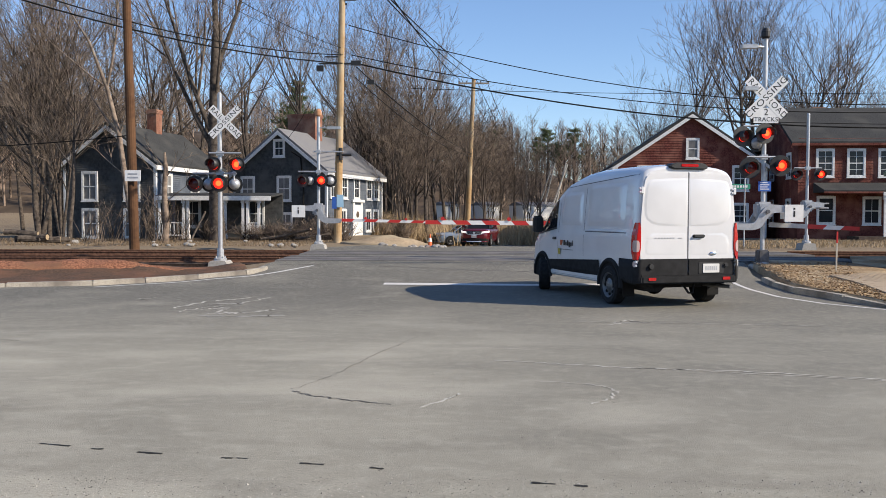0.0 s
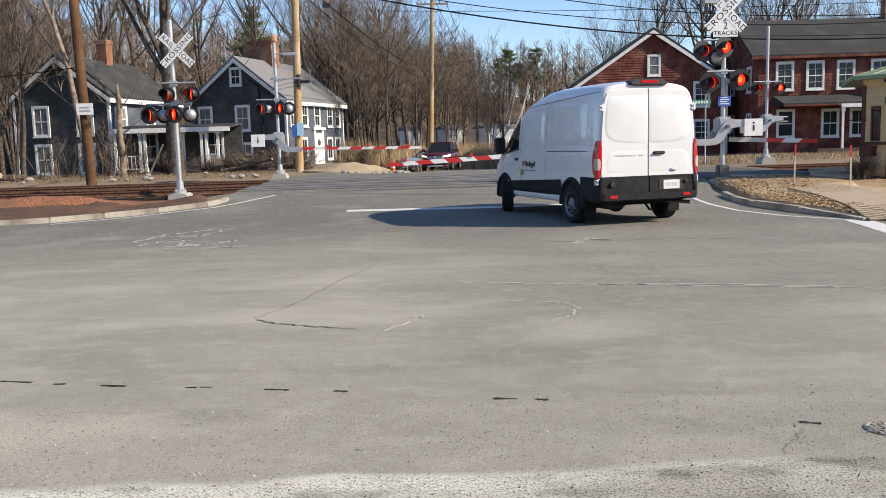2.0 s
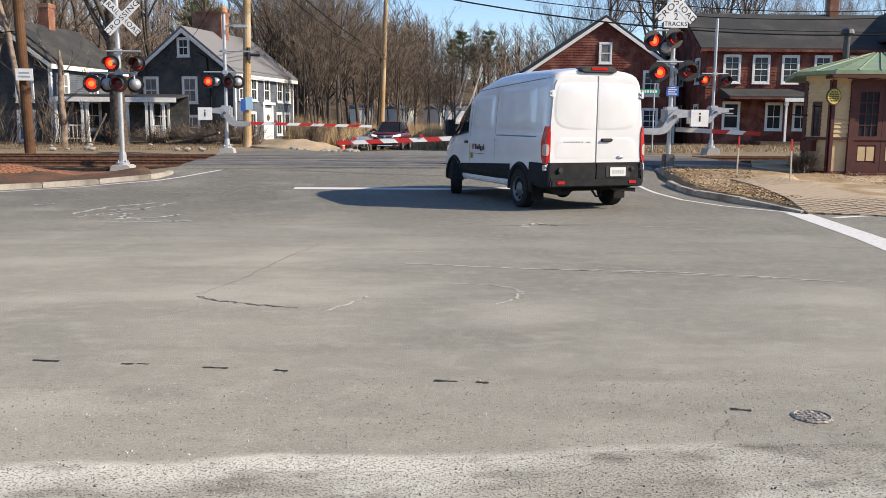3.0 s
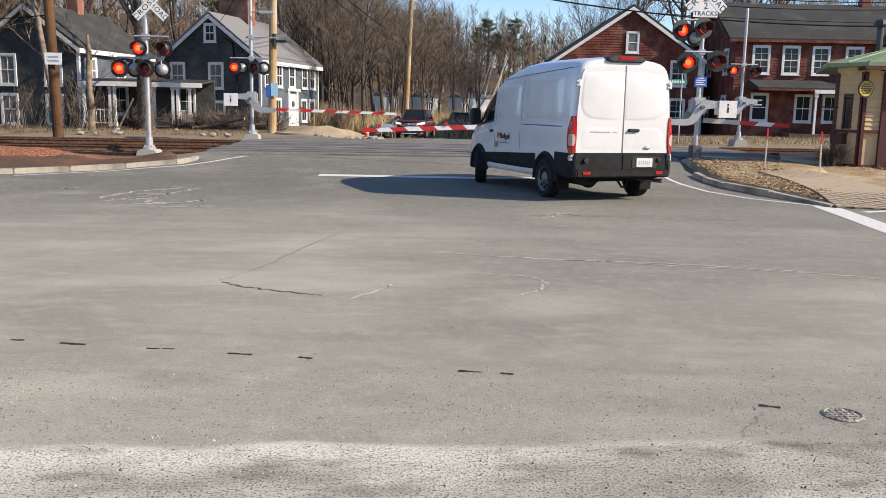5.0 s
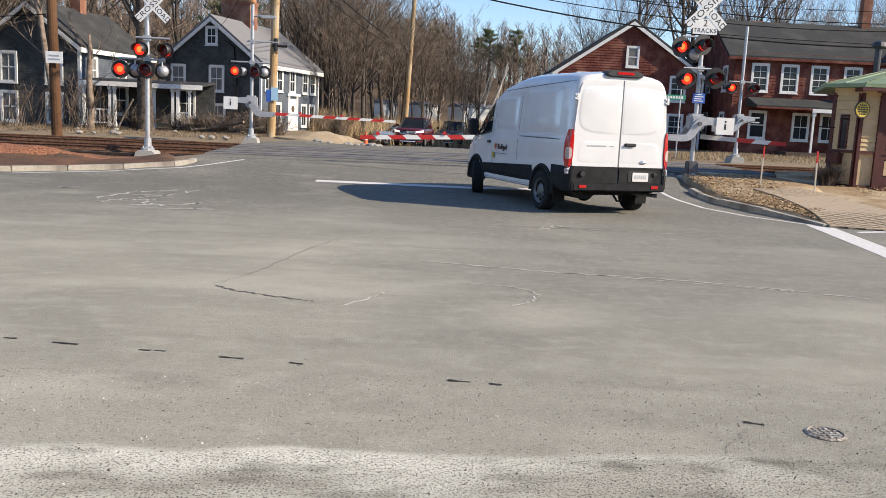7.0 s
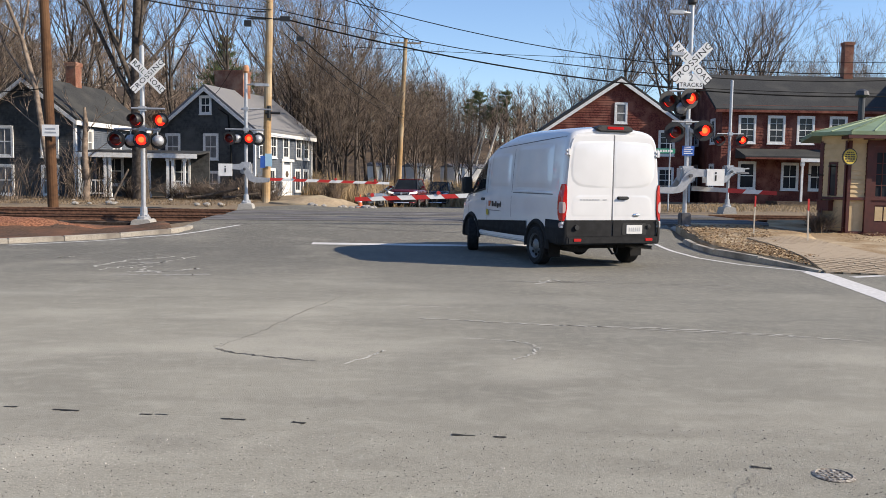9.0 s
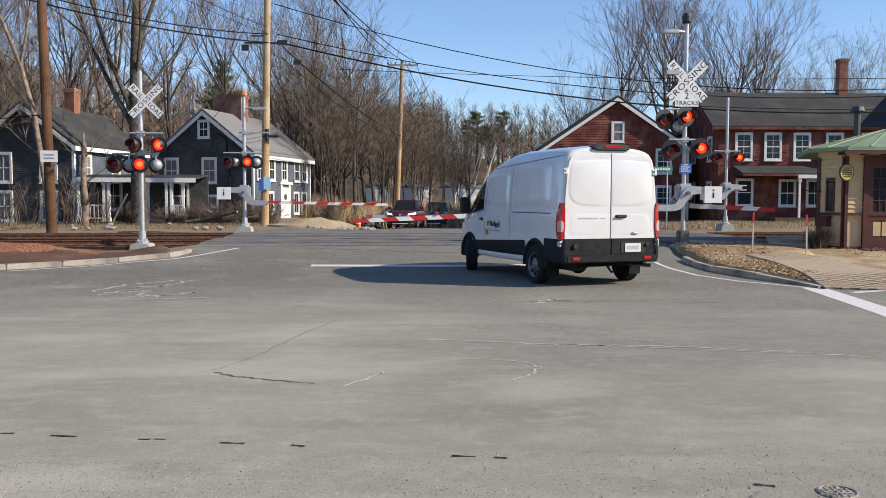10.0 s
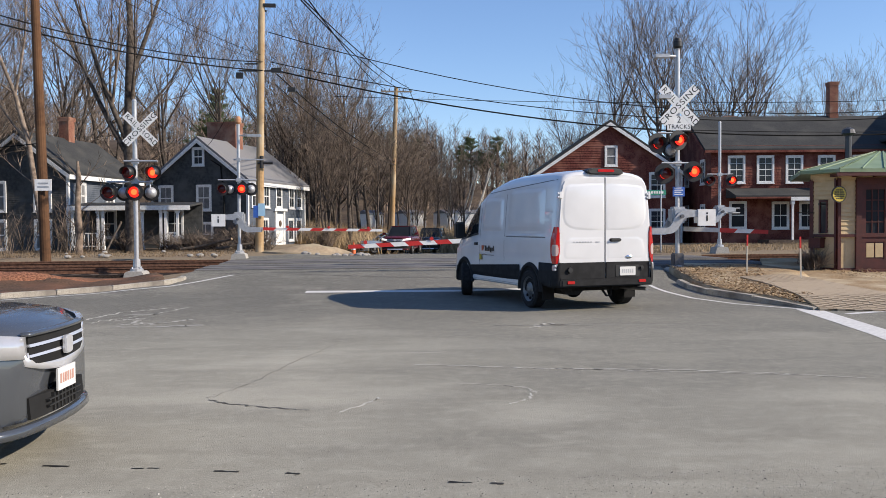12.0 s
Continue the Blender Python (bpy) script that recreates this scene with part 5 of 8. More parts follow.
bmesh.ops.bevel(bm, geom=bm.edges[:], offset=0.03, segments=2, affect="EDGES")
part("junction_base", bm, STEEL_DARK, mr, "grey junction case at the mast foot")

# far signals beyond the tracks
fl = mast("crossing_signal", -5.0, 34.6, 5.35, "silver crossing signal with flashers and far barrier", z=0.30)
bell(fl, 5.3, mat("rusty_bell", (0.40, 0.19, 0.09), (0.5, 0.26, 0.13), rough=0.7))
floodlight(fl, 4.85, 0.9, 1)
crossarm(fl, 3.9, -0.2, 1.0)
crossarm(fl, 3.1, -0.8, 0.7, -0.05)
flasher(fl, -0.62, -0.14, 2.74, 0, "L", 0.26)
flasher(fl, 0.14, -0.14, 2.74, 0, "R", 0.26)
flasher(fl, -0.36, 0.1, 2.74, 180, "", 0.26)
flasher(fl, 0.46, 0.1, 2.74, 180, "", 0.26)
gate_mechanism(fl, 1.55, 1)
arm_far = barrier("barrier_arm", fl, 0.25, 1.12, 5.65, 1, 10, 0.062, 0.048, (0.33, 0.62, 0.9), 0.9)
arm_far.matrix_basis = pose(0, 0.25, 1.18, 0, 1.1, 0)

fr = mast("crossing_signal", 15.8, 37.4, 5.75, "silver far crossing signal mast with red flashers", z=0.32)
crossarm(fr, 3.45, -0.6, 0.6, -0.05)
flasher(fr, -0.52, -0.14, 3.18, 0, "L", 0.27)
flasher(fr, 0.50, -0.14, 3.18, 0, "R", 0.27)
gate_mechanism(fr, 1.78, -1, plate=False)
bm = bmesh.new()
for z in (1.72, 1.92):
    tube(bm, ((0.3, -0.2, z), (0.85, -0.2, z), (0.85, 0.2, z), (0.3, 0.2, z)), 0.03, 6)
part("guard_rail", bm, ALU, fr)

# ---- marker stakes and street sign ----
STAKE = mat("weathered_stake", (0.55, 0.50, 0.42), (0.42, 0.38, 0.31), scale=12, rough=0.9)
for x, y, h, lean in ((10.35, 22.6, 1.06, 0.5), (11.05, 21.0, 1.10, -0.8)):
    st = thing("marker_stake", pose(x, y, gz(x, y) + 0.1, lean, lean, 0), "slim wooden marker stake with a red painted top", "stake", "marker stakes")
    part("shaft", boxes((-0.018, -0.014, -0.2, 0.018, 0.014, h - 0.3)), STAKE, st)
    part("red_top", boxes((-0.019, -0.015, h - 0.3, 0.019, 0.015, h)), GATERED, st)
GREEN = mat("sign_green", (0.03, 0.22, 0.14), (0.035, 0.26, 0.17), rough=0.5)
ss = thing("street_sign", pose(14.0, 40.0, 0.33), "green street name sign on a thin steel post", "street sign")
bm = bmesh.new()
tube(bm, ((0, 0, -0.2), (0, 0, 3.1)), 0.035, 8)
part("post", bm, ALU, ss)
pl = part("sign_blade", boxes((-0.85, -0.02, 2.62, 0.25, 0.0, 2.85)), GREEN, ss)
part("lettering_bars", boxes(*[(-0.75 + k * 0.13, -0.024, 2.68, -0.66 + k * 0.13, -0.0205, 2.79) for k in range(7)]), SIGNWHITE, pl)

# traffic cone and stones by the far kerb
ORANGE = mat("cone_orange", (0.75, 0.14, 0.03), (0.65, 0.12, 0.03), rough=0.6)
cone = thing("traffic_cone", pose(-0.6, 40.2, gz(-0.6, 40.2)), "orange traffic cone beside the far road edge", "traffic cone")
bm = bmesh.new()
tube(bm, ((0, 0, 0.03), (0, 0, 0.62)), [0.12, 0.025], 14)
part("cone_body", bm, ORANGE, cone)
bm = bmesh.new()
tube(bm, ((0, 0, 0.26), (0, 0, 0.44)), [0.088, 0.06], 14)
part("white_band", bm, WHITE, cone)
part("cone_foot", boxes((-0.16, -0.16, 0, 0.16, 0.16, 0.03)), ORANGE, cone)

# ---- utility poles and wires ----
POLE = mat("new_pole_wood", (0.42, 0.28, 0.14), (0.34, 0.22, 0.11), scale=7, rough=0.9, bump=0.4, c3=(0.48, 0.40, 0.28), big=0.4)
OLDPOLE = mat("brown_pole_wood", (0.115, 0.058, 0.030), (0.075, 0.04, 0.022), scale=7, rough=0.9, bump=0.4, c3=(0.15, 0.08, 0.042), big=0.5)
GREYPOLE = mat("grey_pole_wood", (0.30, 0.26, 0.21), (0.23, 0.20, 0.16), scale=7, rough=0.9, bump=0.4)


def utility_pole(base, top, r0, r1, material, label, arm=0.0):
    x, y = base
    ob = thing("utility_pole", pose(x, y, gz(x, y) + far_hill(x, y)), label, "utility pole", "utility poles")
    tip = Vector(top) - ob.matrix_basis.translation
    bm = bmesh.new()
    tube(bm, [tip * u + Vector((0, 0, -0.3 if u == 0 else 0)) for u in (0, 0.33, 0.66, 1)], [r0 + (r1 - r0) * u for u in (0, 0.33, 0.66, 1)], 14)
    part("shaft", bm, material, ob, smooth=False)
    if arm:
        z = tip.z - 0.35
        part("crossarm", boxes((tip.x - arm, tip.y - 0.14, z - 0.06, tip.x + arm, tip.y - 0.04, z + 0.06)), GREYPOLE, ob)
        for u in (-0.95, -0.45, 0.45, 0.95):
            bm = bmesh.new()
            tube(bm, [(tip.x + arm * u, tip.y - 0.09, z + v) for v in (0.06, 0.12, 0.2)], [0.035, 0.06, 0.03], 8)
            part("insulator", bm, BLACK, ob)
    return ob


big = utility_pole((-5.35, 43.6), (-5.05, 43.6, 14.5), 0.21, 0.15, POLE, "tall pale wooden utility pole beside the far kerb")
for x, z, w, h in ((-0.85, 8.55, 0.35, 0.28), (0.95, 8.85, 0.5, 0.22), (1.7, 7.9, 0.35, 0.22)):
    part("splice_case", boxes((x - w / 2, -0.16, z, x + w / 2, 0.06, z + h)), BLACK, big, "black cable splice case")
part("bracket_arm", boxes((-0.9, -0.05, 8.9, 1.1, 0.03, 8.98), (-0.6, -0.05, 9.25, 0.2, 0.03, 9.31)), BLACK, big)
part("lamp_head", boxes((0.35, -0.16, 12.1, 0.95, 0.1, 12.24), (0.1, -0.03, 11.85, 0.5, 0.02, 11.95)), BLACK, big, "street lamp head on the pole")
bm = bmesh.new()
tube(bm, ((0.0, -0.25, 4.35), (0.75, -0.3, 4.35)), 0.07, 8)
tube(bm, ((0.2, -0.25, 4.1), (0.2, -0.25, 4.7)), 0.10, 8)
part("transformer_bracket", bm, BLACK, big)
NOTICE = mat("pale_blue_notice", (0.35, 0.55, 0.70), (0.30, 0.50, 0.66), rough=0.6)
part("notice_board", boxes((0.0, -0.28, 1.72, 0.34, -0.25, 2.35)), NOTICE, big, "pale blue paper notice on the pole")
part("blue_board", boxes((-0.24, -0.27, 1.65, 0.0, -0.25, 2.25)), SIGNBLUE, big, "dark blue notice on the pole")

brown = utility_pole((-11.83, 33.0), (-12.13, 33.0, 13.5), 0.19, 0.14, OLDPOLE, "dark brown wooden utility pole by the tracks")
sg = part("pole_sign", boxes((-0.26, -0.26, 2.62, 0.34, -0.235, 3.04)), SIGNWHITE, brown, "white notice board with two unreadable rows")
part("notice_row", boxes((-0.14, -0.265, 2.86, 0.22, -0.2605, 2.92)), ALU, sg)
part("notice_row", boxes((-0.16, -0.265, 2.73, 0.24, -0.2605, 2.79)), ALU, sg)
mid = utility_pole((1.95, 70.0), (2.45, 70.0, 12.75), 0.22, 0.16, POLE, "wooden utility pole with a crossarm beside the far road", arm=1.25)
PALEPOLE = mat("bleached_pole_wood", (0.52, 0.48, 0.42), (0.40, 0.37, 0.32), scale=5, rough=0.9, bump=0.3)
for base, top, r in (((8.1, 86.4), (8.57, 86.4, 8.05), 0.12), ((10.3, 92.2), (11.94, 92.2, 7.39), 0.10), ((11.9, 95.0), (13.52, 95.0, 7.58), 0.10)):
    utility_pole(base, top, r, r * 0.8, PALEPOLE, "thin bleached utility pole far up the road")
for base, top in (((9.5, 91.4), (11.6, 91.4, 7.22)), ((11.2, 94.3), (13.6, 94.3, 7.40))):
    utility_pole(base, top, 0.09, 0.08, PALEPOLE, "leaning bleached brace pole far up the road")


def wire(a, b, sag, r=0.02, name="overhead_wire", label="black overhead cable between the poles", n=24):
    a, b = Vector(a), Vector(b)
    r *= 0.95
    bm = bmesh.new()
    tube(bm, [a.lerp(b, k / n) - Vector((0, 0, sag * 4 * (k / n) * (1 - k / n))) for k in range(n + 1)], r, 5)
    tagged(link(name, bm, WIRE), label, "cable", "overhead cables")


P = (-5.05, 43.50, 9.72)
Q = (-5.05, 43.50, 9.30)
wire((-18.30, 27.00, 10.53), P, 0.9, 0.028)
wire((-21.09, 27.00, 11.04), Q, 0.9, 0.035)
wire((-10.40, 33.00, 11.40), (-5.13, 43.50, 10.06), 0.3, 0.015)
wire((-11.47, 33.00, 11.39), (-5.13, 43.50, 9.78), 0.3, 0.012)
wire((-4.66, 43.50, 9.36), (37.83, 44.00, 7.15), 1.9, 0.04)
wire((-4.66, 43.50, 9.72), (37.77, 44.00, 8.15), 1.9, 0.024)
wire((-4.76, 43.50, 11.19), (37.73, 44.00, 8.66), 2.4, 0.024)
wire((-1.86, 50.00, 9.02), (39.46, 46.00, 8.76), 0.4, 0.016)
wire((13.47, 46.00, 6.85), (39.57, 46.00, 7.00), 0.3, 0.02)
for a, dx in (((-0.92, 40.00, 10.21), -1.1), ((-0.77, 40.00, 10.21), 0.1), ((-0.46, 40.00, 10.22), 1.0)):
    a, b = Vector(a), Vector((2.45 + dx, 69.9, 12.7))
    wire(a + (a - b) * 0.75, b, 0.5, 0.026)
for dx in (-1.0, 0.2, 1.0):
    x, y, z = (11.96, 120.00, 10.18)
    wire((2.45 + dx, 69.9, 12.7), (x + dx * 0.3, y, z), 1.6, 0.025)
wire((-4.37, 43.50, 9.11), (2.30, 69.80, 6.71), 0.4, 0.035)
wire((-4.43, 43.50, 8.60), (2.30, 69.80, 6.48), 0.6, 0.025)
wire((2.30, 69.80, 6.71), (11.60, 120.00, 4.65), 0.8, 0.03)
wire((2.30, 69.80, 6.48), (16.28, 128.00, 3.83), 0.8, 0.03)
wire((-23.19, 36.00, 4.40), (-12.05, 33.00, 4.67), 0.15, 0.02)
wire((-5.98, 43.50, 8.87), (-9.37, 52.00, 6.29), 0.3, 0.015)

# ---- trees ----
BARK = mat("grey_bark", (0.045, 0.037, 0.031), (0.125, 0.103, 0.084), scale=6, rough=0.95, bump=0.8, bump_scale=14)
TWIG = mat("twig_bark", (0.050, 0.040, 0.032), (0.27, 0.212, 0.165), scale=1.6, spread=0.1, rough=0.95)
FARTWIG = mat("far_woods_bark", (0.048, 0.037, 0.029), (0.33, 0.25, 0.19), scale=1.1, spread=0.08, rough=1.0)
NEEDLE = mat("pine_needles", (0.040, 0.058, 0.026), (0.082, 0.102, 0.046), scale=2.5, rough=0.9)


class Limbs:
    """Collects tapered bars as plain lists, for one mesh."""

    def __init__(self):
        self.v, self.f = [], []

    def bar(self, path, radii, n):
        first = len(self.v)
        side = None
        for i, p in enumerate(path):
            d = (path[min(i + 1, len(path) - 1)] - path[max(i - 1, 0)]).normalized()
            side = d.orthogonal().normalized() if side is None else (side - d * side.dot(d)).normalized()
            up = d.cross(side)
            for k in range(n):
                a = k * math.tau / n
                q = p + (side * math.cos(a) + up * math.sin(a)) * radii[i]
                self.v.append((q.x, q.y, q.z))
        for i in range(len(path) - 1):
            for k in range(n):
                a, b = first + i * n + k, first + i * n + (k + 1) % n
                self.f.append((a, b, b + n, a + n))

    def mesh(self, name, material):
        me = bpy.data.meshes.new(name)
        me.from_pydata(self.v, [], self.f)
        me.materials.append(material)
        for p in me.polygons:
            p.use_smooth = True
        return me


def grow(wood, twigs, p, d, length, r, level, rnd, depth, lift):
    seg = (6, 5, 4, 3, 2)[min(level, 4)]
    path, radii = [p], [r]
    for i in range(seg):
        d = (d + Vector((rnd.uniform(-1, 1), rnd.uniform(-1, 1), rnd.uniform(-0.6, 1) * lift)) * (0.07 + 0.035 * level) + Vector((0, 0, 0.085 * lift))).normalized()
        path.append(path[-1] + d * length / seg)
        radii.append(max(0.008, r * (1 - 0.75 * (i + 1) / seg)))
    (wood if level < 2 else twigs).bar(path, radii, (9, 6, 4, 3, 3)[min(level, 4)])
    if level >= depth:
        return
    kids = (9, 6, 4, 2)[min(level, 3)]
    for k in range(kids):
        u = rnd.uniform(0.35 if level == 0 else 0.2, 1.0) * seg
        i = min(seg - 1, int(u))
        q = path[i].lerp(path[i + 1], u - i)
        ax = (path[i + 1] - path[i]).normalized()
        out = ax.orthogonal().normalized()
        out.rotate(Matrix.Rotation(rnd.uniform(0, math.tau), 3, ax))
        t = math.radians(rnd.uniform(16, 42) + (8 if level == 0 else 0))
        nd = (ax * math.cos(t) + out * math.sin(t)).normalized()
        here = r + (radii[-1] - r) * (u / seg)
        grow(wood, twigs, q, nd, length * rnd.uniform(0.38, 0.62), max(0.009, here * rnd.uniform(0.5, 0.74)), level + 1, rnd, depth, lift)


def bare_tree(seed, height, r, forks=1, depth=4, label="tall bare deciduous tree with fine grey-brown twigs", lean=0.05):
    rnd = random.Random(seed)
    ob = thing("bare_tree", pose(0, 0, -50), label, "tree", "bare trees")
    wood, twigs = Limbs(), Limbs()
    for k in range(forks):
        d = Vector((rnd.uniform(-1, 1) * (lean + 0.13 * (forks > 1)), rnd.uniform(-1, 1) * (lean + 0.13 * (forks > 1)), 1)).normalized()
        grow(wood, twigs, Vector((0, 0, -0.3)), d, height * rnd.uniform(0.62, 0.78), r * (1 if k == 0 else 0.75), 0, rnd, depth, 0.8)
    for name, limbs, material in (("trunk", wood, BARK), ("crown", twigs, TWIG)):
        o = new(name, limbs.mesh(name, material))
        o.parent = ob
    return ob


KINDS = [bare_tree(3, 17, 0.27), bare_tree(8, 18, 0.22, 3), bare_tree(15, 16, 0.22, 2), bare_tree(21, 19, 0.26, 2), bare_tree(34, 12, 0.15), bare_tree(40, 11, 0.12, 3)]
USED = set()


def plant(kind, x, y, turn, size=1.0, label=""):
    """The first planting of a kind moves it into place; later ones are copies."""
    m = pose(x, y, gz(x, y) + far_hill(x, y), 0, 0, turn) @ Matrix.Diagonal((size, size, size, 1))
    ob = KINDS[kind]
    if kind in USED:
        ob = copy_thing(ob, m)
    else:
        ob.matrix_basis = m
        USED.add(kind)
    if label:
        tagged(ob, label)
    return ob


# the large maple before the porch
def big_maple():
    """A straight stem with a long limb and a second stem off one side."""
    rnd = random.Random(77)
    ob = thing("bare_tree", pose(-11.6, 44.2, gz(-11.6, 44.2)), "large forked bare maple standing before the porch", "tree", "bare trees")
    wood, twigs = Limbs(), Limbs()
    wood.bar([Vector(p) for p in ((0, 0, -0.3), (0, 0, 0.3), (-0.05, 0, 2.5), (-0.12, 0, 5.0), (-0.08, 0, 8.0), (0.0, 0, 10.5))], [0.50, 0.40, 0.34, 0.31, 0.25, 0.2], 12)
    for p, d, ln, r in (((-0.12, 0, 4.6), (-0.55, 0.05, 0.85), 8.5, 0.16), ((-0.12, 0, 5.2), (-0.30, -0.1, 0.95), 9.0, 0.17), ((-0.05, 0, 8.6), (0.35, 0.1, 0.95), 8.0, 0.14),
                        ((0, 0, 10.3), (-0.1, 0.1, 1.0), 9.0, 0.19), ((-0.05, 0, 7.2), (0.2, -0.5, 0.9), 6.0, 0.09), ((-0.1, 0, 6.2), (0.6, 0.3, 0.7), 5.0, 0.08), ((-0.1, 0, 3.8), (0.7, 0.2, 0.6), 3.0, 0.05)):
        grow(wood, twigs, Vector(p), Vector(d).normalized(), ln, r, 1, rnd, 4, 0.5)
    for name, limbs, material in (("trunk", wood, BARK), ("crown", twigs, TWIG)):
        o = new(name, limbs.mesh(name, material))
        o.parent = ob


big_maple()
SNAGBARK = mat("peeling_bark", (0.30, 0.235, 0.18), (0.12, 0.09, 0.07), scale=5, rough=0.95, bump=0.6, bump_scale=14)


def leaning_tree():
    """A thin tree that leans over the brown pole, its stem forking halfway."""
    rnd = random.Random(31)
    ob = thing("bare_tree", pose(-14.45, 40.0, gz(-14.45, 40.0)), "thin leaning bare tree beside the brown pole", "tree", "bare trees")
    wood, twigs = Limbs(), Limbs()
    stem = [Vector(p) for p in ((0.1, 0, -0.3), (-0.05, 0, 1.5), (-0.32, 0, 3.2), (-0.55, 0, 5.0), (-1.1, 0, 7.2), (-1.9, 0, 9.3))]
    wood.bar(stem, [0.17, 0.14, 0.125, 0.115, 0.09, 0.06], 9)
    for p, d, ln, r in ((stem[5], (-0.5, 0.1, 0.9), 5.5, 0.06), (stem[4], (0.15, 0.1, 1.0), 6.5, 0.07), (stem[3], (-0.75, 0.1, 0.8), 5.5, 0.055), (stem[3], (0.5, -0.2, 0.9), 4.0, 0.04), (stem[2], (-0.8, 0.2, 0.5), 3.0, 0.03), (stem[4], (-0.8, -0.2, 0.6), 4.0, 0.045)):
        grow(wood, twigs, p, Vector(d).normalized(), ln, r, 1, rnd, 4, 0.5)
    for name, limbs, material in (("trunk", wood, SNAGBARK), ("crown", twigs, TWIG)):
        o = new(name, limbs.mesh(name, material))
        o.parent = ob


def snag():
    """A broken pale trunk with a few short branches, by the porch corner."""
    rnd = random.Random(36)
    ob = thing("tree_snag", pose(-13.75, 42.6, gz(-13.75, 42.6)), "broken pale tree trunk with peeling bark by the porch", "tree", "bare trees")
    wood, twigs = Limbs(), Limbs()
    wood.bar([Vector(p) for p in ((0, 0, -0.3), (0.05, 0, 1.0), (-0.03, 0, 2.4), (0.05, 0, 3.6), (0.0, 0, 4.4))], [0.19, 0.16, 0.14, 0.12, 0.05], 8)
    for z, dx, dy, ln in ((1.2, -0.8, -0.2, 1.8), (1.9, 0.9, -0.1, 1.7), (2.6, -0.7, 0.3, 1.6), (3.1, 0.6, -0.4, 1.8), (3.6, -0.4, -0.2, 1.5), (0.8, 0.8, -0.5, 1.3)):
        grow(wood, twigs, Vector((0, 0, z)), Vector((dx, dy, 0.7)).normalized(), ln, 0.03, 2, rnd, 4, 0.3)
    for name, limbs, material in (("trunk", wood, SNAGBARK), ("branches", twigs, TWIG)):
        o = new(name, limbs.mesh(name, material))
        o.parent = ob


leaning_tree()
snag()
PLANTED = (
    (0, -23.5, 52, 10, 1.0), (1, -20.6, 44, 70, 0.8), (2, -26.0, 58, 200, 1.0), (3, -18.5, 62, 300, 0.95), (1, -29.0, 66, 20, 1.05), (0, -15.0, 66, 150, 1.0), (4, -17.6, 40.5, 30, 0.8), (5, -18.8, 42.5, 80, 0.9),
    (2, -33.0, 62, 120, 1.1), (3, -11.0, 70, 40, 1.0), (4, -21.5, 47, 250, 1.2), (1, -38.0, 72, 10, 1.1),
    (3, -7.6, 74, 0, 1.0), (4, -6.4, 64, 15, 1.1), (4, -4.6, 68, 75, 1.2), (5, -3.6, 63.5, 140, 1.1), (4, -1.0, 69, 200, 1.2), (0, -6.0, 84, 240, 0.9), (4, 1.6, 71, 290, 1.1), (5, 3.6, 74, 330, 1.0), (2, -9.5, 80, 35, 0.95), (4, 7.4, 88, 70, 1.0), (0, -4.2, 70, 90, 1.05), (1, -2.2, 67, 190, 0.9), (2, -0.4, 72, 260, 0.85), (0, 0.2, 78, 20, 0.75), (3, -3.2, 80, 130, 1.05), (1, -5.5, 66, 310, 0.95), (2, 1.0, 90, 70, 0.75),
    (0, -1.2, 62, 330, 0.75), (4, 0.6, 64, 10, 1.0), (5, -2.8, 60.5, 100, 0.95), (4, 2.2, 76, 160, 0.9), (5, 4.6, 84, 220, 0.75), (4, 6.0, 92, 280, 0.7), (2, 3.4, 100, 350, 0.6), (1, 6.5, 108, 50, 0.45), (5, 9.0, 112, 120, 0.7), (4, 10.5, 98, 30, 0.9), (5, 8.0, 82, 260, 0.7),
    (0, -25.5, 60, 75, 1.0), (3, -22.4, 64, 140, 0.95), (2, -20.2, 59, 20, 0.95), (1, -28.0, 63, 260, 1.0), (5, -24.5, 52, 15, 1.1), (4, -26.8, 55, 140, 1.2),
    (5, 1.2, 82, 40, 0.9), (4, 3.0, 80, 95, 0.8), (5, 5.2, 79, 170, 0.8), (4, 6.6, 81, 250, 0.85), (5, 9.4, 84, 310, 0.85), (4, -0.8, 83, 65, 0.9), (2, 2.4, 94, 15, 0.6),
    (2, 19.5, 86, 30, 0.85), (1, 22.0, 78, 60, 0.9), (0, 26.0, 74, 100, 1.15), (3, 28.6, 78, 10, 1.15), (1, 31.0, 74, 230, 1.2), (2, 33.5, 79, 300, 1.2), (0, 36.0, 76, 20, 1.1), (3, 24.0, 84, 200, 1.1), (4, 20.6, 80, 140, 1.1),
    (1, 40.0, 80, 170, 0.95), (2, 44.0, 82, 80, 0.9), (3, 48.0, 84, 310, 0.9), (0, 53.0, 82, 40, 1.0), (2, 57.5, 78, 110, 1.05), (4, 42.0, 76, 60, 1.1), (5, 46.5, 78, 20, 1.2), (5, 37.8, 84, 60, 1.3),
)
for kind, x, y, turn, size in PLANTED:
    plant(kind, x, y, turn, size)


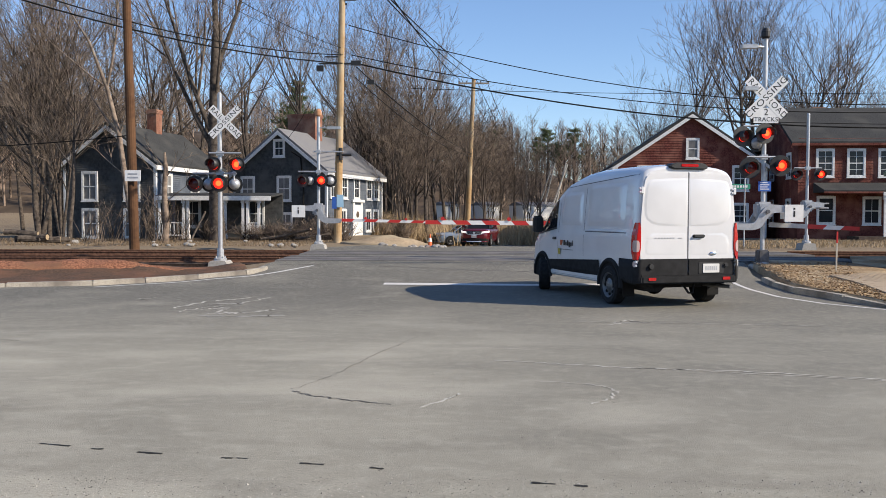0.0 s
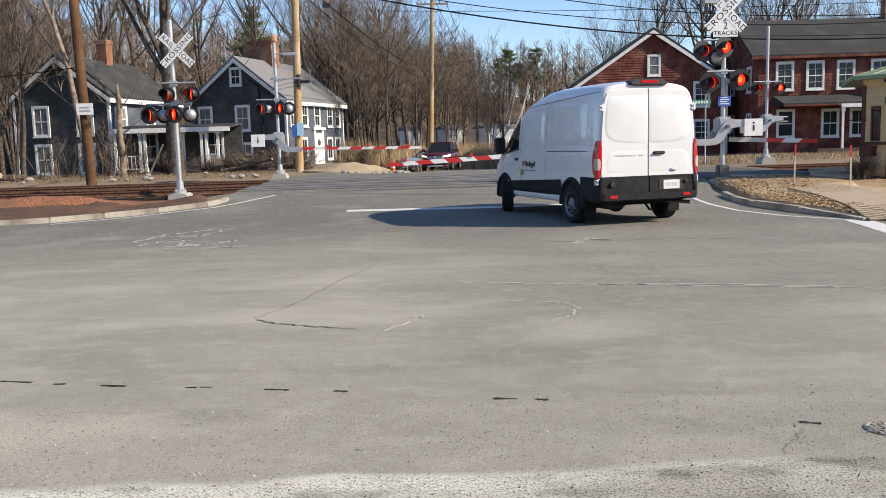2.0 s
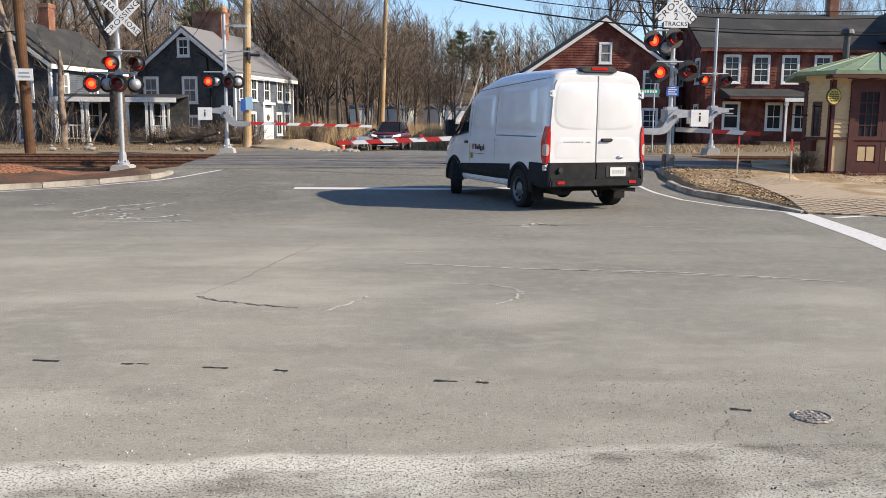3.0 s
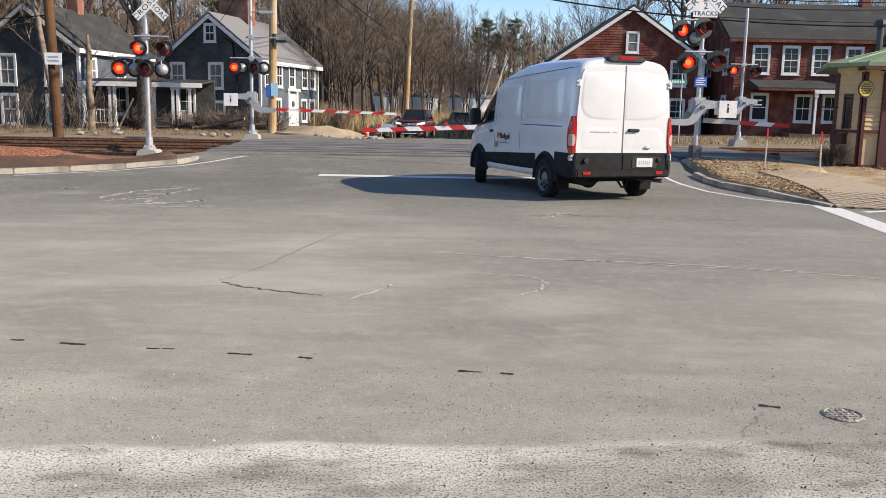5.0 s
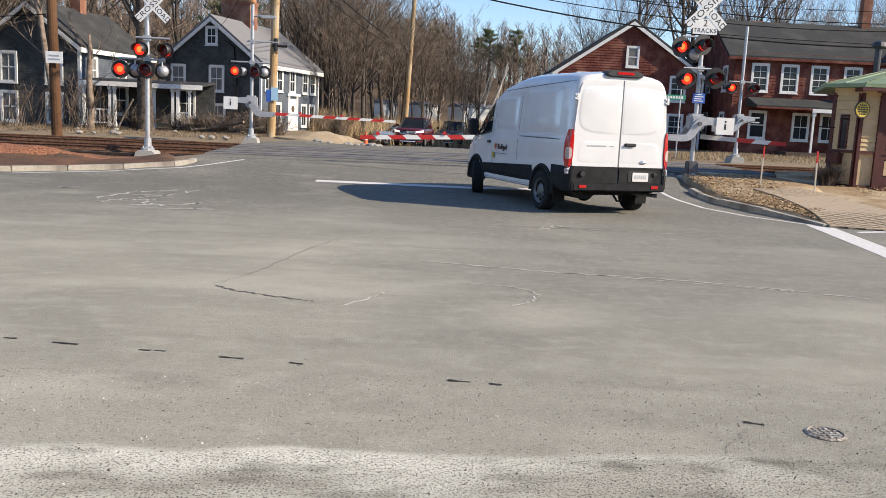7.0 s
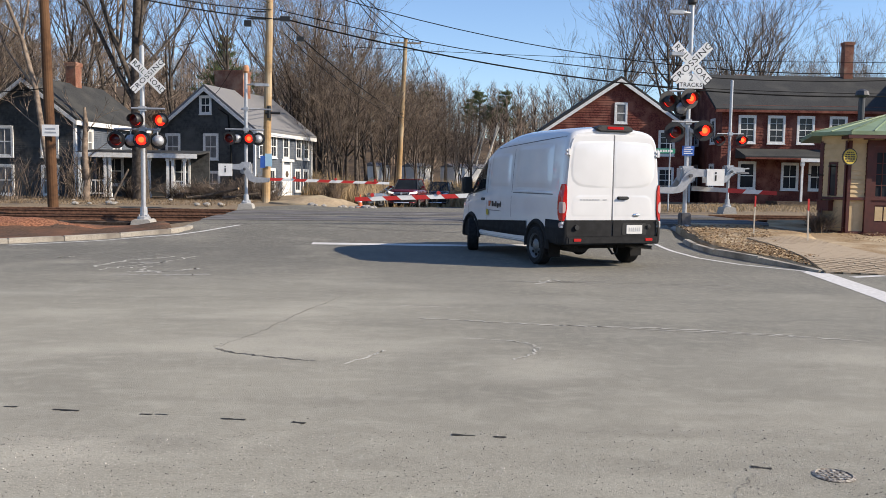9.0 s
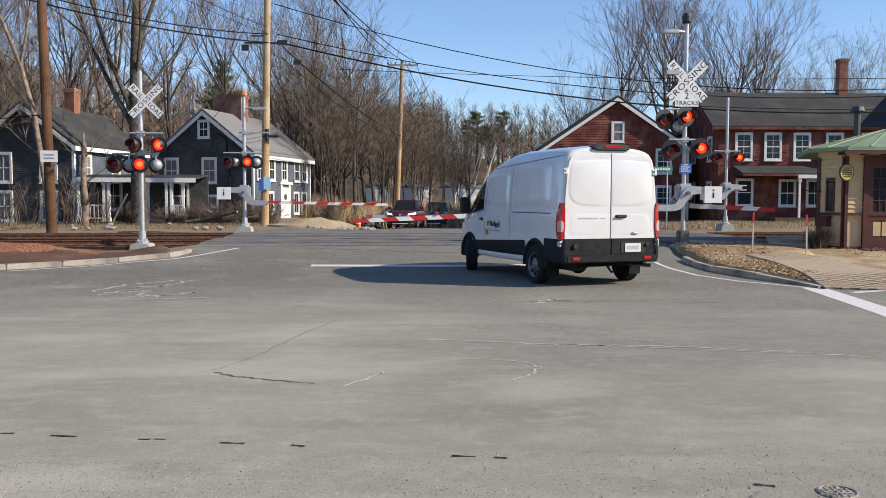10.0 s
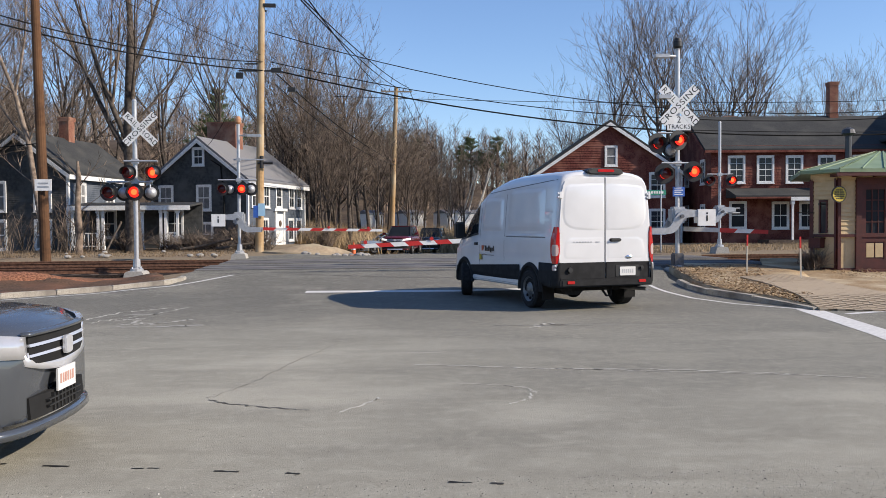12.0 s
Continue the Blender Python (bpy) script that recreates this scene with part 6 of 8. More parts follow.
def pine(x, y, h, seed, size=1.0):
    rnd = random.Random(seed)
    ob = thing("pine_tree", pose(x, y, gz(x, y) + far_hill(x, y)), "tall dark green white pine with ragged whorls", "tree", "pine trees")
    wood, leaf = Limbs(), []
    wood.bar([Vector((0, 0, -0.5)), Vector((0.1, 0, h * 0.5)), Vector((0, 0, h))], [0.28, 0.18, 0.03], 8)
    faces, verts = [], []
    z = h * 0.45
    while z < h:
        span = (h - z) * 0.42 + 0.5
        for k in range(6):
            a = rnd.uniform(0, math.tau)
            ln = span * rnd.uniform(0.5, 1.15)
            tip = Vector((math.cos(a) * ln, math.sin(a) * ln, z + ln * rnd.uniform(0.1, 0.6)))
            wood.bar([Vector((0, 0, z)), tip], [0.05, 0.012], 4)
            for _ in range(60):
                c = Vector((0, 0, z)).lerp(tip, rnd.uniform(0.45, 1.05)) + Vector((rnd.gauss(0, 0.20), rnd.gauss(0, 0.20), rnd.gauss(0.08, 0.10)))
                d = Vector((rnd.uniform(-1, 1), rnd.uniform(-1, 1), rnd.uniform(-0.2, 1))).normalized() * rnd.uniform(0.2, 0.42)
                s = d.orthogonal().normalized() * 0.07
                i = len(verts)
                verts.extend([tuple(c - s), tuple(c + s), tuple(c + d)])
                faces.append((i, i + 1, i + 2))
        z += rnd.uniform(0.55, 0.9)
    o = new("trunk", wood.mesh("trunk", BARK))
    o.parent = ob
    me = bpy.data.meshes.new("crown")
    me.from_pydata(verts, [], faces)
    me.materials.append(NEEDLE)
    o = new("crown", me)
    o.parent = ob


for u, x, y, h in ((1, (16.90, 140.00, 10.69)[0], 140, 9.6), (2, (20.98, 138.00, 10.56)[0], 138, 10.2), (3, (20.30, 150.00, 11.34)[0], 150, 6.5), (4, (0.91, 130.00, 10.04)[0], 130, 10), (5, (3.71, 140.00, 10.70)[0], 140, 9), (6, (-15.52, 92.00, 11.11)[0], 92, 15), (7, (16.31, 150.00, 11.34)[0], 150, 7), (8, (26.99, 160.00, 11.99)[0], 160, 6), (9, (8.89, 150.00, 11.35)[0], 150, 8)):
    pine(x, y, h, u)


FOREST = mat("forest_floor", (0.10, 0.072, 0.048), (0.15, 0.11, 0.075), scale=1.2, rough=1.0, c3=(0.07, 0.052, 0.036), big=0.15)
tagged(link("forest_floor", sheet(spread(-900, 900, -90, 120, 6.0), spread(93, 900, 93, 260, 5.0), lambda x, y: gz(x, y) + far_hill(x, y) + 0.12 - 0.3 * (1 - ease(93, 100, y))), FOREST, smooth=True), "brown leaf-covered floor of the wooded hill", "forest floor", kind="structure")


def far_woods():
    """The wooded hill behind everything: a crowd of small bare trees, too many to count."""
    rnd = random.Random(5)
    limbs = Limbs()
    for _ in range(1700):
        y = rnd.uniform(95, 260)
        x = rnd.uniform(-0.75, 0.72) * y + 0.09 * y
        if 0.06 * y < x - 3 < 0.06 * y + 7 and y < 150:
            continue
        h = rnd.uniform(7, 12) * (0.55 if x > 25 + 0.1 * y else 1.0)
        base = Vector((x, y, gz(x, y) + far_hill(x, y) - 0.3))
        top = base + Vector((rnd.uniform(-0.6, 0.6), rnd.uniform(-0.6, 0.6), h))
        limbs.bar([base, base.lerp(top, 0.5) + Vector((rnd.uniform(-0.2, 0.2), 0, 0)), top], [0.14, 0.09, 0.02], 4)
        for _ in range(30):
            u = rnd.uniform(0.25, 0.98)
            q = base.lerp(top, u)
            a = rnd.uniform(0, math.tau)
            ln = (1.1 - u) * h * rnd.uniform(0.25, 0.5) + 0.4
            e = q + Vector((math.cos(a) * ln * 0.6, math.sin(a) * ln * 0.6, ln * 0.75))
            limbs.bar([q, e], [0.035, 0.012], 3)
            for _ in range(3):
                w = q.lerp(e, rnd.uniform(0.3, 0.9))
                limbs.bar([w, w + Vector((rnd.uniform(-0.7, 0.7), rnd.uniform(-0.7, 0.7), rnd.uniform(0.3, 1.1)))], [0.02, 0.008], 3)
    tagged(new("far_woods", limbs.mesh("far_woods", FARTWIG)), "grey-brown leafless woods on the far hill", "woods", kind="stuff")


far_woods()

STRAW = mat("dry_straw", (0.26, 0.19, 0.11), (0.40, 0.30, 0.18), scale=2, rough=1.0)
LITTER = mat("dead_grass_litter", (0.13, 0.095, 0.06), (0.27, 0.20, 0.13), scale=2, rough=1.0)
REED = mat("marsh_reed", (0.33, 0.24, 0.14), (0.46, 0.35, 0.21), scale=1.0, rough=1.0)


def tufts(name, count, place, height, material, label, category, seed, width=0.02):
    rnd = random.Random(seed)
    verts, faces = [], []
    for _ in range(count):
        x, y = place(rnd)
        z = gz(x, y) + far_hill(x, y) - 0.02
        for _ in range(5):
            h = height * rnd.uniform(0.4, 1.1)
            a = rnd.uniform(0, math.tau)
            s = Vector((math.cos(a), math.sin(a), 0)) * width
            c = Vector((x + rnd.gauss(0, 0.12), y + rnd.gauss(0, 0.12), z))
            t = c + Vector((rnd.gauss(0, 0.3) * h, rnd.gauss(0, 0.3) * h, h))
            i = len(verts)
            verts.extend([tuple(c - s), tuple(c + s), tuple(t)])
            faces.append((i, i + 1, i + 2))
    me = bpy.data.meshes.new(name)
    me.from_pydata(verts, [], faces)
    me.materials.append(material)
    tagged(new(name, me), label, category, kind="stuff")


tufts("reed_bed", 8000, lambda r: (r.uniform(-9, 26), r.uniform(60, 81)), 1.7, REED, "tall dry yellow reeds in the marsh behind the road", "reeds", 1, 0.03)
tufts("dead_grass", 2200, lambda r: (r.uniform(-26, -5.6), r.uniform(37.5, 47)), 0.11, LITTER, "dead grass and leaves along the track bed", "grass", 2, 0.012)
tufts("dead_grass", 2500, lambda r: (r.uniform(13.5, 40), r.uniform(38.5, 48)), 0.18, STRAW, "pale dead grass before the red house", "grass", 3, 0.012)


def bush(x, y, r, h, seed, label):
    rnd = random.Random(seed)
    limbs = Limbs()
    for _ in range(120 if h < 1.5 else 26):
        a, ln = rnd.uniform(0, math.tau), rnd.uniform(0.5, 1.0)
        s = Vector((rnd.uniform(-0.5, 0.5) * r, rnd.uniform(-0.5, 0.5) * r, 0))
        e = s + Vector((math.cos(a) * r * ln, math.sin(a) * r * ln, h * rnd.uniform(0.4, 1.0)))
        m = s.lerp(e, 0.5) + Vector((rnd.uniform(-0.1, 0.1), rnd.uniform(-0.1, 0.1), 0.12 * h))
        limbs.bar([s, m, e], [0.016, 0.011, 0.005], 3)
        for _ in range(3):
            q = m.lerp(e, rnd.uniform(0, 1))
            limbs.bar([q, q + Vector((rnd.uniform(-0.3, 0.3), rnd.uniform(-0.3, 0.3), rnd.uniform(0, 0.4)))], [0.007, 0.003], 3)
    ob = new("bush", limbs.mesh("bush", TWIG))
    ob.location = (x, y, gz(x, y))
    tagged(ob, label, "bush", "leafless bushes")


for i, (x, y, r, h) in enumerate(((-7.6, 45.0, 1.3, 1.0), (-8.9, 45.2, 1.3, 0.9), (-6.4, 46.0, 1.1, 1.3), (-10.0, 45.6, 1.2, 0.8), (-15.0, 43.6, 1.0, 2.6), (-14.2, 42.6, 0.8, 2.2), (-16.2, 43.2, 1.1, 2.4), (-17.0, 42.0, 1.0, 2.0), (-5.4, 45.4, 0.9, 0.9), (-3.6, 59.0, 1.2, 1.6), (-2.8, 58.2, 1.0, 1.3), (12.75, 23.6, 0.32, 0.5), (-13.4, 43.8, 0.9, 1.6), (-12.0, 44.6, 0.9, 1.0))):
    bush(x, y, r, h, i + 50, "tangled leafless brown brush" if h < 1.5 else "thin leafless saplings by the old house")


# ---- litter by the old house, and a far white building ----
LOGEND = mat("cut_log", (0.40, 0.31, 0.20), (0.30, 0.23, 0.15), scale=9, rough=0.9)


def log(x, y, z, length, r, turn, tilt, label="cut log lying in the leaf litter", category="log"):
    ob = thing("log", pose(x, y, z, 0, tilt, turn), label, category, "cut logs and poles")
    rnd = random.Random(int(x * 100))
    bm = bmesh.new()
    tube(bm, [(length * k / 5, rnd.uniform(-0.02, 0.02), rnd.uniform(-0.02, 0.02)) for k in range(6)], [r * rnd.uniform(0.9, 1.1) for _ in range(6)], 10, cap=False)
    part("bark", bm, BARK, ob)
    for v in (0, length):
        bm = bmesh.new()
        tube(bm, ((v - 0.01, 0, 0), (v + 0.01, 0, 0)), r * 0.93, 10)
        part("cut_end", bm, LOGEND, ob)


for x, y, z, ln, r, a, b in ((-19.5, 39.5, 0.55, 1.8, 0.16, 15, 2), (-19.8, 39.9, 0.52, 1.6, 0.14, -10, -3), (-18.6, 39.6, 0.5, 1.3, 0.12, 30, 0), (-20.2, 39.6, 0.85, 1.5, 0.13, 5, 4), (-9.4, 44.4, 0.45, 2.6, 0.07, 20, -6), (-8.6, 44.2, 0.5, 2.2, 0.06, -25, -12), (-7.6, 44.3, 0.45, 1.8, 0.06, 10, -8), (-12.6, 43.0, 0.42, 1.7, 0.05, 60, -55)):
    log(x, y, z, ln, r, a, b)
STONE = mat("field_stone", (0.36, 0.34, 0.31), (0.26, 0.25, 0.23), scale=8, rough=0.95, bump=0.4)
rnd_s = random.Random(9)
for k in range(26):
    x, y = (rnd_s.uniform(-3.2, 0.4), rnd_s.uniform(39.4, 41.2)) if k < 12 else (rnd_s.uniform(-19, -6), rnd_s.uniform(37.5, 43))
    bm = bmesh.new()
    bmesh.ops.create_icosphere(bm, subdivisions=2, radius=rnd_s.uniform(0.08, 0.22))
    for v in bm.verts:
        v.co *= 1 + 0.35 * noise.noise(v.co * 6 + Vector((k, 0, 0)))
        v.co.z *= 0.6
    st = tagged(link("stone", bm, STONE), "rough grey fieldstone in the leaf litter", "stone", "loose stones")
    st.location = (x, y, gz(x, y) + 0.02)
for x, y, w in ((0.2, 89.0, 1.6), (4.2, 89.5, 2.2), (8.4, 90.0, 4.4), (14.2, 90.0, 2.6)):
    far = thing("far_building", pose(x, y, gz(x, y) + far_hill(x, y), 0, 0, 25), "low white shed beyond the reeds", "building", "far white sheds")
    part("wall", boxes((0, 0, -0.5, w, 3, 2.45)), TRIM, far)
    bm = bmesh.new()
    prism(bm, ((-0.15, 2.4), (1.5, 2.8), (3.15, 2.4)), -0.1, w + 0.1, "x")
    part("roof", bm, GREYROOF, far)

# ---- the white delivery van ----
GREYPLASTIC = mat("dark_grey_plastic", (0.012, 0.0125, 0.0135), (0.021, 0.0215, 0.023), scale=8, rough=0.75)
RUBBER = mat("tyre_rubber", (0.018, 0.018, 0.019), (0.03, 0.03, 0.03), scale=20, rough=0.85, bump=0.2)
STEEL = mat("steel_wheel", (0.20, 0.20, 0.20), (0.14, 0.14, 0.14), scale=8, rough=0.45, metal=0.6)
TAILRED = mat("tail_lamp_red", (0.50, 0.012, 0.012), (0.40, 0.01, 0.01), rough=0.15, coat=0.5)
TAILCLEAR = mat("tail_lamp_clear", (0.55, 0.42, 0.40), (0.48, 0.36, 0.34), rough=0.15, coat=0.5)
CARGLASS = glass("car_glass", (0.012, 0.014, 0.016), 0.03)
SEAM = mat("panel_gap", (0.16, 0.16, 0.17), (0.13, 0.13, 0.14), rough=0.8)
CHROME = mat("chrome", (0.7, 0.7, 0.7), (0.6, 0.6, 0.6), rough=0.15, metal=1.0)
PLATE = mat("plate_white", (0.70, 0.70, 0.68), (0.62, 0.62, 0.60), rough=0.5)
UNDER = mat("underbody", (0.012, 0.012, 0.012), (0.02, 0.02, 0.02), rough=0.9)


def interp(v, table):
    for (a, p), (b, q) in zip(table, table[1:]):
        if v <= b:
            return p + (q - p) * max(0.0, (v - a) / (b - a))
    return table[-1][1]


def wheel(parent, x, y, r, w, turn=0.0, side=1, rim_material=None):
    """A tyre with a recessed rim, spokes and hub; side: 1 when its face looks to +x."""
    m = pose(x, y, r, 0, 0, turn)
    n = 28

    def ring(bm, prof, idx=0):
        rows = [[bm.verts.new(m @ Vector((a * side, rr * math.cos(k * math.tau / n), rr * math.sin(k * math.tau / n)))) for k in range(n)] for a, rr in prof]
        for p, q in zip(rows, rows[1:]):
            for k in range(n):
                bm.faces.new((p[k], p[(k + 1) % n], q[(k + 1) % n], q[k]))
        return rows
    hub = new("wheel")
    hub.parent = parent
    bm = bmesh.new()
    rows = ring(bm, ((-w / 2, r * 0.62), (-w / 2, r * 0.9), (-w / 2 + 0.03, r), (w / 2 - 0.03, r), (w / 2, r * 0.9), (w / 2 - 0.005, r * 0.68), (w / 2 - 0.03, r * 0.62)))
    bm.faces.new(rows[0])
    part("tyre", bm, RUBBER, hub, smooth=False)
    bm = bmesh.new()
    rows = ring(bm, ((w / 2 - 0.012, r * 0.66), (w / 2 - 0.03, r * 0.6), (w / 2 - 0.06, r * 0.5), (w / 2 - 0.035, r * 0.32), (w / 2 - 0.01, r * 0.22), (w / 2, r * 0.12)))
    bm.faces.new(rows[-1])
    part("rim", bm, rim_material or STEEL, hub)
    bm = bmesh.new()
    for k in range(8):
        a = k * math.tau / 8
        c = m @ Vector(((w / 2 - 0.052) * side, r * 0.48 * math.cos(a), r * 0.48 * math.sin(a)))
        bmesh.ops.create_uvsphere(bm, u_segments=8, v_segments=4, radius=r * 0.085, matrix=Matrix.Translation(c))
    tagged(part("rim_vent", bm, UNDER, hub), kind="stuff")
    return hub


VAN_TOP = ((0.0, 2.45), (0.05, 2.50), (0.3, 2.535), (1.2, 2.55), (2.0, 2.545), (2.4, 2.51), (2.8, 2.44), (3.2, 2.34), (3.5, 2.22), (3.8, 2.03), (4.1, 1.79), (4.35, 1.57), (4.5, 1.44), (4.7, 1.34), (5.0, 1.20), (5.22, 1.04), (5.34, 0.86), (5.38, 0.74))
VAN_WIDE = ((0.0, 0.962), (0.02, 0.985), (0.07, 0.998), (0.14, 1.0), (3.5, 1.0), (4.0, 0.99), (4.4, 0.972), (4.75, 0.94), (5.05, 0.88), (5.25, 0.78), (5.34, 0.66), (5.38, 0.5))
VAN_SIDE = ((0.455, 0.96), (0.49, 0.985), (0.56, 1.01), (0.70, 1.022), (0.95, 1.03), (1.18, 1.030), (1.30, 1.022), (1.36, 1.010), (1.42, 1.004), (1.70, 0.985), (2.0, 0.958), (2.18, 0.938), (2.30, 0.915), (2.38, 0.88), (2.44, 0.83), (2.485, 0.75), (2.52, 0.62), (2.545, 0.42), (2.56, 0.2), (2.565, 0.0))
VAN_HIGH = 2.565
VAN_RISE = 0.03
VAN_AXLES = (0.97, 4.27)


def van_height(z, y):
    top = interp(y, VAN_TOP) + VAN_RISE
    return z if z < 1.0 and top > 1.2 else 0.34 + (z - 0.34) * (top - 0.34) / (VAN_HIGH - 0.34) if top < 1.2 else 1.0 + (z - 1.0) * (top - 1.0) / (VAN_HIGH - 1.0)


def van_x(y, z):
    top = interp(y, VAN_TOP) + VAN_RISE
    zz = z if z < 1.0 else 1.0 + (z - 1.0) * (VAN_HIGH - 1.0) / max(0.2, top - 1.0)
    return interp(min(zz, VAN_HIGH), VAN_SIDE) * interp(y, VAN_WIDE)


def on_side(sgn, corners, off, n=8, rim=0.0):
    """A curved patch on the van's flank from four corners in (y, z); rim: the share of its width over which it swells from the body."""
    bm = bmesh.new()
    a, b, c, d = (Vector(p) for p in corners)
    steps = [i / n for i in range(n + 1)] if not rim else [0, rim * 0.3, rim * 0.65, rim] + [rim + (1 - 2 * rim) * k / n for k in range(1, n)] + [1 - rim, 1 - rim * 0.65, 1 - rim * 0.3, 1]
    grid = []
    for u in steps:
        row = []
        for v in steps:
            p = a.lerp(b, u).lerp(d.lerp(c, u), v)
            lift = off if not rim else 0.001 + off * ease(0, rim, min(u, 1 - u)) * ease(0, rim, min(v, 1 - v))
            row.append(bm.verts.new((sgn * (van_x(p.x, p.y) + lift), p.x, p.y)))
        grid.append(row)
    for i in range(len(steps) - 1):
        for j in range(len(steps) - 1):
            bm.faces.new((grid[i][j], grid[i + 1][j], grid[i + 1][j + 1], grid[i][j + 1]))
    return bm


def plate_prism(pts, y0, y1, bevel=0.012, segments=2):
    bm = bmesh.new()
    prism(bm, pts, y0, y1, "y")
    if bevel:
        edges = [e for e in bm.edges if all(abs(v.co.y - y0) < 1e-5 for v in e.verts)]
        bmesh.ops.bevel(bm, geom=edges, offset=bevel, segments=segments, affect="EDGES")
    return bm


def rounded(x0, z0, x1, z1, r, n=4):
    pts = []
    for cx, cz, a0 in ((x1 - r, z0 + r, -90), (x1 - r, z1 - r, 0), (x0 + r, z1 - r, 90), (x0 + r, z0 + r, 180)):
        for k in range(n + 1):
            a = math.radians(a0 + 90 * k / n)
            pts.append((cx + r * math.cos(a), cz + r * math.sin(a)))
    return pts


def mirrored(pts, sgn):
    out = [(sgn * x, z) for x, z in pts]
    return out if sgn > 0 else out[::-1]


def soft_panel(pts, y0, depth, inset):
    """A stamped panel that swells softly out of a flat door: its outline at y0, then rings drawn in towards its middle."""
    bm = bmesh.new()
    cx, cz = sum(p[0] for p in pts) / len(pts), sum(p[1] for p in pts) / len(pts)
    rings = []
    for u, v in ((0, 0), (0.3, 0.22), (0.6, 0.72), (1.0, 1.0)):
        ring = []
        for x, z in pts:
            far = math.hypot(x - cx, z - cz)
            k = 1 - inset * u / far
            ring.append(bm.verts.new((cx + (x - cx) * k, y0 - depth * v, cz + (z - cz) * k)))
        rings.append(ring)
    for p, q in zip(rings, rings[1:]):
        for i in range(len(p)):
            j = (i + 1) % len(p)
            bm.faces.new((p[i], p[j], q[j], q[i]))
    bm.faces.new(rings[-1])
    return bm


def van_rear(ob):
    """The two rear doors with their panels, hinges, handle, badges and plate."""
    for sgn in (-1, 1):
        outline = [(0.007, 0.60), (0.905, 0.60), (0.925, 0.64), (0.935, 1.0), (0.925, 1.6), (0.885, 2.10), (0.86, 2.25), (0.82, 2.33), (0.75, 2.375), (0.007, 2.41)]
        door = part("rear_door", plate_prism(mirrored(outline, sgn), -0.022, 0.0, 0.008), VANWHITE, ob, "white rear door with a stamped panel")
        pts = [(0.012, 1.45), (0.32, 1.45), (0.60, 1.465), (0.73, 1.50), (0.82, 1.565), (0.86, 1.66), (0.868, 1.85), (0.838, 2.11), (0.815, 2.20), (0.775, 2.255), (0.70, 2.275), (0.35, 2.295), (0.012, 2.30)]
        part("stamped_panel", soft_panel(mirrored(pts, sgn), -0.0225, 0.010, 0.055), VANWHITE, door, smooth=True)
        pts = [(0.04, 0.94), (0.80, 0.94), (0.84, 0.98), (0.85, 1.12), (0.80, 1.28), (0.70, 1.33), (0.04, 1.33)]
        part("lower_panel", soft_panel(mirrored(pts, sgn), -0.0225, 0.004, 0.06), VANWHITE, door, smooth=True)
        part("door_cladding", plate_prism(mirrored([(0.010, 0.575), (0.92, 0.575), (0.935, 0.62), (0.935, 0.875), (0.010, 0.875)], sgn), -0.044, -0.0225, 0.008), GREYPLASTIC, door, "dark grey lower door cladding")
        for z in (0.74, 2.03):
            bm = bmesh.new()
            e = interp(z, VAN_SIDE) * 0.962
            box(bm, sgn * e - 0.055, -0.045, z, sgn * e + 0.03, 0.01, z + 0.035)
            box(bm, sgn * e - 0.055, -0.045, z + 0.065, sgn * e + 0.03, 0.01, z + 0.10)
            box(bm, sgn * e - 0.02, -0.05, z - 0.01, sgn * e + 0.035, 0.03, z + 0.11)
            bmesh.ops.bevel(bm, geom=bm.edges[:], offset=0.008, segments=1, affect="EDGES")
            part("hinge", bm, VANWHITE, door)
    part("door_gap", boxes((-0.007, -0.019, 0.60, 0.007, -0.001, 2.40)), SEAM, ob)
    bm = plate_prism(rounded(0.09, 1.245, 0.33, 1.305, 0.028), -0.040, -0.0225, 0.006)
    box(bm, 0.11, -0.075, 1.262, 0.31, -0.05, 1.292)
    box(bm, 0.11, -0.06, 1.266, 0.15, -0.035, 1.288)
    box(bm, 0.27, -0.06, 1.266, 0.31, -0.035, 1.288)
    part("door_handle", bm, BLACK, ob, "black rear door handle")
    bm = bmesh.new()
    bmesh.ops.create_uvsphere(bm, u_segments=16, v_segments=8, radius=0.075, matrix=Matrix.Translation((0.50, -0.03, 0.965)) @ Matrix.Diagonal((1, 0.2, 0.42, 1)))
    part("badge", bm, CHROME, ob, "small oval chrome badge")
    tagged(part("model_badge", boxes(*[(-0.66 + k * 0.058, -0.034, 1.232, -0.622 + k * 0.058, -0.0305, 1.252) for k in range(7)], (-0.20, -0.034, 1.234, -0.12, -0.0305, 1.25)), ALU, ob), kind="stuff")
    bm = bmesh.new()
    bmesh.ops.create_cone(bm, cap_ends=True, segments=20, radius1=0.055, radius2=0.045, depth=0.05, matrix=pose(-0.74, -0.06, 0.745, 90))
    part("sensor_cap", bm, BLACK, ob)
    part("plate_recess", plate_prism(rounded(0.20, 0.605, 0.72, 0.815, 0.03), -0.052, -0.0445, 0.005), BLACK, ob)
    np_ = part("number_plate", plate_prism(rounded(0.29, 0.625, 0.62, 0.785, 0.015), -0.062, -0.0525, 0.0), PLATE, ob, "white number plate with pale bars")
    part("plate_bars", boxes(*[(0.335 + k * 0.042, -0.0645, 0.67, 0.36 + k * 0.042, -0.0625, 0.74) for k in range(6)]), ALU, np_)
    bm = bmesh.new()
    box(bm, 0.70, -0.085, 0.72, 0.80, -0.0445, 0.80)
    bmesh.ops.bevel(bm, geom=bm.edges[:], offset=0.02, segments=2, affect="EDGES")
    part("plate_lamp", bm, BLACK, ob)


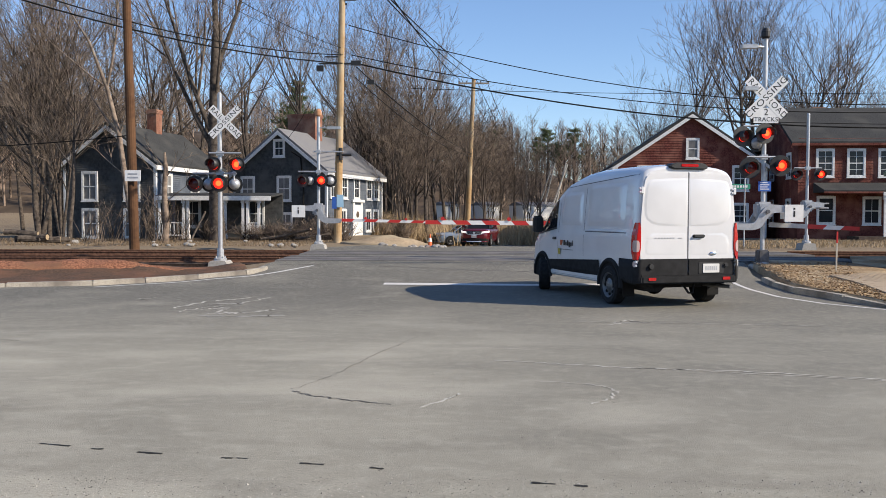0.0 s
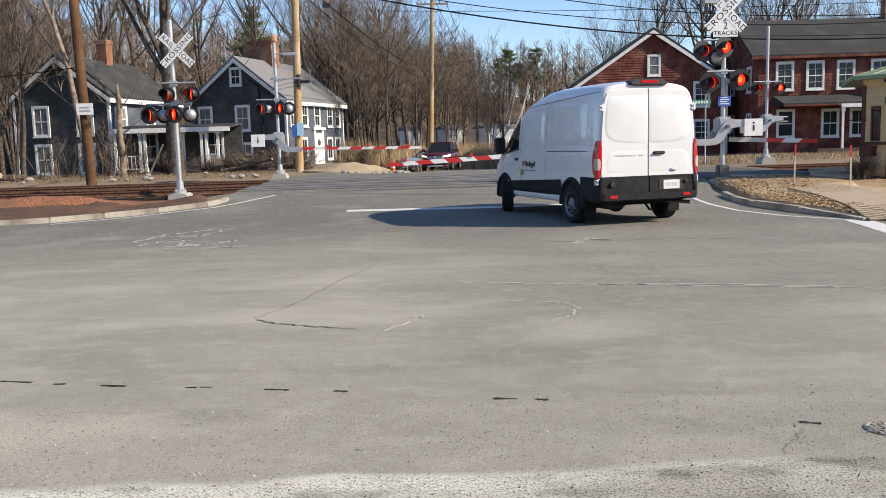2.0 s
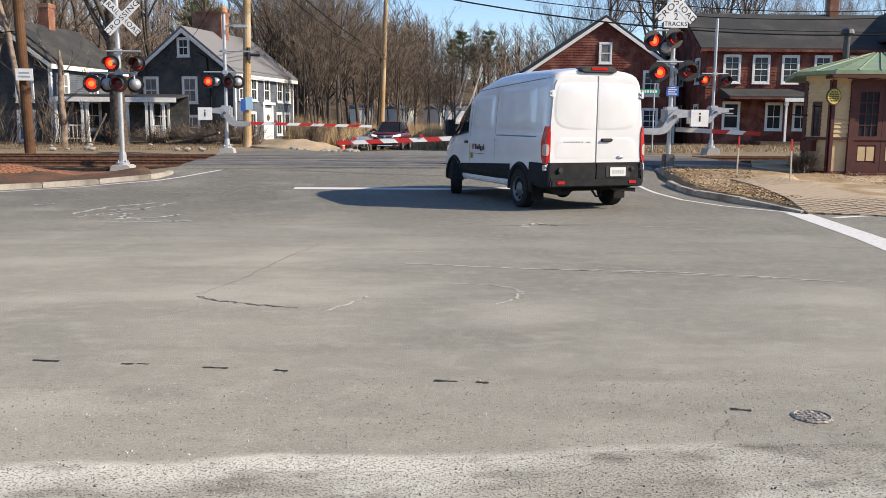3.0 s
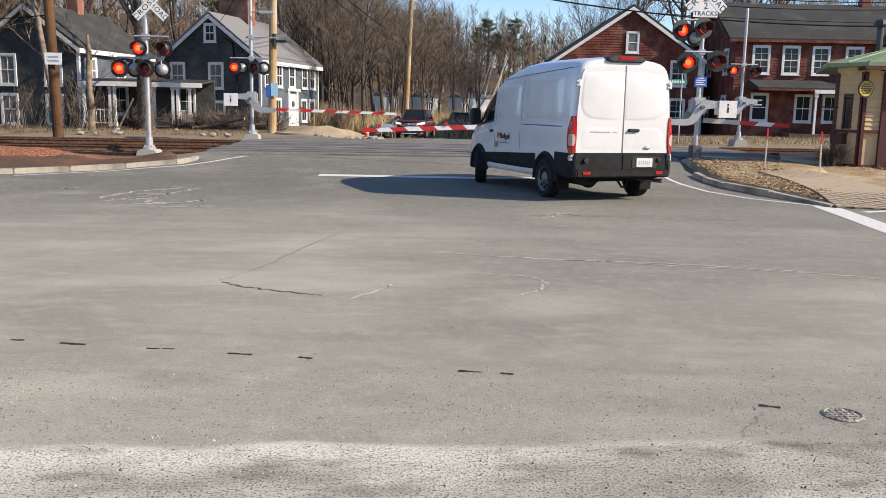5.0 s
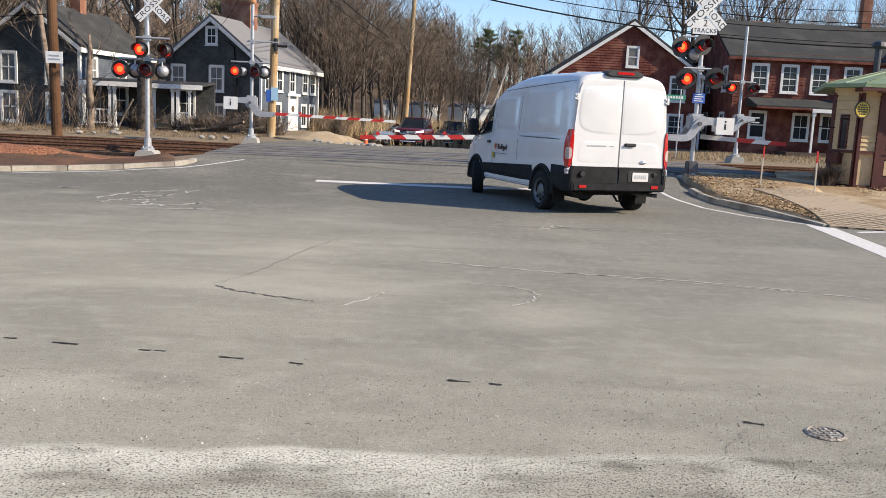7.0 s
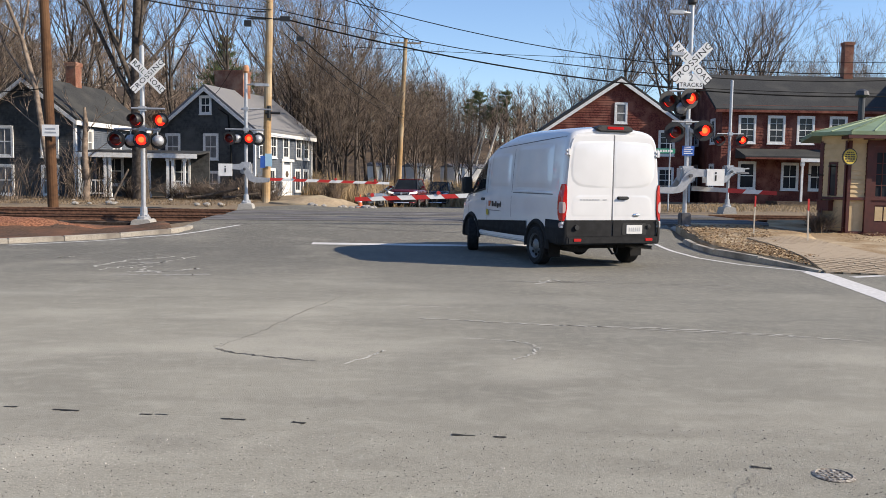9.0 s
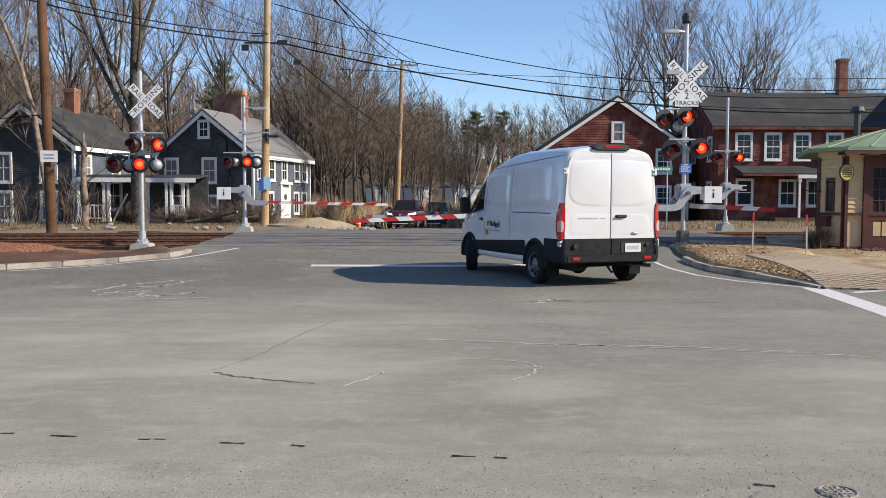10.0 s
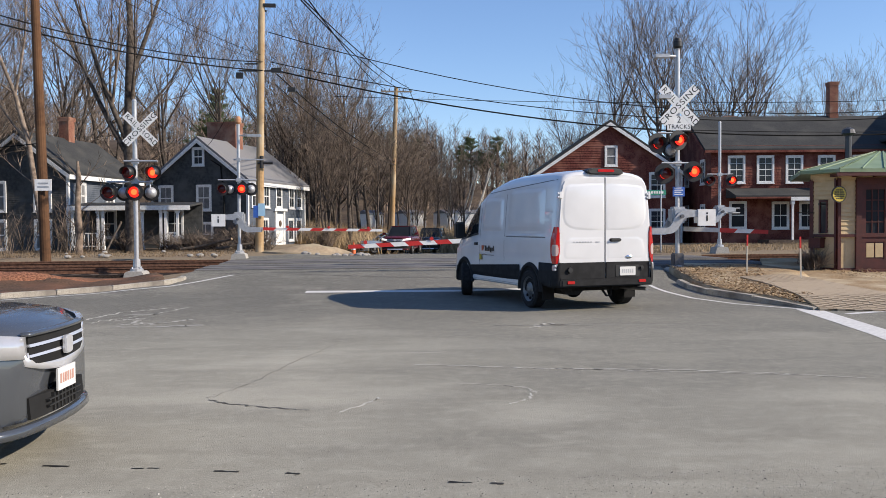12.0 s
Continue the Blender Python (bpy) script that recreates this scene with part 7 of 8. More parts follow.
def van_lamps(ob):
    """Tall corner lamps, red above and below a clear middle, and the lamp over the doors."""
    for sgn in (-1, 1):
        for z0, z1, mtl, grow_, words in ((0.86, 1.515, TAILRED, 0.0, "red corner lamp lens"), (1.00, 1.20, TAILCLEAR, 0.004, "pale corner lamp lens"), (0.735, 0.835, TAILCLEAR, 0.004, "small clear corner lamp")):
            bm = bmesh.new()
            rows = []
            for i in range(7):
                z = z0 + (z1 - z0) * i / 6
                k = van_x(0.1, z) * 0.995
                rim_ = 1.0 - 0.45 * (abs(i - 3) / 3) ** 4
                slim = (0.105 - 0.03 * max(0.0, (z - 1.2) / 0.3) - 0.025 * max(0.0, (1.0 - z) / 0.15)) * rim_
                deep = (0.15 - 0.03 * max(0.0, (z - 1.3) / 0.2)) * rim_
                if mtl is TAILCLEAR:
                    slim, deep = slim * 0.72, deep * 0.55
                rows.append([bm.verts.new((sgn * x, y, z)) for x, y in ((k + 0.004, deep), (k + 0.016 + grow_, deep * 0.75), (k + 0.014 + grow_, 0.0), (k - 0.012 + grow_, -0.035 - grow_), (k - slim * 0.85, -0.042 - grow_), (k - slim, -0.02))])
            for p, q in zip(rows, rows[1:]):
                for j in range(5):
                    bm.faces.new((p[j], p[j + 1], q[j + 1], q[j]))
            bm.faces.new(rows[0])
            bm.faces.new(rows[-1])
            part("tail_lamp" if mtl is TAILRED else "reversing_lamp", bm, mtl, ob, words, smooth=False)
    bm = bmesh.new()
    prism(bm, ((-0.39, 2.49), (-0.30, 2.455), (0.30, 2.455), (0.39, 2.49), (0.36, 2.54), (0.26, 2.575), (-0.26, 2.575), (-0.36, 2.54)), -0.055, 0.20, "y")
    bmesh.ops.bevel(bm, geom=bm.edges[:], offset=0.02, segments=3, affect="EDGES")
    high = part("high_brake_lamp", bm, BLACK, ob, "dark housing of the high brake lamp")
    part("lens", plate_prism(rounded(-0.17, 2.50, 0.17, 2.55, 0.022), -0.064, -0.0555, 0.003), TAILRED, high)


def delivery_van():
    ob = thing("delivery_van", pose(4.343, 15.285, 0.0, 0, 0, 15.6), "white high-roofed panel delivery van with dark grey cladding", "van")
    bm = bmesh.new()
    ys = (0.0, 0.006, 0.02, 0.045, 0.08, 0.14, 0.3, 0.8, 1.4, 2.0, 2.4, 2.7, 3.0, 3.2, 3.4, 3.6, 3.8, 4.0, 4.2, 4.35, 4.5, 4.7, 4.9, 5.05, 5.2, 5.28, 5.34, 5.38)
    rings = []
    for y in ys:
        half = [(x * interp(y, VAN_WIDE), van_height(z, y)) for z, x in VAN_SIDE]
        ring = [(x, z) for x, z in half] + [(-x, z) for x, z in half[-2::-1]]
        rings.append([bm.verts.new((x, y, z)) for x, z in ring])
    for p, q in zip(rings, rings[1:]):
        for k in range(len(p) - 1):
            bm.faces.new((p[k], p[k + 1], q[k + 1], q[k]))
        bm.faces.new((p[-1], p[0], q[0], q[-1]))
    bm.faces.new(rings[0])
    bm.faces.new(rings[-1])
    part("body", bm, VANWHITE, ob, "white painted steel body", smooth=True).data.polygons[-2].use_smooth = False
    van_rear(ob)
    van_lamps(ob)
    # bumper with its step and the cladding that wraps the corners
    bm = bmesh.new()
    prism(bm, ((-1.0, 0.55), (-1.045, 0.10), (-1.0, -0.05), (-0.93, -0.10), (0.93, -0.10), (1.0, -0.05), (1.045, 0.10), (1.0, 0.55)), 0.44, 0.58, "z")
    bmesh.ops.bevel(bm, geom=bm.edges[:], offset=0.022, segments=2, affect="EDGES")
    bump_ = part("rear_bumper", bm, GREYPLASTIC, ob, "dark grey plastic rear bumper with a step")
    for sgn in (-1, 1):
        bm = bmesh.new()
        rows = []
        for y, x in ((-0.075, 0.945), (-0.07, 0.985), (-0.03, 1.018), (0.06, 1.036), (0.3, 1.044), (0.58, 1.046)):
            rows.append([bm.verts.new((sgn * (x - dx), y, z)) for z, dx in ((0.50, 0.0), (0.70, 0.0), (0.83 + 0.04 * (y > 0), 0.006), (0.875, 0.05))])
        for p, q in zip(rows, rows[1:]):
            for j in range(3):
                bm.faces.new((p[j], p[j + 1], q[j + 1], q[j]))
        part("corner_cladding", bm, GREYPLASTIC, ob, smooth=True)
        part("reflector", plate_prism(rounded(sgn * 0.74 - 0.075, 0.495, sgn * 0.74 + 0.075, 0.55, 0.015), -0.112, -0.095, 0.004), TAILRED, bump_)
    # flanks
    for sgn in (-1, 1):
        part("side_cladding", on_side(sgn, ((1.40, 0.50), (3.85, 0.44), (3.85, 0.70), (1.40, 0.80)), 0.016, 16), GREYPLASTIC, ob, "dark grey side cladding")
        part("front_cladding", on_side(sgn, ((4.68, 0.44), (5.33, 0.44), (5.33, 0.60), (4.68, 0.66)), 0.014, 6), GREYPLASTIC, ob)
        bm = bmesh.new()
        prism(bm, mirrored(((0.93, 0.37), (0.985, 0.37), (1.012, 0.41), (1.012, 0.49), (0.93, 0.49)), sgn), 1.42, 3.86, "y")
        bmesh.ops.bevel(bm, geom=bm.edges[:], offset=0.015, segments=2, affect="EDGES")
        part("sill", bm, VANWHITE, ob, "white painted sill")
        part("cab_door_window", on_side(sgn, ((3.50, 1.40), (4.62, 1.27), (4.12, 1.70), (3.52, 2.00)), 0.006), CARGLASS, ob, "dark cab side window")
        part("window_shadow_trim", on_side(sgn, ((3.46, 1.36), (4.68, 1.22), (4.62, 1.27), (3.50, 1.40)), 0.008, 5), BLACK, ob)
        for y, z0, z1 in ((3.38, 0.55, 2.05), (2.12, 0.84, 2.36), (4.48, 0.70, 1.30)):
            part("panel_seam", on_side(sgn, ((y - 0.007, z0), (y + 0.007, z0), (y + 0.007, z1), (y - 0.007, z1)), 0.002, 8), SEAM, ob)
        for y0, z0, y1, z1 in ((0.42, 1.44, 2.03, 2.24), (2.21, 1.44, 3.30, 2.12)):
            part("window_stamping", on_side(sgn, ((y0, z0), (y1, z0), (y1 - 0.04, z1), (y0 + 0.04, z1)), 0.014, 10, 0.12), VANWHITE, ob, smooth=True)
        part("slide_rail", on_side(sgn, ((0.35, 1.335), (2.06, 1.335), (2.06, 1.375), (0.35, 1.375)), 0.010, 10, 0.2), VANWHITE, ob, smooth=True)
        part("rail_groove", on_side(sgn, ((0.35, 1.318), (2.06, 1.318), (2.06, 1.334), (0.35, 1.334)), 0.002, 10), SEAM, ob)
        part("roof_gutter", on_side(sgn, ((0.12, 2.36), (3.1, 2.21), (3.1, 2.225), (0.12, 2.375)), 0.003, 14), SEAM, ob)
        part("door_pull", on_side(sgn, ((3.46, 1.13), (3.66, 1.13), (3.66, 1.19), (3.46, 1.19)), 0.03, 4, 0.2), BLACK, ob, smooth=True)
        bm = bmesh.new()
        box(bm, sgn * 1.02 - 0.05 if sgn > 0 else -1.28, 4.14, 1.30, 1.28 if sgn > 0 else -0.97, 4.22, 1.38)
        box(bm, sgn * 1.16 - 0.11, 4.10, 1.27, sgn * 1.16 + 0.11, 4.27, 1.63)
        bmesh.ops.bevel(bm, geom=bm.edges[:], offset=0.035, segments=3, affect="EDGES")
        part("door_mirror", bm, BLACK, ob, "large black door mirror")
        for y in VAN_AXLES:
            n = 20
            k = van_x(min(y, 4.2), 0.6) + 0.034
            angles = [math.pi * (i / n * 1.06 - 0.03) for i in range(n + 1)]
            bm = bmesh.new()
            rings = [[bm.verts.new((sgn * (k + dx), y + r * math.cos(a), 0.37 + r * math.sin(a))) for a in angles] for r, dx in ((0.405, -0.05), (0.41, 0.004), (0.47, 0.006), (0.50, -0.035))]
            for p, q in zip(rings, rings[1:]):
                for i in range(n):
                    bm.faces.new((p[i], p[i + 1], q[i + 1], q[i]))
            part("wheel_arch", bm, GREYPLASTIC, ob, smooth=True)
            bm = bmesh.new()
            c = bm.verts.new((sgn * (k - 0.022), y, 0.3))
            rim = [bm.verts.new((sgn * (k - 0.022), y + 0.41 * math.cos(a), 0.37 + 0.41 * math.sin(a))) for a in angles]
            for i in range(n):
                bm.faces.new((c, rim[i], rim[i + 1]))
            part("wheel_well", bm, UNDER, ob)
            wheel(ob, sgn * (0.945 if y < 3 else 0.955), y, 0.355, 0.24, 0 if y < 3 else -24, sgn)
    # plain company mark on the flank: a chevron and a wordmark block
    part("chevron_mark", on_side(-1, ((3.24, 1.02), (3.17, 1.02), (3.09, 1.13), (3.24, 1.13)), 0.01, 3), mat("mark_orange", (0.55, 0.12, 0.04), (0.5, 0.1, 0.03), rough=0.5), ob)
    for y, w, z0, z1 in ((3.07, 0.085, 1.02, 1.13), (2.965, 0.06, 1.02, 1.09), (2.885, 0.065, 1.02, 1.13), (2.80, 0.065, 0.99, 1.09), (2.715, 0.055, 1.02, 1.09), (2.64, 0.04, 1.02, 1.13)):
        part("wordmark_bar", on_side(-1, ((y, z0), (y - w, z0), (y - w, z1), (y, z1)), 0.01, 2), BLACK, ob)
    part("small_print", on_side(-1, ((3.2, 0.93), (2.6, 0.93), (2.6, 0.942), (3.2, 0.942)), 0.01, 4), STEEL, ob)
    part("yellow_tag", on_side(-1, ((3.34, 0.83), (3.22, 0.83), (3.22, 0.95), (3.34, 0.95)), 0.022, 2), SIGN_YELLOW, ob)
    # windscreen and front
    bm = bmesh.new()
    rows = []
    for i in range(8):
        y = 3.62 + i * 0.125
        z = interp(y, VAN_TOP) + 0.008
        w = 0.80 * interp(y, VAN_WIDE)
        rows.append([bm.verts.new((x, y, z - 0.1 * (x / w) ** 4 * 0.6)) for x in [w * (j / 6 - 1) for j in range(13)]])
    for p, q in zip(rows, rows[1:]):
        for k in range(12):
            bm.faces.new((p[k], p[k + 1], q[k + 1], q[k]))
    part("windscreen", bm, CARGLASS, ob, smooth=True)
    bm = bmesh.new()
    prism(bm, ((-0.90, 4.85), (-0.88, 5.15), (-0.6, 5.38), (0.6, 5.38), (0.88, 5.15), (0.90, 4.85)), 0.28, 0.60, "z")
    bmesh.ops.bevel(bm, geom=bm.edges[:], offset=0.03, segments=2, affect="EDGES")
    part("front_bumper", bm, GREYPLASTIC, ob)
    # underside
    part("floor_pan", boxes((-0.90, 0.2, 0.40, 0.90, 5.0, 0.46), (-0.5, 0.3, 0.34, 0.5, 0.9, 0.41)), UNDER, ob)
    bm = bmesh.new()
    tube(bm, ((-0.8, 0.97, 0.355), (0.8, 0.97, 0.355)), 0.06, 8)
    bmesh.ops.create_uvsphere(bm, u_segments=12, v_segments=8, radius=0.17, matrix=Matrix.Translation((-0.1, 0.97, 0.33)))
    part("rear_axle", bm, UNDER, ob)
    bm = bmesh.new()
    prism(bm, ((-0.78, 0.44), (-0.70, 0.33), (-0.58, 0.27), (-0.38, 0.27), (-0.28, 0.33), (-0.16, 0.38), (-0.16, 0.46), (-0.78, 0.46)), 0.30, 0.85, "y")
    part("spare_wheel_carrier", bm, RUBBER, ob)
    bm = bmesh.new()
    tube(bm, ((0.66, 1.0, 0.37), (0.72, 0.4, 0.365), (0.86, -0.06, 0.365)), 0.035, 10)
    part("exhaust_pipe", bm, STEEL, ob)
    bm = bmesh.new()
    tube(bm, ((0.0, 0.15, 0.42), (0.12, 0.13, 0.25), (0.20, 0.13, 0.25), (0.24, 0.15, 0.42)), 0.022, 8)
    part("tow_bracket", bm, UNDER, ob)
    for sgn in (-1, 1):
        part("mud_flap", boxes((sgn * 0.87 - 0.12, 0.52, 0.17, sgn * 0.87 + 0.12, 0.54, 0.46)), UNDER, ob)
    return ob


delivery_van()

# ---- cars ----
PLATEINK = mat("plate_ink", (0.50, 0.28, 0.22), (0.45, 0.25, 0.2), rough=0.6)
HEADLAMP = mat("headlamp_lens", (0.42, 0.425, 0.43), (0.55, 0.55, 0.56), scale=5, rough=0.1, coat=0.8, metal=0.4)
BRIGHT = mat("bright_trim", (0.72, 0.73, 0.75), (0.65, 0.66, 0.68), rough=0.3, metal=0.55)
HEADLIT = glow("lit_headlamp", (1.0, 0.95, 0.85), 0.7, (0.8, 0.8, 0.8))


def car(name, label, paint, L, W, H, nose, belt, clear, r, cab, roof, lamps=HEADLAMP, alloy=None, category="car"):
    """A car that faces -y, its front at y = 0. nose: bonnet height; belt: window sill height; cab: y of the screen's foot and of the tail glass's foot; roof: y of the roof's ends."""
    ob = thing(name, pose(0, 0, 0), label, category)
    hw = W / 2
    tall = category == "SUV"
    lamp_cut = 0.045 if tall else 0.0
    top = ((0.0, nose - 0.28), (0.05, nose - 0.12), (0.22, nose - 0.02), (cab[0] * 0.6, nose + 0.03), (cab[0], belt - 0.03), (cab[1], belt), (L - 0.25, belt - 0.03), (L - 0.04, belt - 0.15), (L, belt - 0.35))
    wide = ((0.0, 0.62), (0.04, 0.76), (0.16, 0.90), (0.4, 0.97), (0.9, 1.0), (L - 0.8, 1.0), (L - 0.2, 0.93), (L, 0.78))
    sect = ((0.0, 0.90), (0.10, 0.97), (0.35, 1.0), (0.65, 0.995), (0.82, 0.965), (0.93, 0.90), (0.985, 0.74), (1.0, 0.4), (1.012, 0.0))
    def nose_y(x):
        """Where the front lies at a distance from the middle."""
        u = abs(x) / hw
        back = 0.0 if u < 0.62 else interp(u, ((0.62, 0.0), (0.76, 0.04), (0.90, 0.16), (0.97, 0.4), (1.0, 0.9)))
        return back + 0.16 * u * u * max(0.0, 1 - back / 0.6)

    def hug(x0, x1, lo, hi, off, n=14):
        """A shallow panel that follows the curved front; lo and hi give its heights at x."""
        bm = bmesh.new()
        rows = []
        for i in range(n + 1):
            x = x0 + (x1 - x0) * i / n
            y = nose_y(x) - off
            a, b = lo(x), hi(x)
            rows.append([bm.verts.new(p) for p in ((x, y + 0.05, a), (x, y, a), (x, y + 0.012, b), (x, y + 0.06, b))])
        for p, q in zip(rows, rows[1:]):
            for k in range(3):
                bm.faces.new((p[k], p[k + 1], q[k + 1], q[k]))
        for r in (rows[0], rows[-1]):
            bm.faces.new(r)
        return bm
    ys = [0, 0.02, 0.06, 0.12, 0.22, 0.4, 0.65, 0.9, cab[0] * 0.8, cab[0], (cab[0] + cab[1]) / 2, cab[1], L - 0.8, L - 0.4, L - 0.2, L - 0.08, L]
    bm = bmesh.new()
    rings = []
    for y in sorted(set(ys)):
        t, k = interp(y, top), interp(y, wide)
        lo = clear + (0.10 if y < 0.1 else 0.0)
        half = [(hw * k * x, lo + (t - lo) * z) for z, x in sect]
        rings.append([bm.verts.new((x, y + (0.16 * (x / hw) ** 2 * (1 - y / 0.6) if y < 0.6 else 0), z)) for x, z in half + [(-x, z) for x, z in half[-2::-1]]])
    for p, q in zip(rings, rings[1:]):
        for i in range(len(p) - 1):
            bm.faces.new((p[i], p[i + 1], q[i + 1], q[i]))
        bm.faces.new((p[-1], p[0], q[0], q[-1]))
    bm.faces.new(rings[0])
    bm.faces.new(rings[-1])
    part("body", bm, paint, ob, smooth=True)
    # glasshouse
    bm = bmesh.new()
    base, up = hw * 0.90, hw * 0.68
    foot = [(base * 0.88, cab[0], belt - 0.05), (base, cab[0] + 0.5, belt - 0.05), (base, cab[1] - 0.4, belt - 0.05), (base * 0.9, cab[1], belt - 0.05)]
    head = [(up * 0.93, roof[0], H - 0.03), (up, roof[0] + 0.4, H - 0.02), (up, roof[1] - 0.3, H - 0.02), (up * 0.93, roof[1], H - 0.04)]
    lo = [bm.verts.new(p) for p in foot] + [bm.verts.new((-x, y, z)) for x, y, z in foot[::-1]]
    hi = [bm.verts.new(p) for p in head] + [bm.verts.new((-x, y, z)) for x, y, z in head[::-1]]
    for i in range(8):
        bm.faces.new((lo[i], lo[(i + 1) % 8], hi[(i + 1) % 8], hi[i]))
    bm.faces.new(hi)
    part("windows", bm, CARGLASS, ob, "dark tinted glasshouse")
    bm = bmesh.new()
    rim = [(up * 0.95, roof[0] - 0.03), (up * 1.03, roof[0] + 0.4), (up * 1.03, roof[1] - 0.3), (up * 0.95, roof[1] + 0.04)]
    rim = rim + [(-x, y) for x, y in rim[::-1]]
    prism(bm, rim, H - 0.055, H, "z")
    bmesh.ops.bevel(bm, geom=[e for e in bm.edges if all(v.co.z > H - 0.01 for v in e.verts)], offset=0.03, segments=2, affect="EDGES")
    part("roof", bm, paint, ob)
    for sgn in (-1, 1):
        for a, b in ((foot[0], head[0]), (foot[2], head[2]), (foot[3], head[3])):
            bm = bmesh.new()
            tube(bm, [(sgn * (p[0] + 0.004), p[1], p[2]) for p in (a, b)], 0.036, 6)
            part("pillar", bm, BLACK if tall and a is foot[0] else paint, ob)
        bm = bmesh.new()
        box(bm, sgn * (hw + 0.09) - 0.1, cab[0] + 0.42, belt + 0.02, sgn * (hw + 0.09) + 0.1, cab[0] + 0.56, belt + 0.17)
        box(bm, sgn * (hw - 0.02) - 0.07, cab[0] + 0.46, belt, sgn * (hw - 0.02) + 0.07, cab[0] + 0.52, belt + 0.06)
        bmesh.ops.bevel(bm, geom=bm.edges[:], offset=0.02, segments=2, affect="EDGES")
        part("door_mirror", bm, paint, ob)
        # headlamp wrapped round the corner
        a, b = (hw * 0.52, hw * 0.96) if sgn > 0 else (-hw * 0.96, -hw * 0.52)
        part("headlamp", hug(a, b, lambda x: nose - 0.27 + 0.10 * (abs(x) / hw - 0.5), lambda x: nose - 0.13 - lamp_cut + 0.16 * (abs(x) / hw - 0.5), 0.004), lamps, ob, "clear wrapped headlamp", smooth=True)
        a, b = (hw * 0.56, hw * 0.80) if sgn > 0 else (-hw * 0.80, -hw * 0.56)
        if tall:
            part("fog_recess", hug(a, b, lambda x: clear + 0.17, lambda x: clear + 0.26, 0.006), UNDER, ob)
        for y in (0.92, L - 1.0):
            n = 16
            k = hw + 0.004
            bm = bmesh.new()
            c = bm.verts.new((sgn * k, y, r * 0.8))
            ring = [bm.verts.new((sgn * k, y + (r + 0.06) * math.cos(a), r + (r + 0.06) * math.sin(a))) for a in [math.pi * (i / n * 1.2 - 0.1) for i in range(n + 1)]]
            for i in range(n):
                bm.faces.new((c, ring[i], ring[i + 1]))
            part("wheel_well", bm, UNDER, ob)
            wheel(ob, sgn * (hw - 0.08), y, r, 0.21, 0, sgn, alloy)
    # grille with bars, lower intake, plate
    gl = part("grille", hug(-hw * 0.50, hw * 0.50, lambda x: nose - 0.325 + 0.08 * (x / hw) ** 2, lambda x: nose - 0.12, 0.006), UNDER, ob, "dark grille with bright bars")
    for z in (nose - 0.262, nose - 0.195):
        part("grille_bar", hug(-hw * 0.50, hw * 0.50, lambda x: z, lambda x: z + 0.017, 0.013), BRIGHT, gl)
    part("grille_surround", hug(-hw * 0.55, hw * 0.55, lambda x: nose - 0.385 + 0.24 * (x / hw) ** 2, lambda x: nose - 0.318 + 0.34 * (x / hw) ** 2, 0.011), BRIGHT, gl, smooth=True)
    part("hood_edge", hug(-hw * 0.52, hw * 0.52, lambda x: nose - 0.125, lambda x: nose - 0.10, 0.016), paint, ob, smooth=True)
    part("badge", plate_prism(rounded(-0.062, nose - 0.295, 0.062, nose - 0.17, 0.03), -0.045, -0.02, 0.006), BRIGHT, gl, "plain chrome badge")
    part("lower_intake", hug(-hw * 0.50, hw * 0.50, lambda x: clear + 0.10, lambda x: clear + 0.24, 0.006), UNDER, ob)
    part("lower_lip", hug(-hw * 0.88, hw * 0.88, lambda x: clear + 0.015, lambda x: clear + 0.075, 0.03), paint, ob, smooth=True)
    npl = part("number_plate", boxes((-0.155, -0.022, nose - 0.535, 0.155, -0.008, nose - 0.385)), PLATE, ob, "white number plate with coloured bars")
    part("plate_bars", boxes(*[(-0.12 + k * 0.042, -0.025, nose - 0.49, -0.095 + k * 0.042, -0.0225, nose - 0.425) for k in range(6)]), PLATEINK, npl)
    if tall:
        part("bumper_cladding", hug(-hw * 0.93, hw * 0.93, lambda x: clear - 0.02, lambda x: clear + 0.20, 0.02), UNDER, ob, "black lower bumper")
        part("skid_plate", hug(-hw * 0.5, hw * 0.5, lambda x: clear + 0.02, lambda x: clear + 0.07, 0.035), BRIGHT, ob)
    else:
        mesh_bars = [(-hw * 0.48 + k * 0.062, -0.012, clear + 0.11, -hw * 0.48 + k * 0.062 + 0.012, 0.06, clear + 0.23) for k in range(4, 11)]
        tagged(part("intake_mesh", boxes(*mesh_bars, (-hw * 0.3, -0.014, clear + 0.15, hw * 0.3, 0.05, clear + 0.16), (-hw * 0.3, -0.014, clear + 0.19, hw * 0.3, 0.05, clear + 0.20)), BLACK, ob), kind="stuff")
    part("underside", boxes((-hw * 0.85, 0.3, clear - 0.02, hw * 0.85, L - 0.3, clear + 0.12)), UNDER, ob)
    return ob


def car_paint(name, c, rough=0.25):
    return mat(name, c, tuple(v * 1.15 for v in c), scale=1.5, rough=rough, metal=0.35, coat=0.7)


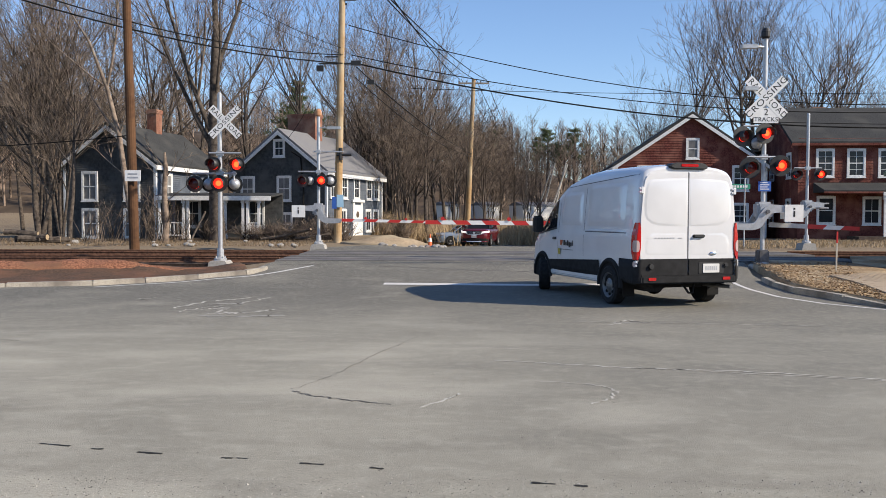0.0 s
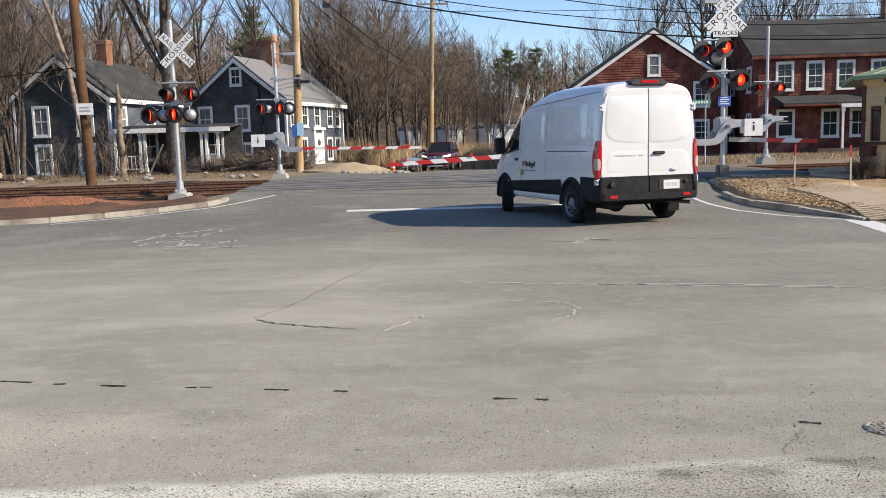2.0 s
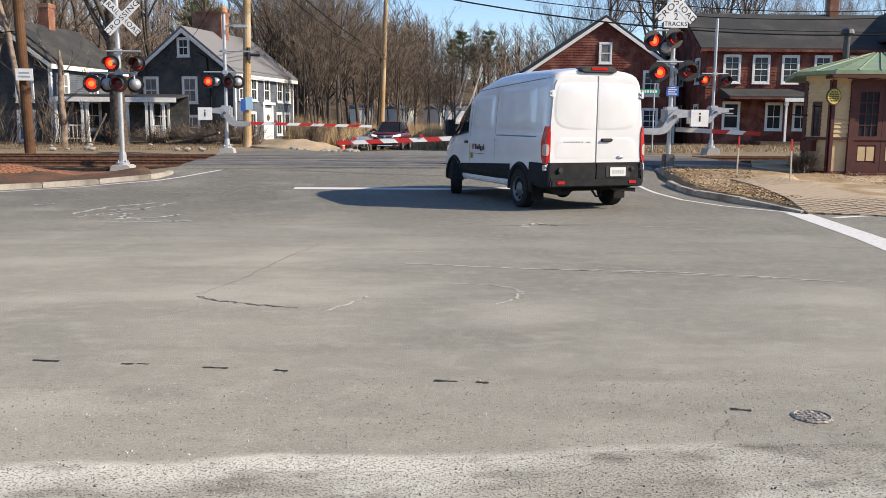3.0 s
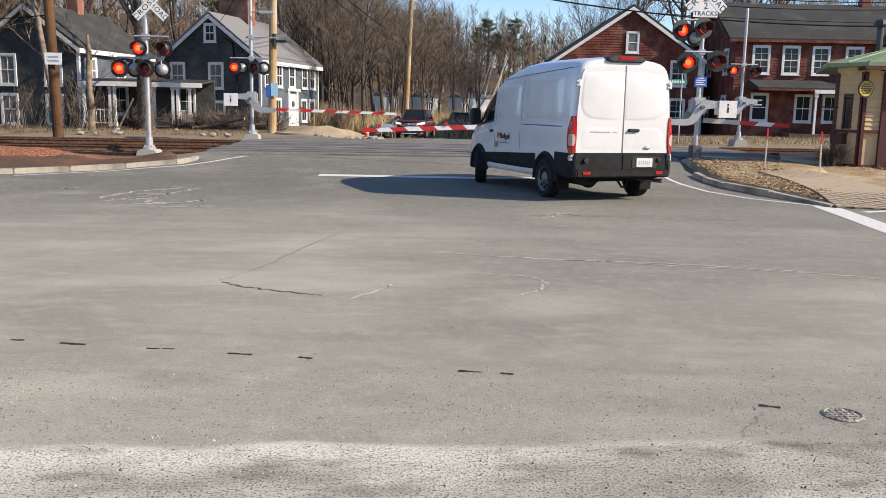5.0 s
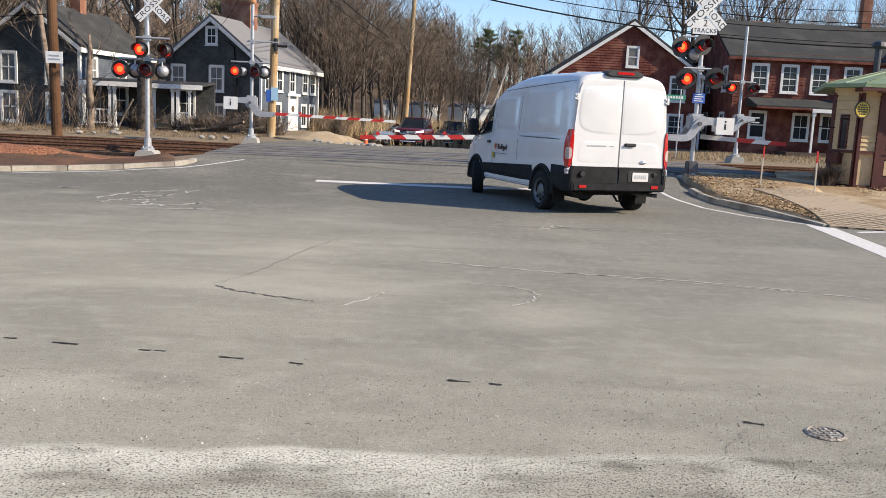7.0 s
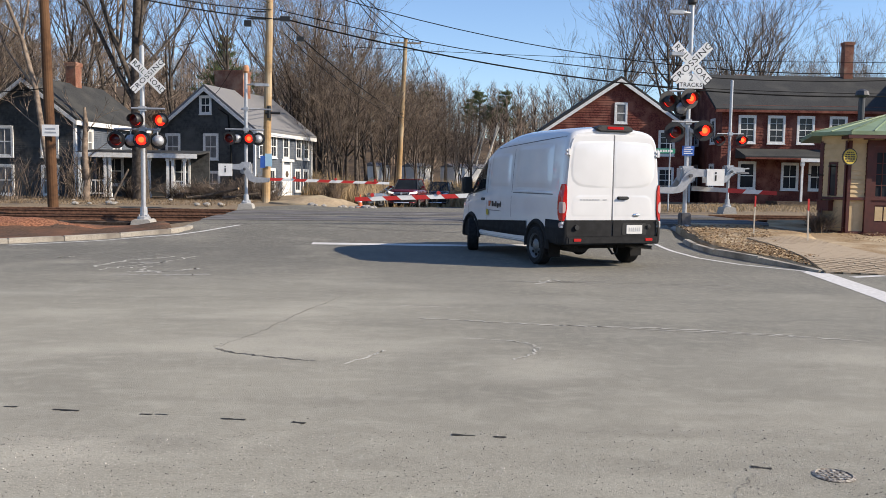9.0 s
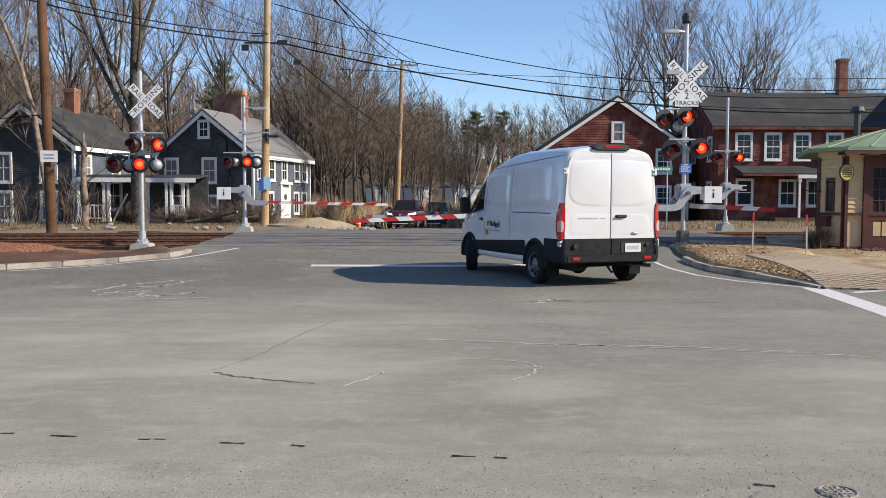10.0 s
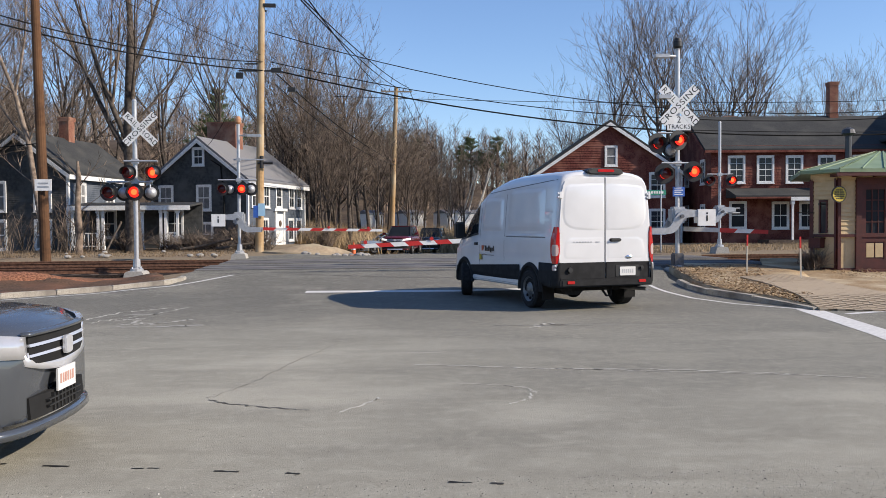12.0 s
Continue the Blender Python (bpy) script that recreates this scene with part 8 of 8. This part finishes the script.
suv = car("red_suv", "dark red compact SUV with lit headlamps", car_paint("dark_red_paint", (0.13, 0.008, 0.014)), 4.6, 1.86, 1.72, 1.08, 1.13, 0.26, 0.36, (1.25, 4.1), (1.95, 3.9), HEADLIT, STEEL, "SUV")
dark = car("dark_suv", "dark blue-black SUV waiting behind the red one", car_paint("dark_blue_paint", (0.012, 0.016, 0.026)), 4.9, 1.92, 1.78, 1.12, 1.17, 0.28, 0.38, (1.3, 4.4), (2.0, 4.2), HEADLAMP, STEEL, "SUV")
sedan = car("grey_sedan", "dark grey sedan with chrome grille bars", car_paint("slate_grey_paint", (0.075, 0.082, 0.092), 0.2), 4.85, 1.85, 1.47, 0.985, 1.0, 0.22, 0.33, (1.35, 4.0), (2.15, 3.45), HEADLAMP, STEEL)
white = car("silver_car", "silver-blue car parked low behind the soil mound", car_paint("silver_blue_paint", (0.26, 0.31, 0.36)), 4.3, 1.75, 1.42, 0.9, 0.95, 0.2, 0.31, (1.2, 3.7), (1.9, 3.3))
white.matrix_basis = pose(-0.6, 60.5, gz(0.5, 60.5), 0, 0, -74)


# ---- movement ----
def motions():
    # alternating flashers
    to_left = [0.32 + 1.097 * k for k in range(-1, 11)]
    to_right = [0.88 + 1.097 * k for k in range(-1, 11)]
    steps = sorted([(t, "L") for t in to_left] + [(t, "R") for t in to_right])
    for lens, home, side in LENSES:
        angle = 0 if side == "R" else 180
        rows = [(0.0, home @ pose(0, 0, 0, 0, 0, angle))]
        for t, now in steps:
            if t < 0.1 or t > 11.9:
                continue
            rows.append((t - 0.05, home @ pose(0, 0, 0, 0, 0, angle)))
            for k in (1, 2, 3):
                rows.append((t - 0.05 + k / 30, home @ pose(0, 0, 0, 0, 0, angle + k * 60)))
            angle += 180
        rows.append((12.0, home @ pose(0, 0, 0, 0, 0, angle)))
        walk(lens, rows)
    # the long barrier settles at the start
    walk(arm_near, [(t, pose(0, -0.05, 1.12, 0, a, 0)) for t, a in ((0.0, 0.3), (0.2, -0.6), (0.4, -1.4), (0.7, -2.0), (1.0, -2.4), (1.4, -2.6), (12.0, -2.6))])

    # the red SUV rolls up to the far barrier and waits
    walk(suv, [(t, pose(x, y, gz(x, y), 0, 0, -13)) for t, x, y in ((0.0, 1.93, 53.5), (0.5, 1.87, 52.9), (1.0, 1.81, 52.45), (1.6, 1.76, 52.15), (2.4, 1.70, 52.0), (12.0, 1.68, 52.0))])
    # the dark SUV comes down the far road and stops behind it
    walk(dark, [(t, pose(b * y, y, gz(b * y, y) + far_hill(b * y, y), 0, 0, r)) for t, b, y, r in (
        (0.0, 0.153, 102.5, -8), (1.0, 0.145, 90.0, -8), (2.0, 0.136, 77.5, -9), (2.6, 0.124, 70.0, -10), (3.1, 0.111, 66.2, -10), (4.0, 0.099, 63.2, -11), (4.8, 0.089, 61.5, -11), (5.5, 0.085, 60.9, -12), (6.3, 0.082, 60.6, -12), (7.2, 0.079, 60.4, -12), (8.5, 0.0725, 60.1, -12), (9.5, 0.071, 60.0, -12), (12.0, 0.0695, 60.0, -12))])
    # the grey sedan drives in along the side street
    walk(sedan, [(t, pose(-2.05 - 4.3 * (12.0 - t), 6.15 + 0.12 * (12.0 - t), 0, 0, 0, 88)) for t in (0.0, 3.0, 6.0, 9.0, 11.0, 11.5, 12.0)])


motions()
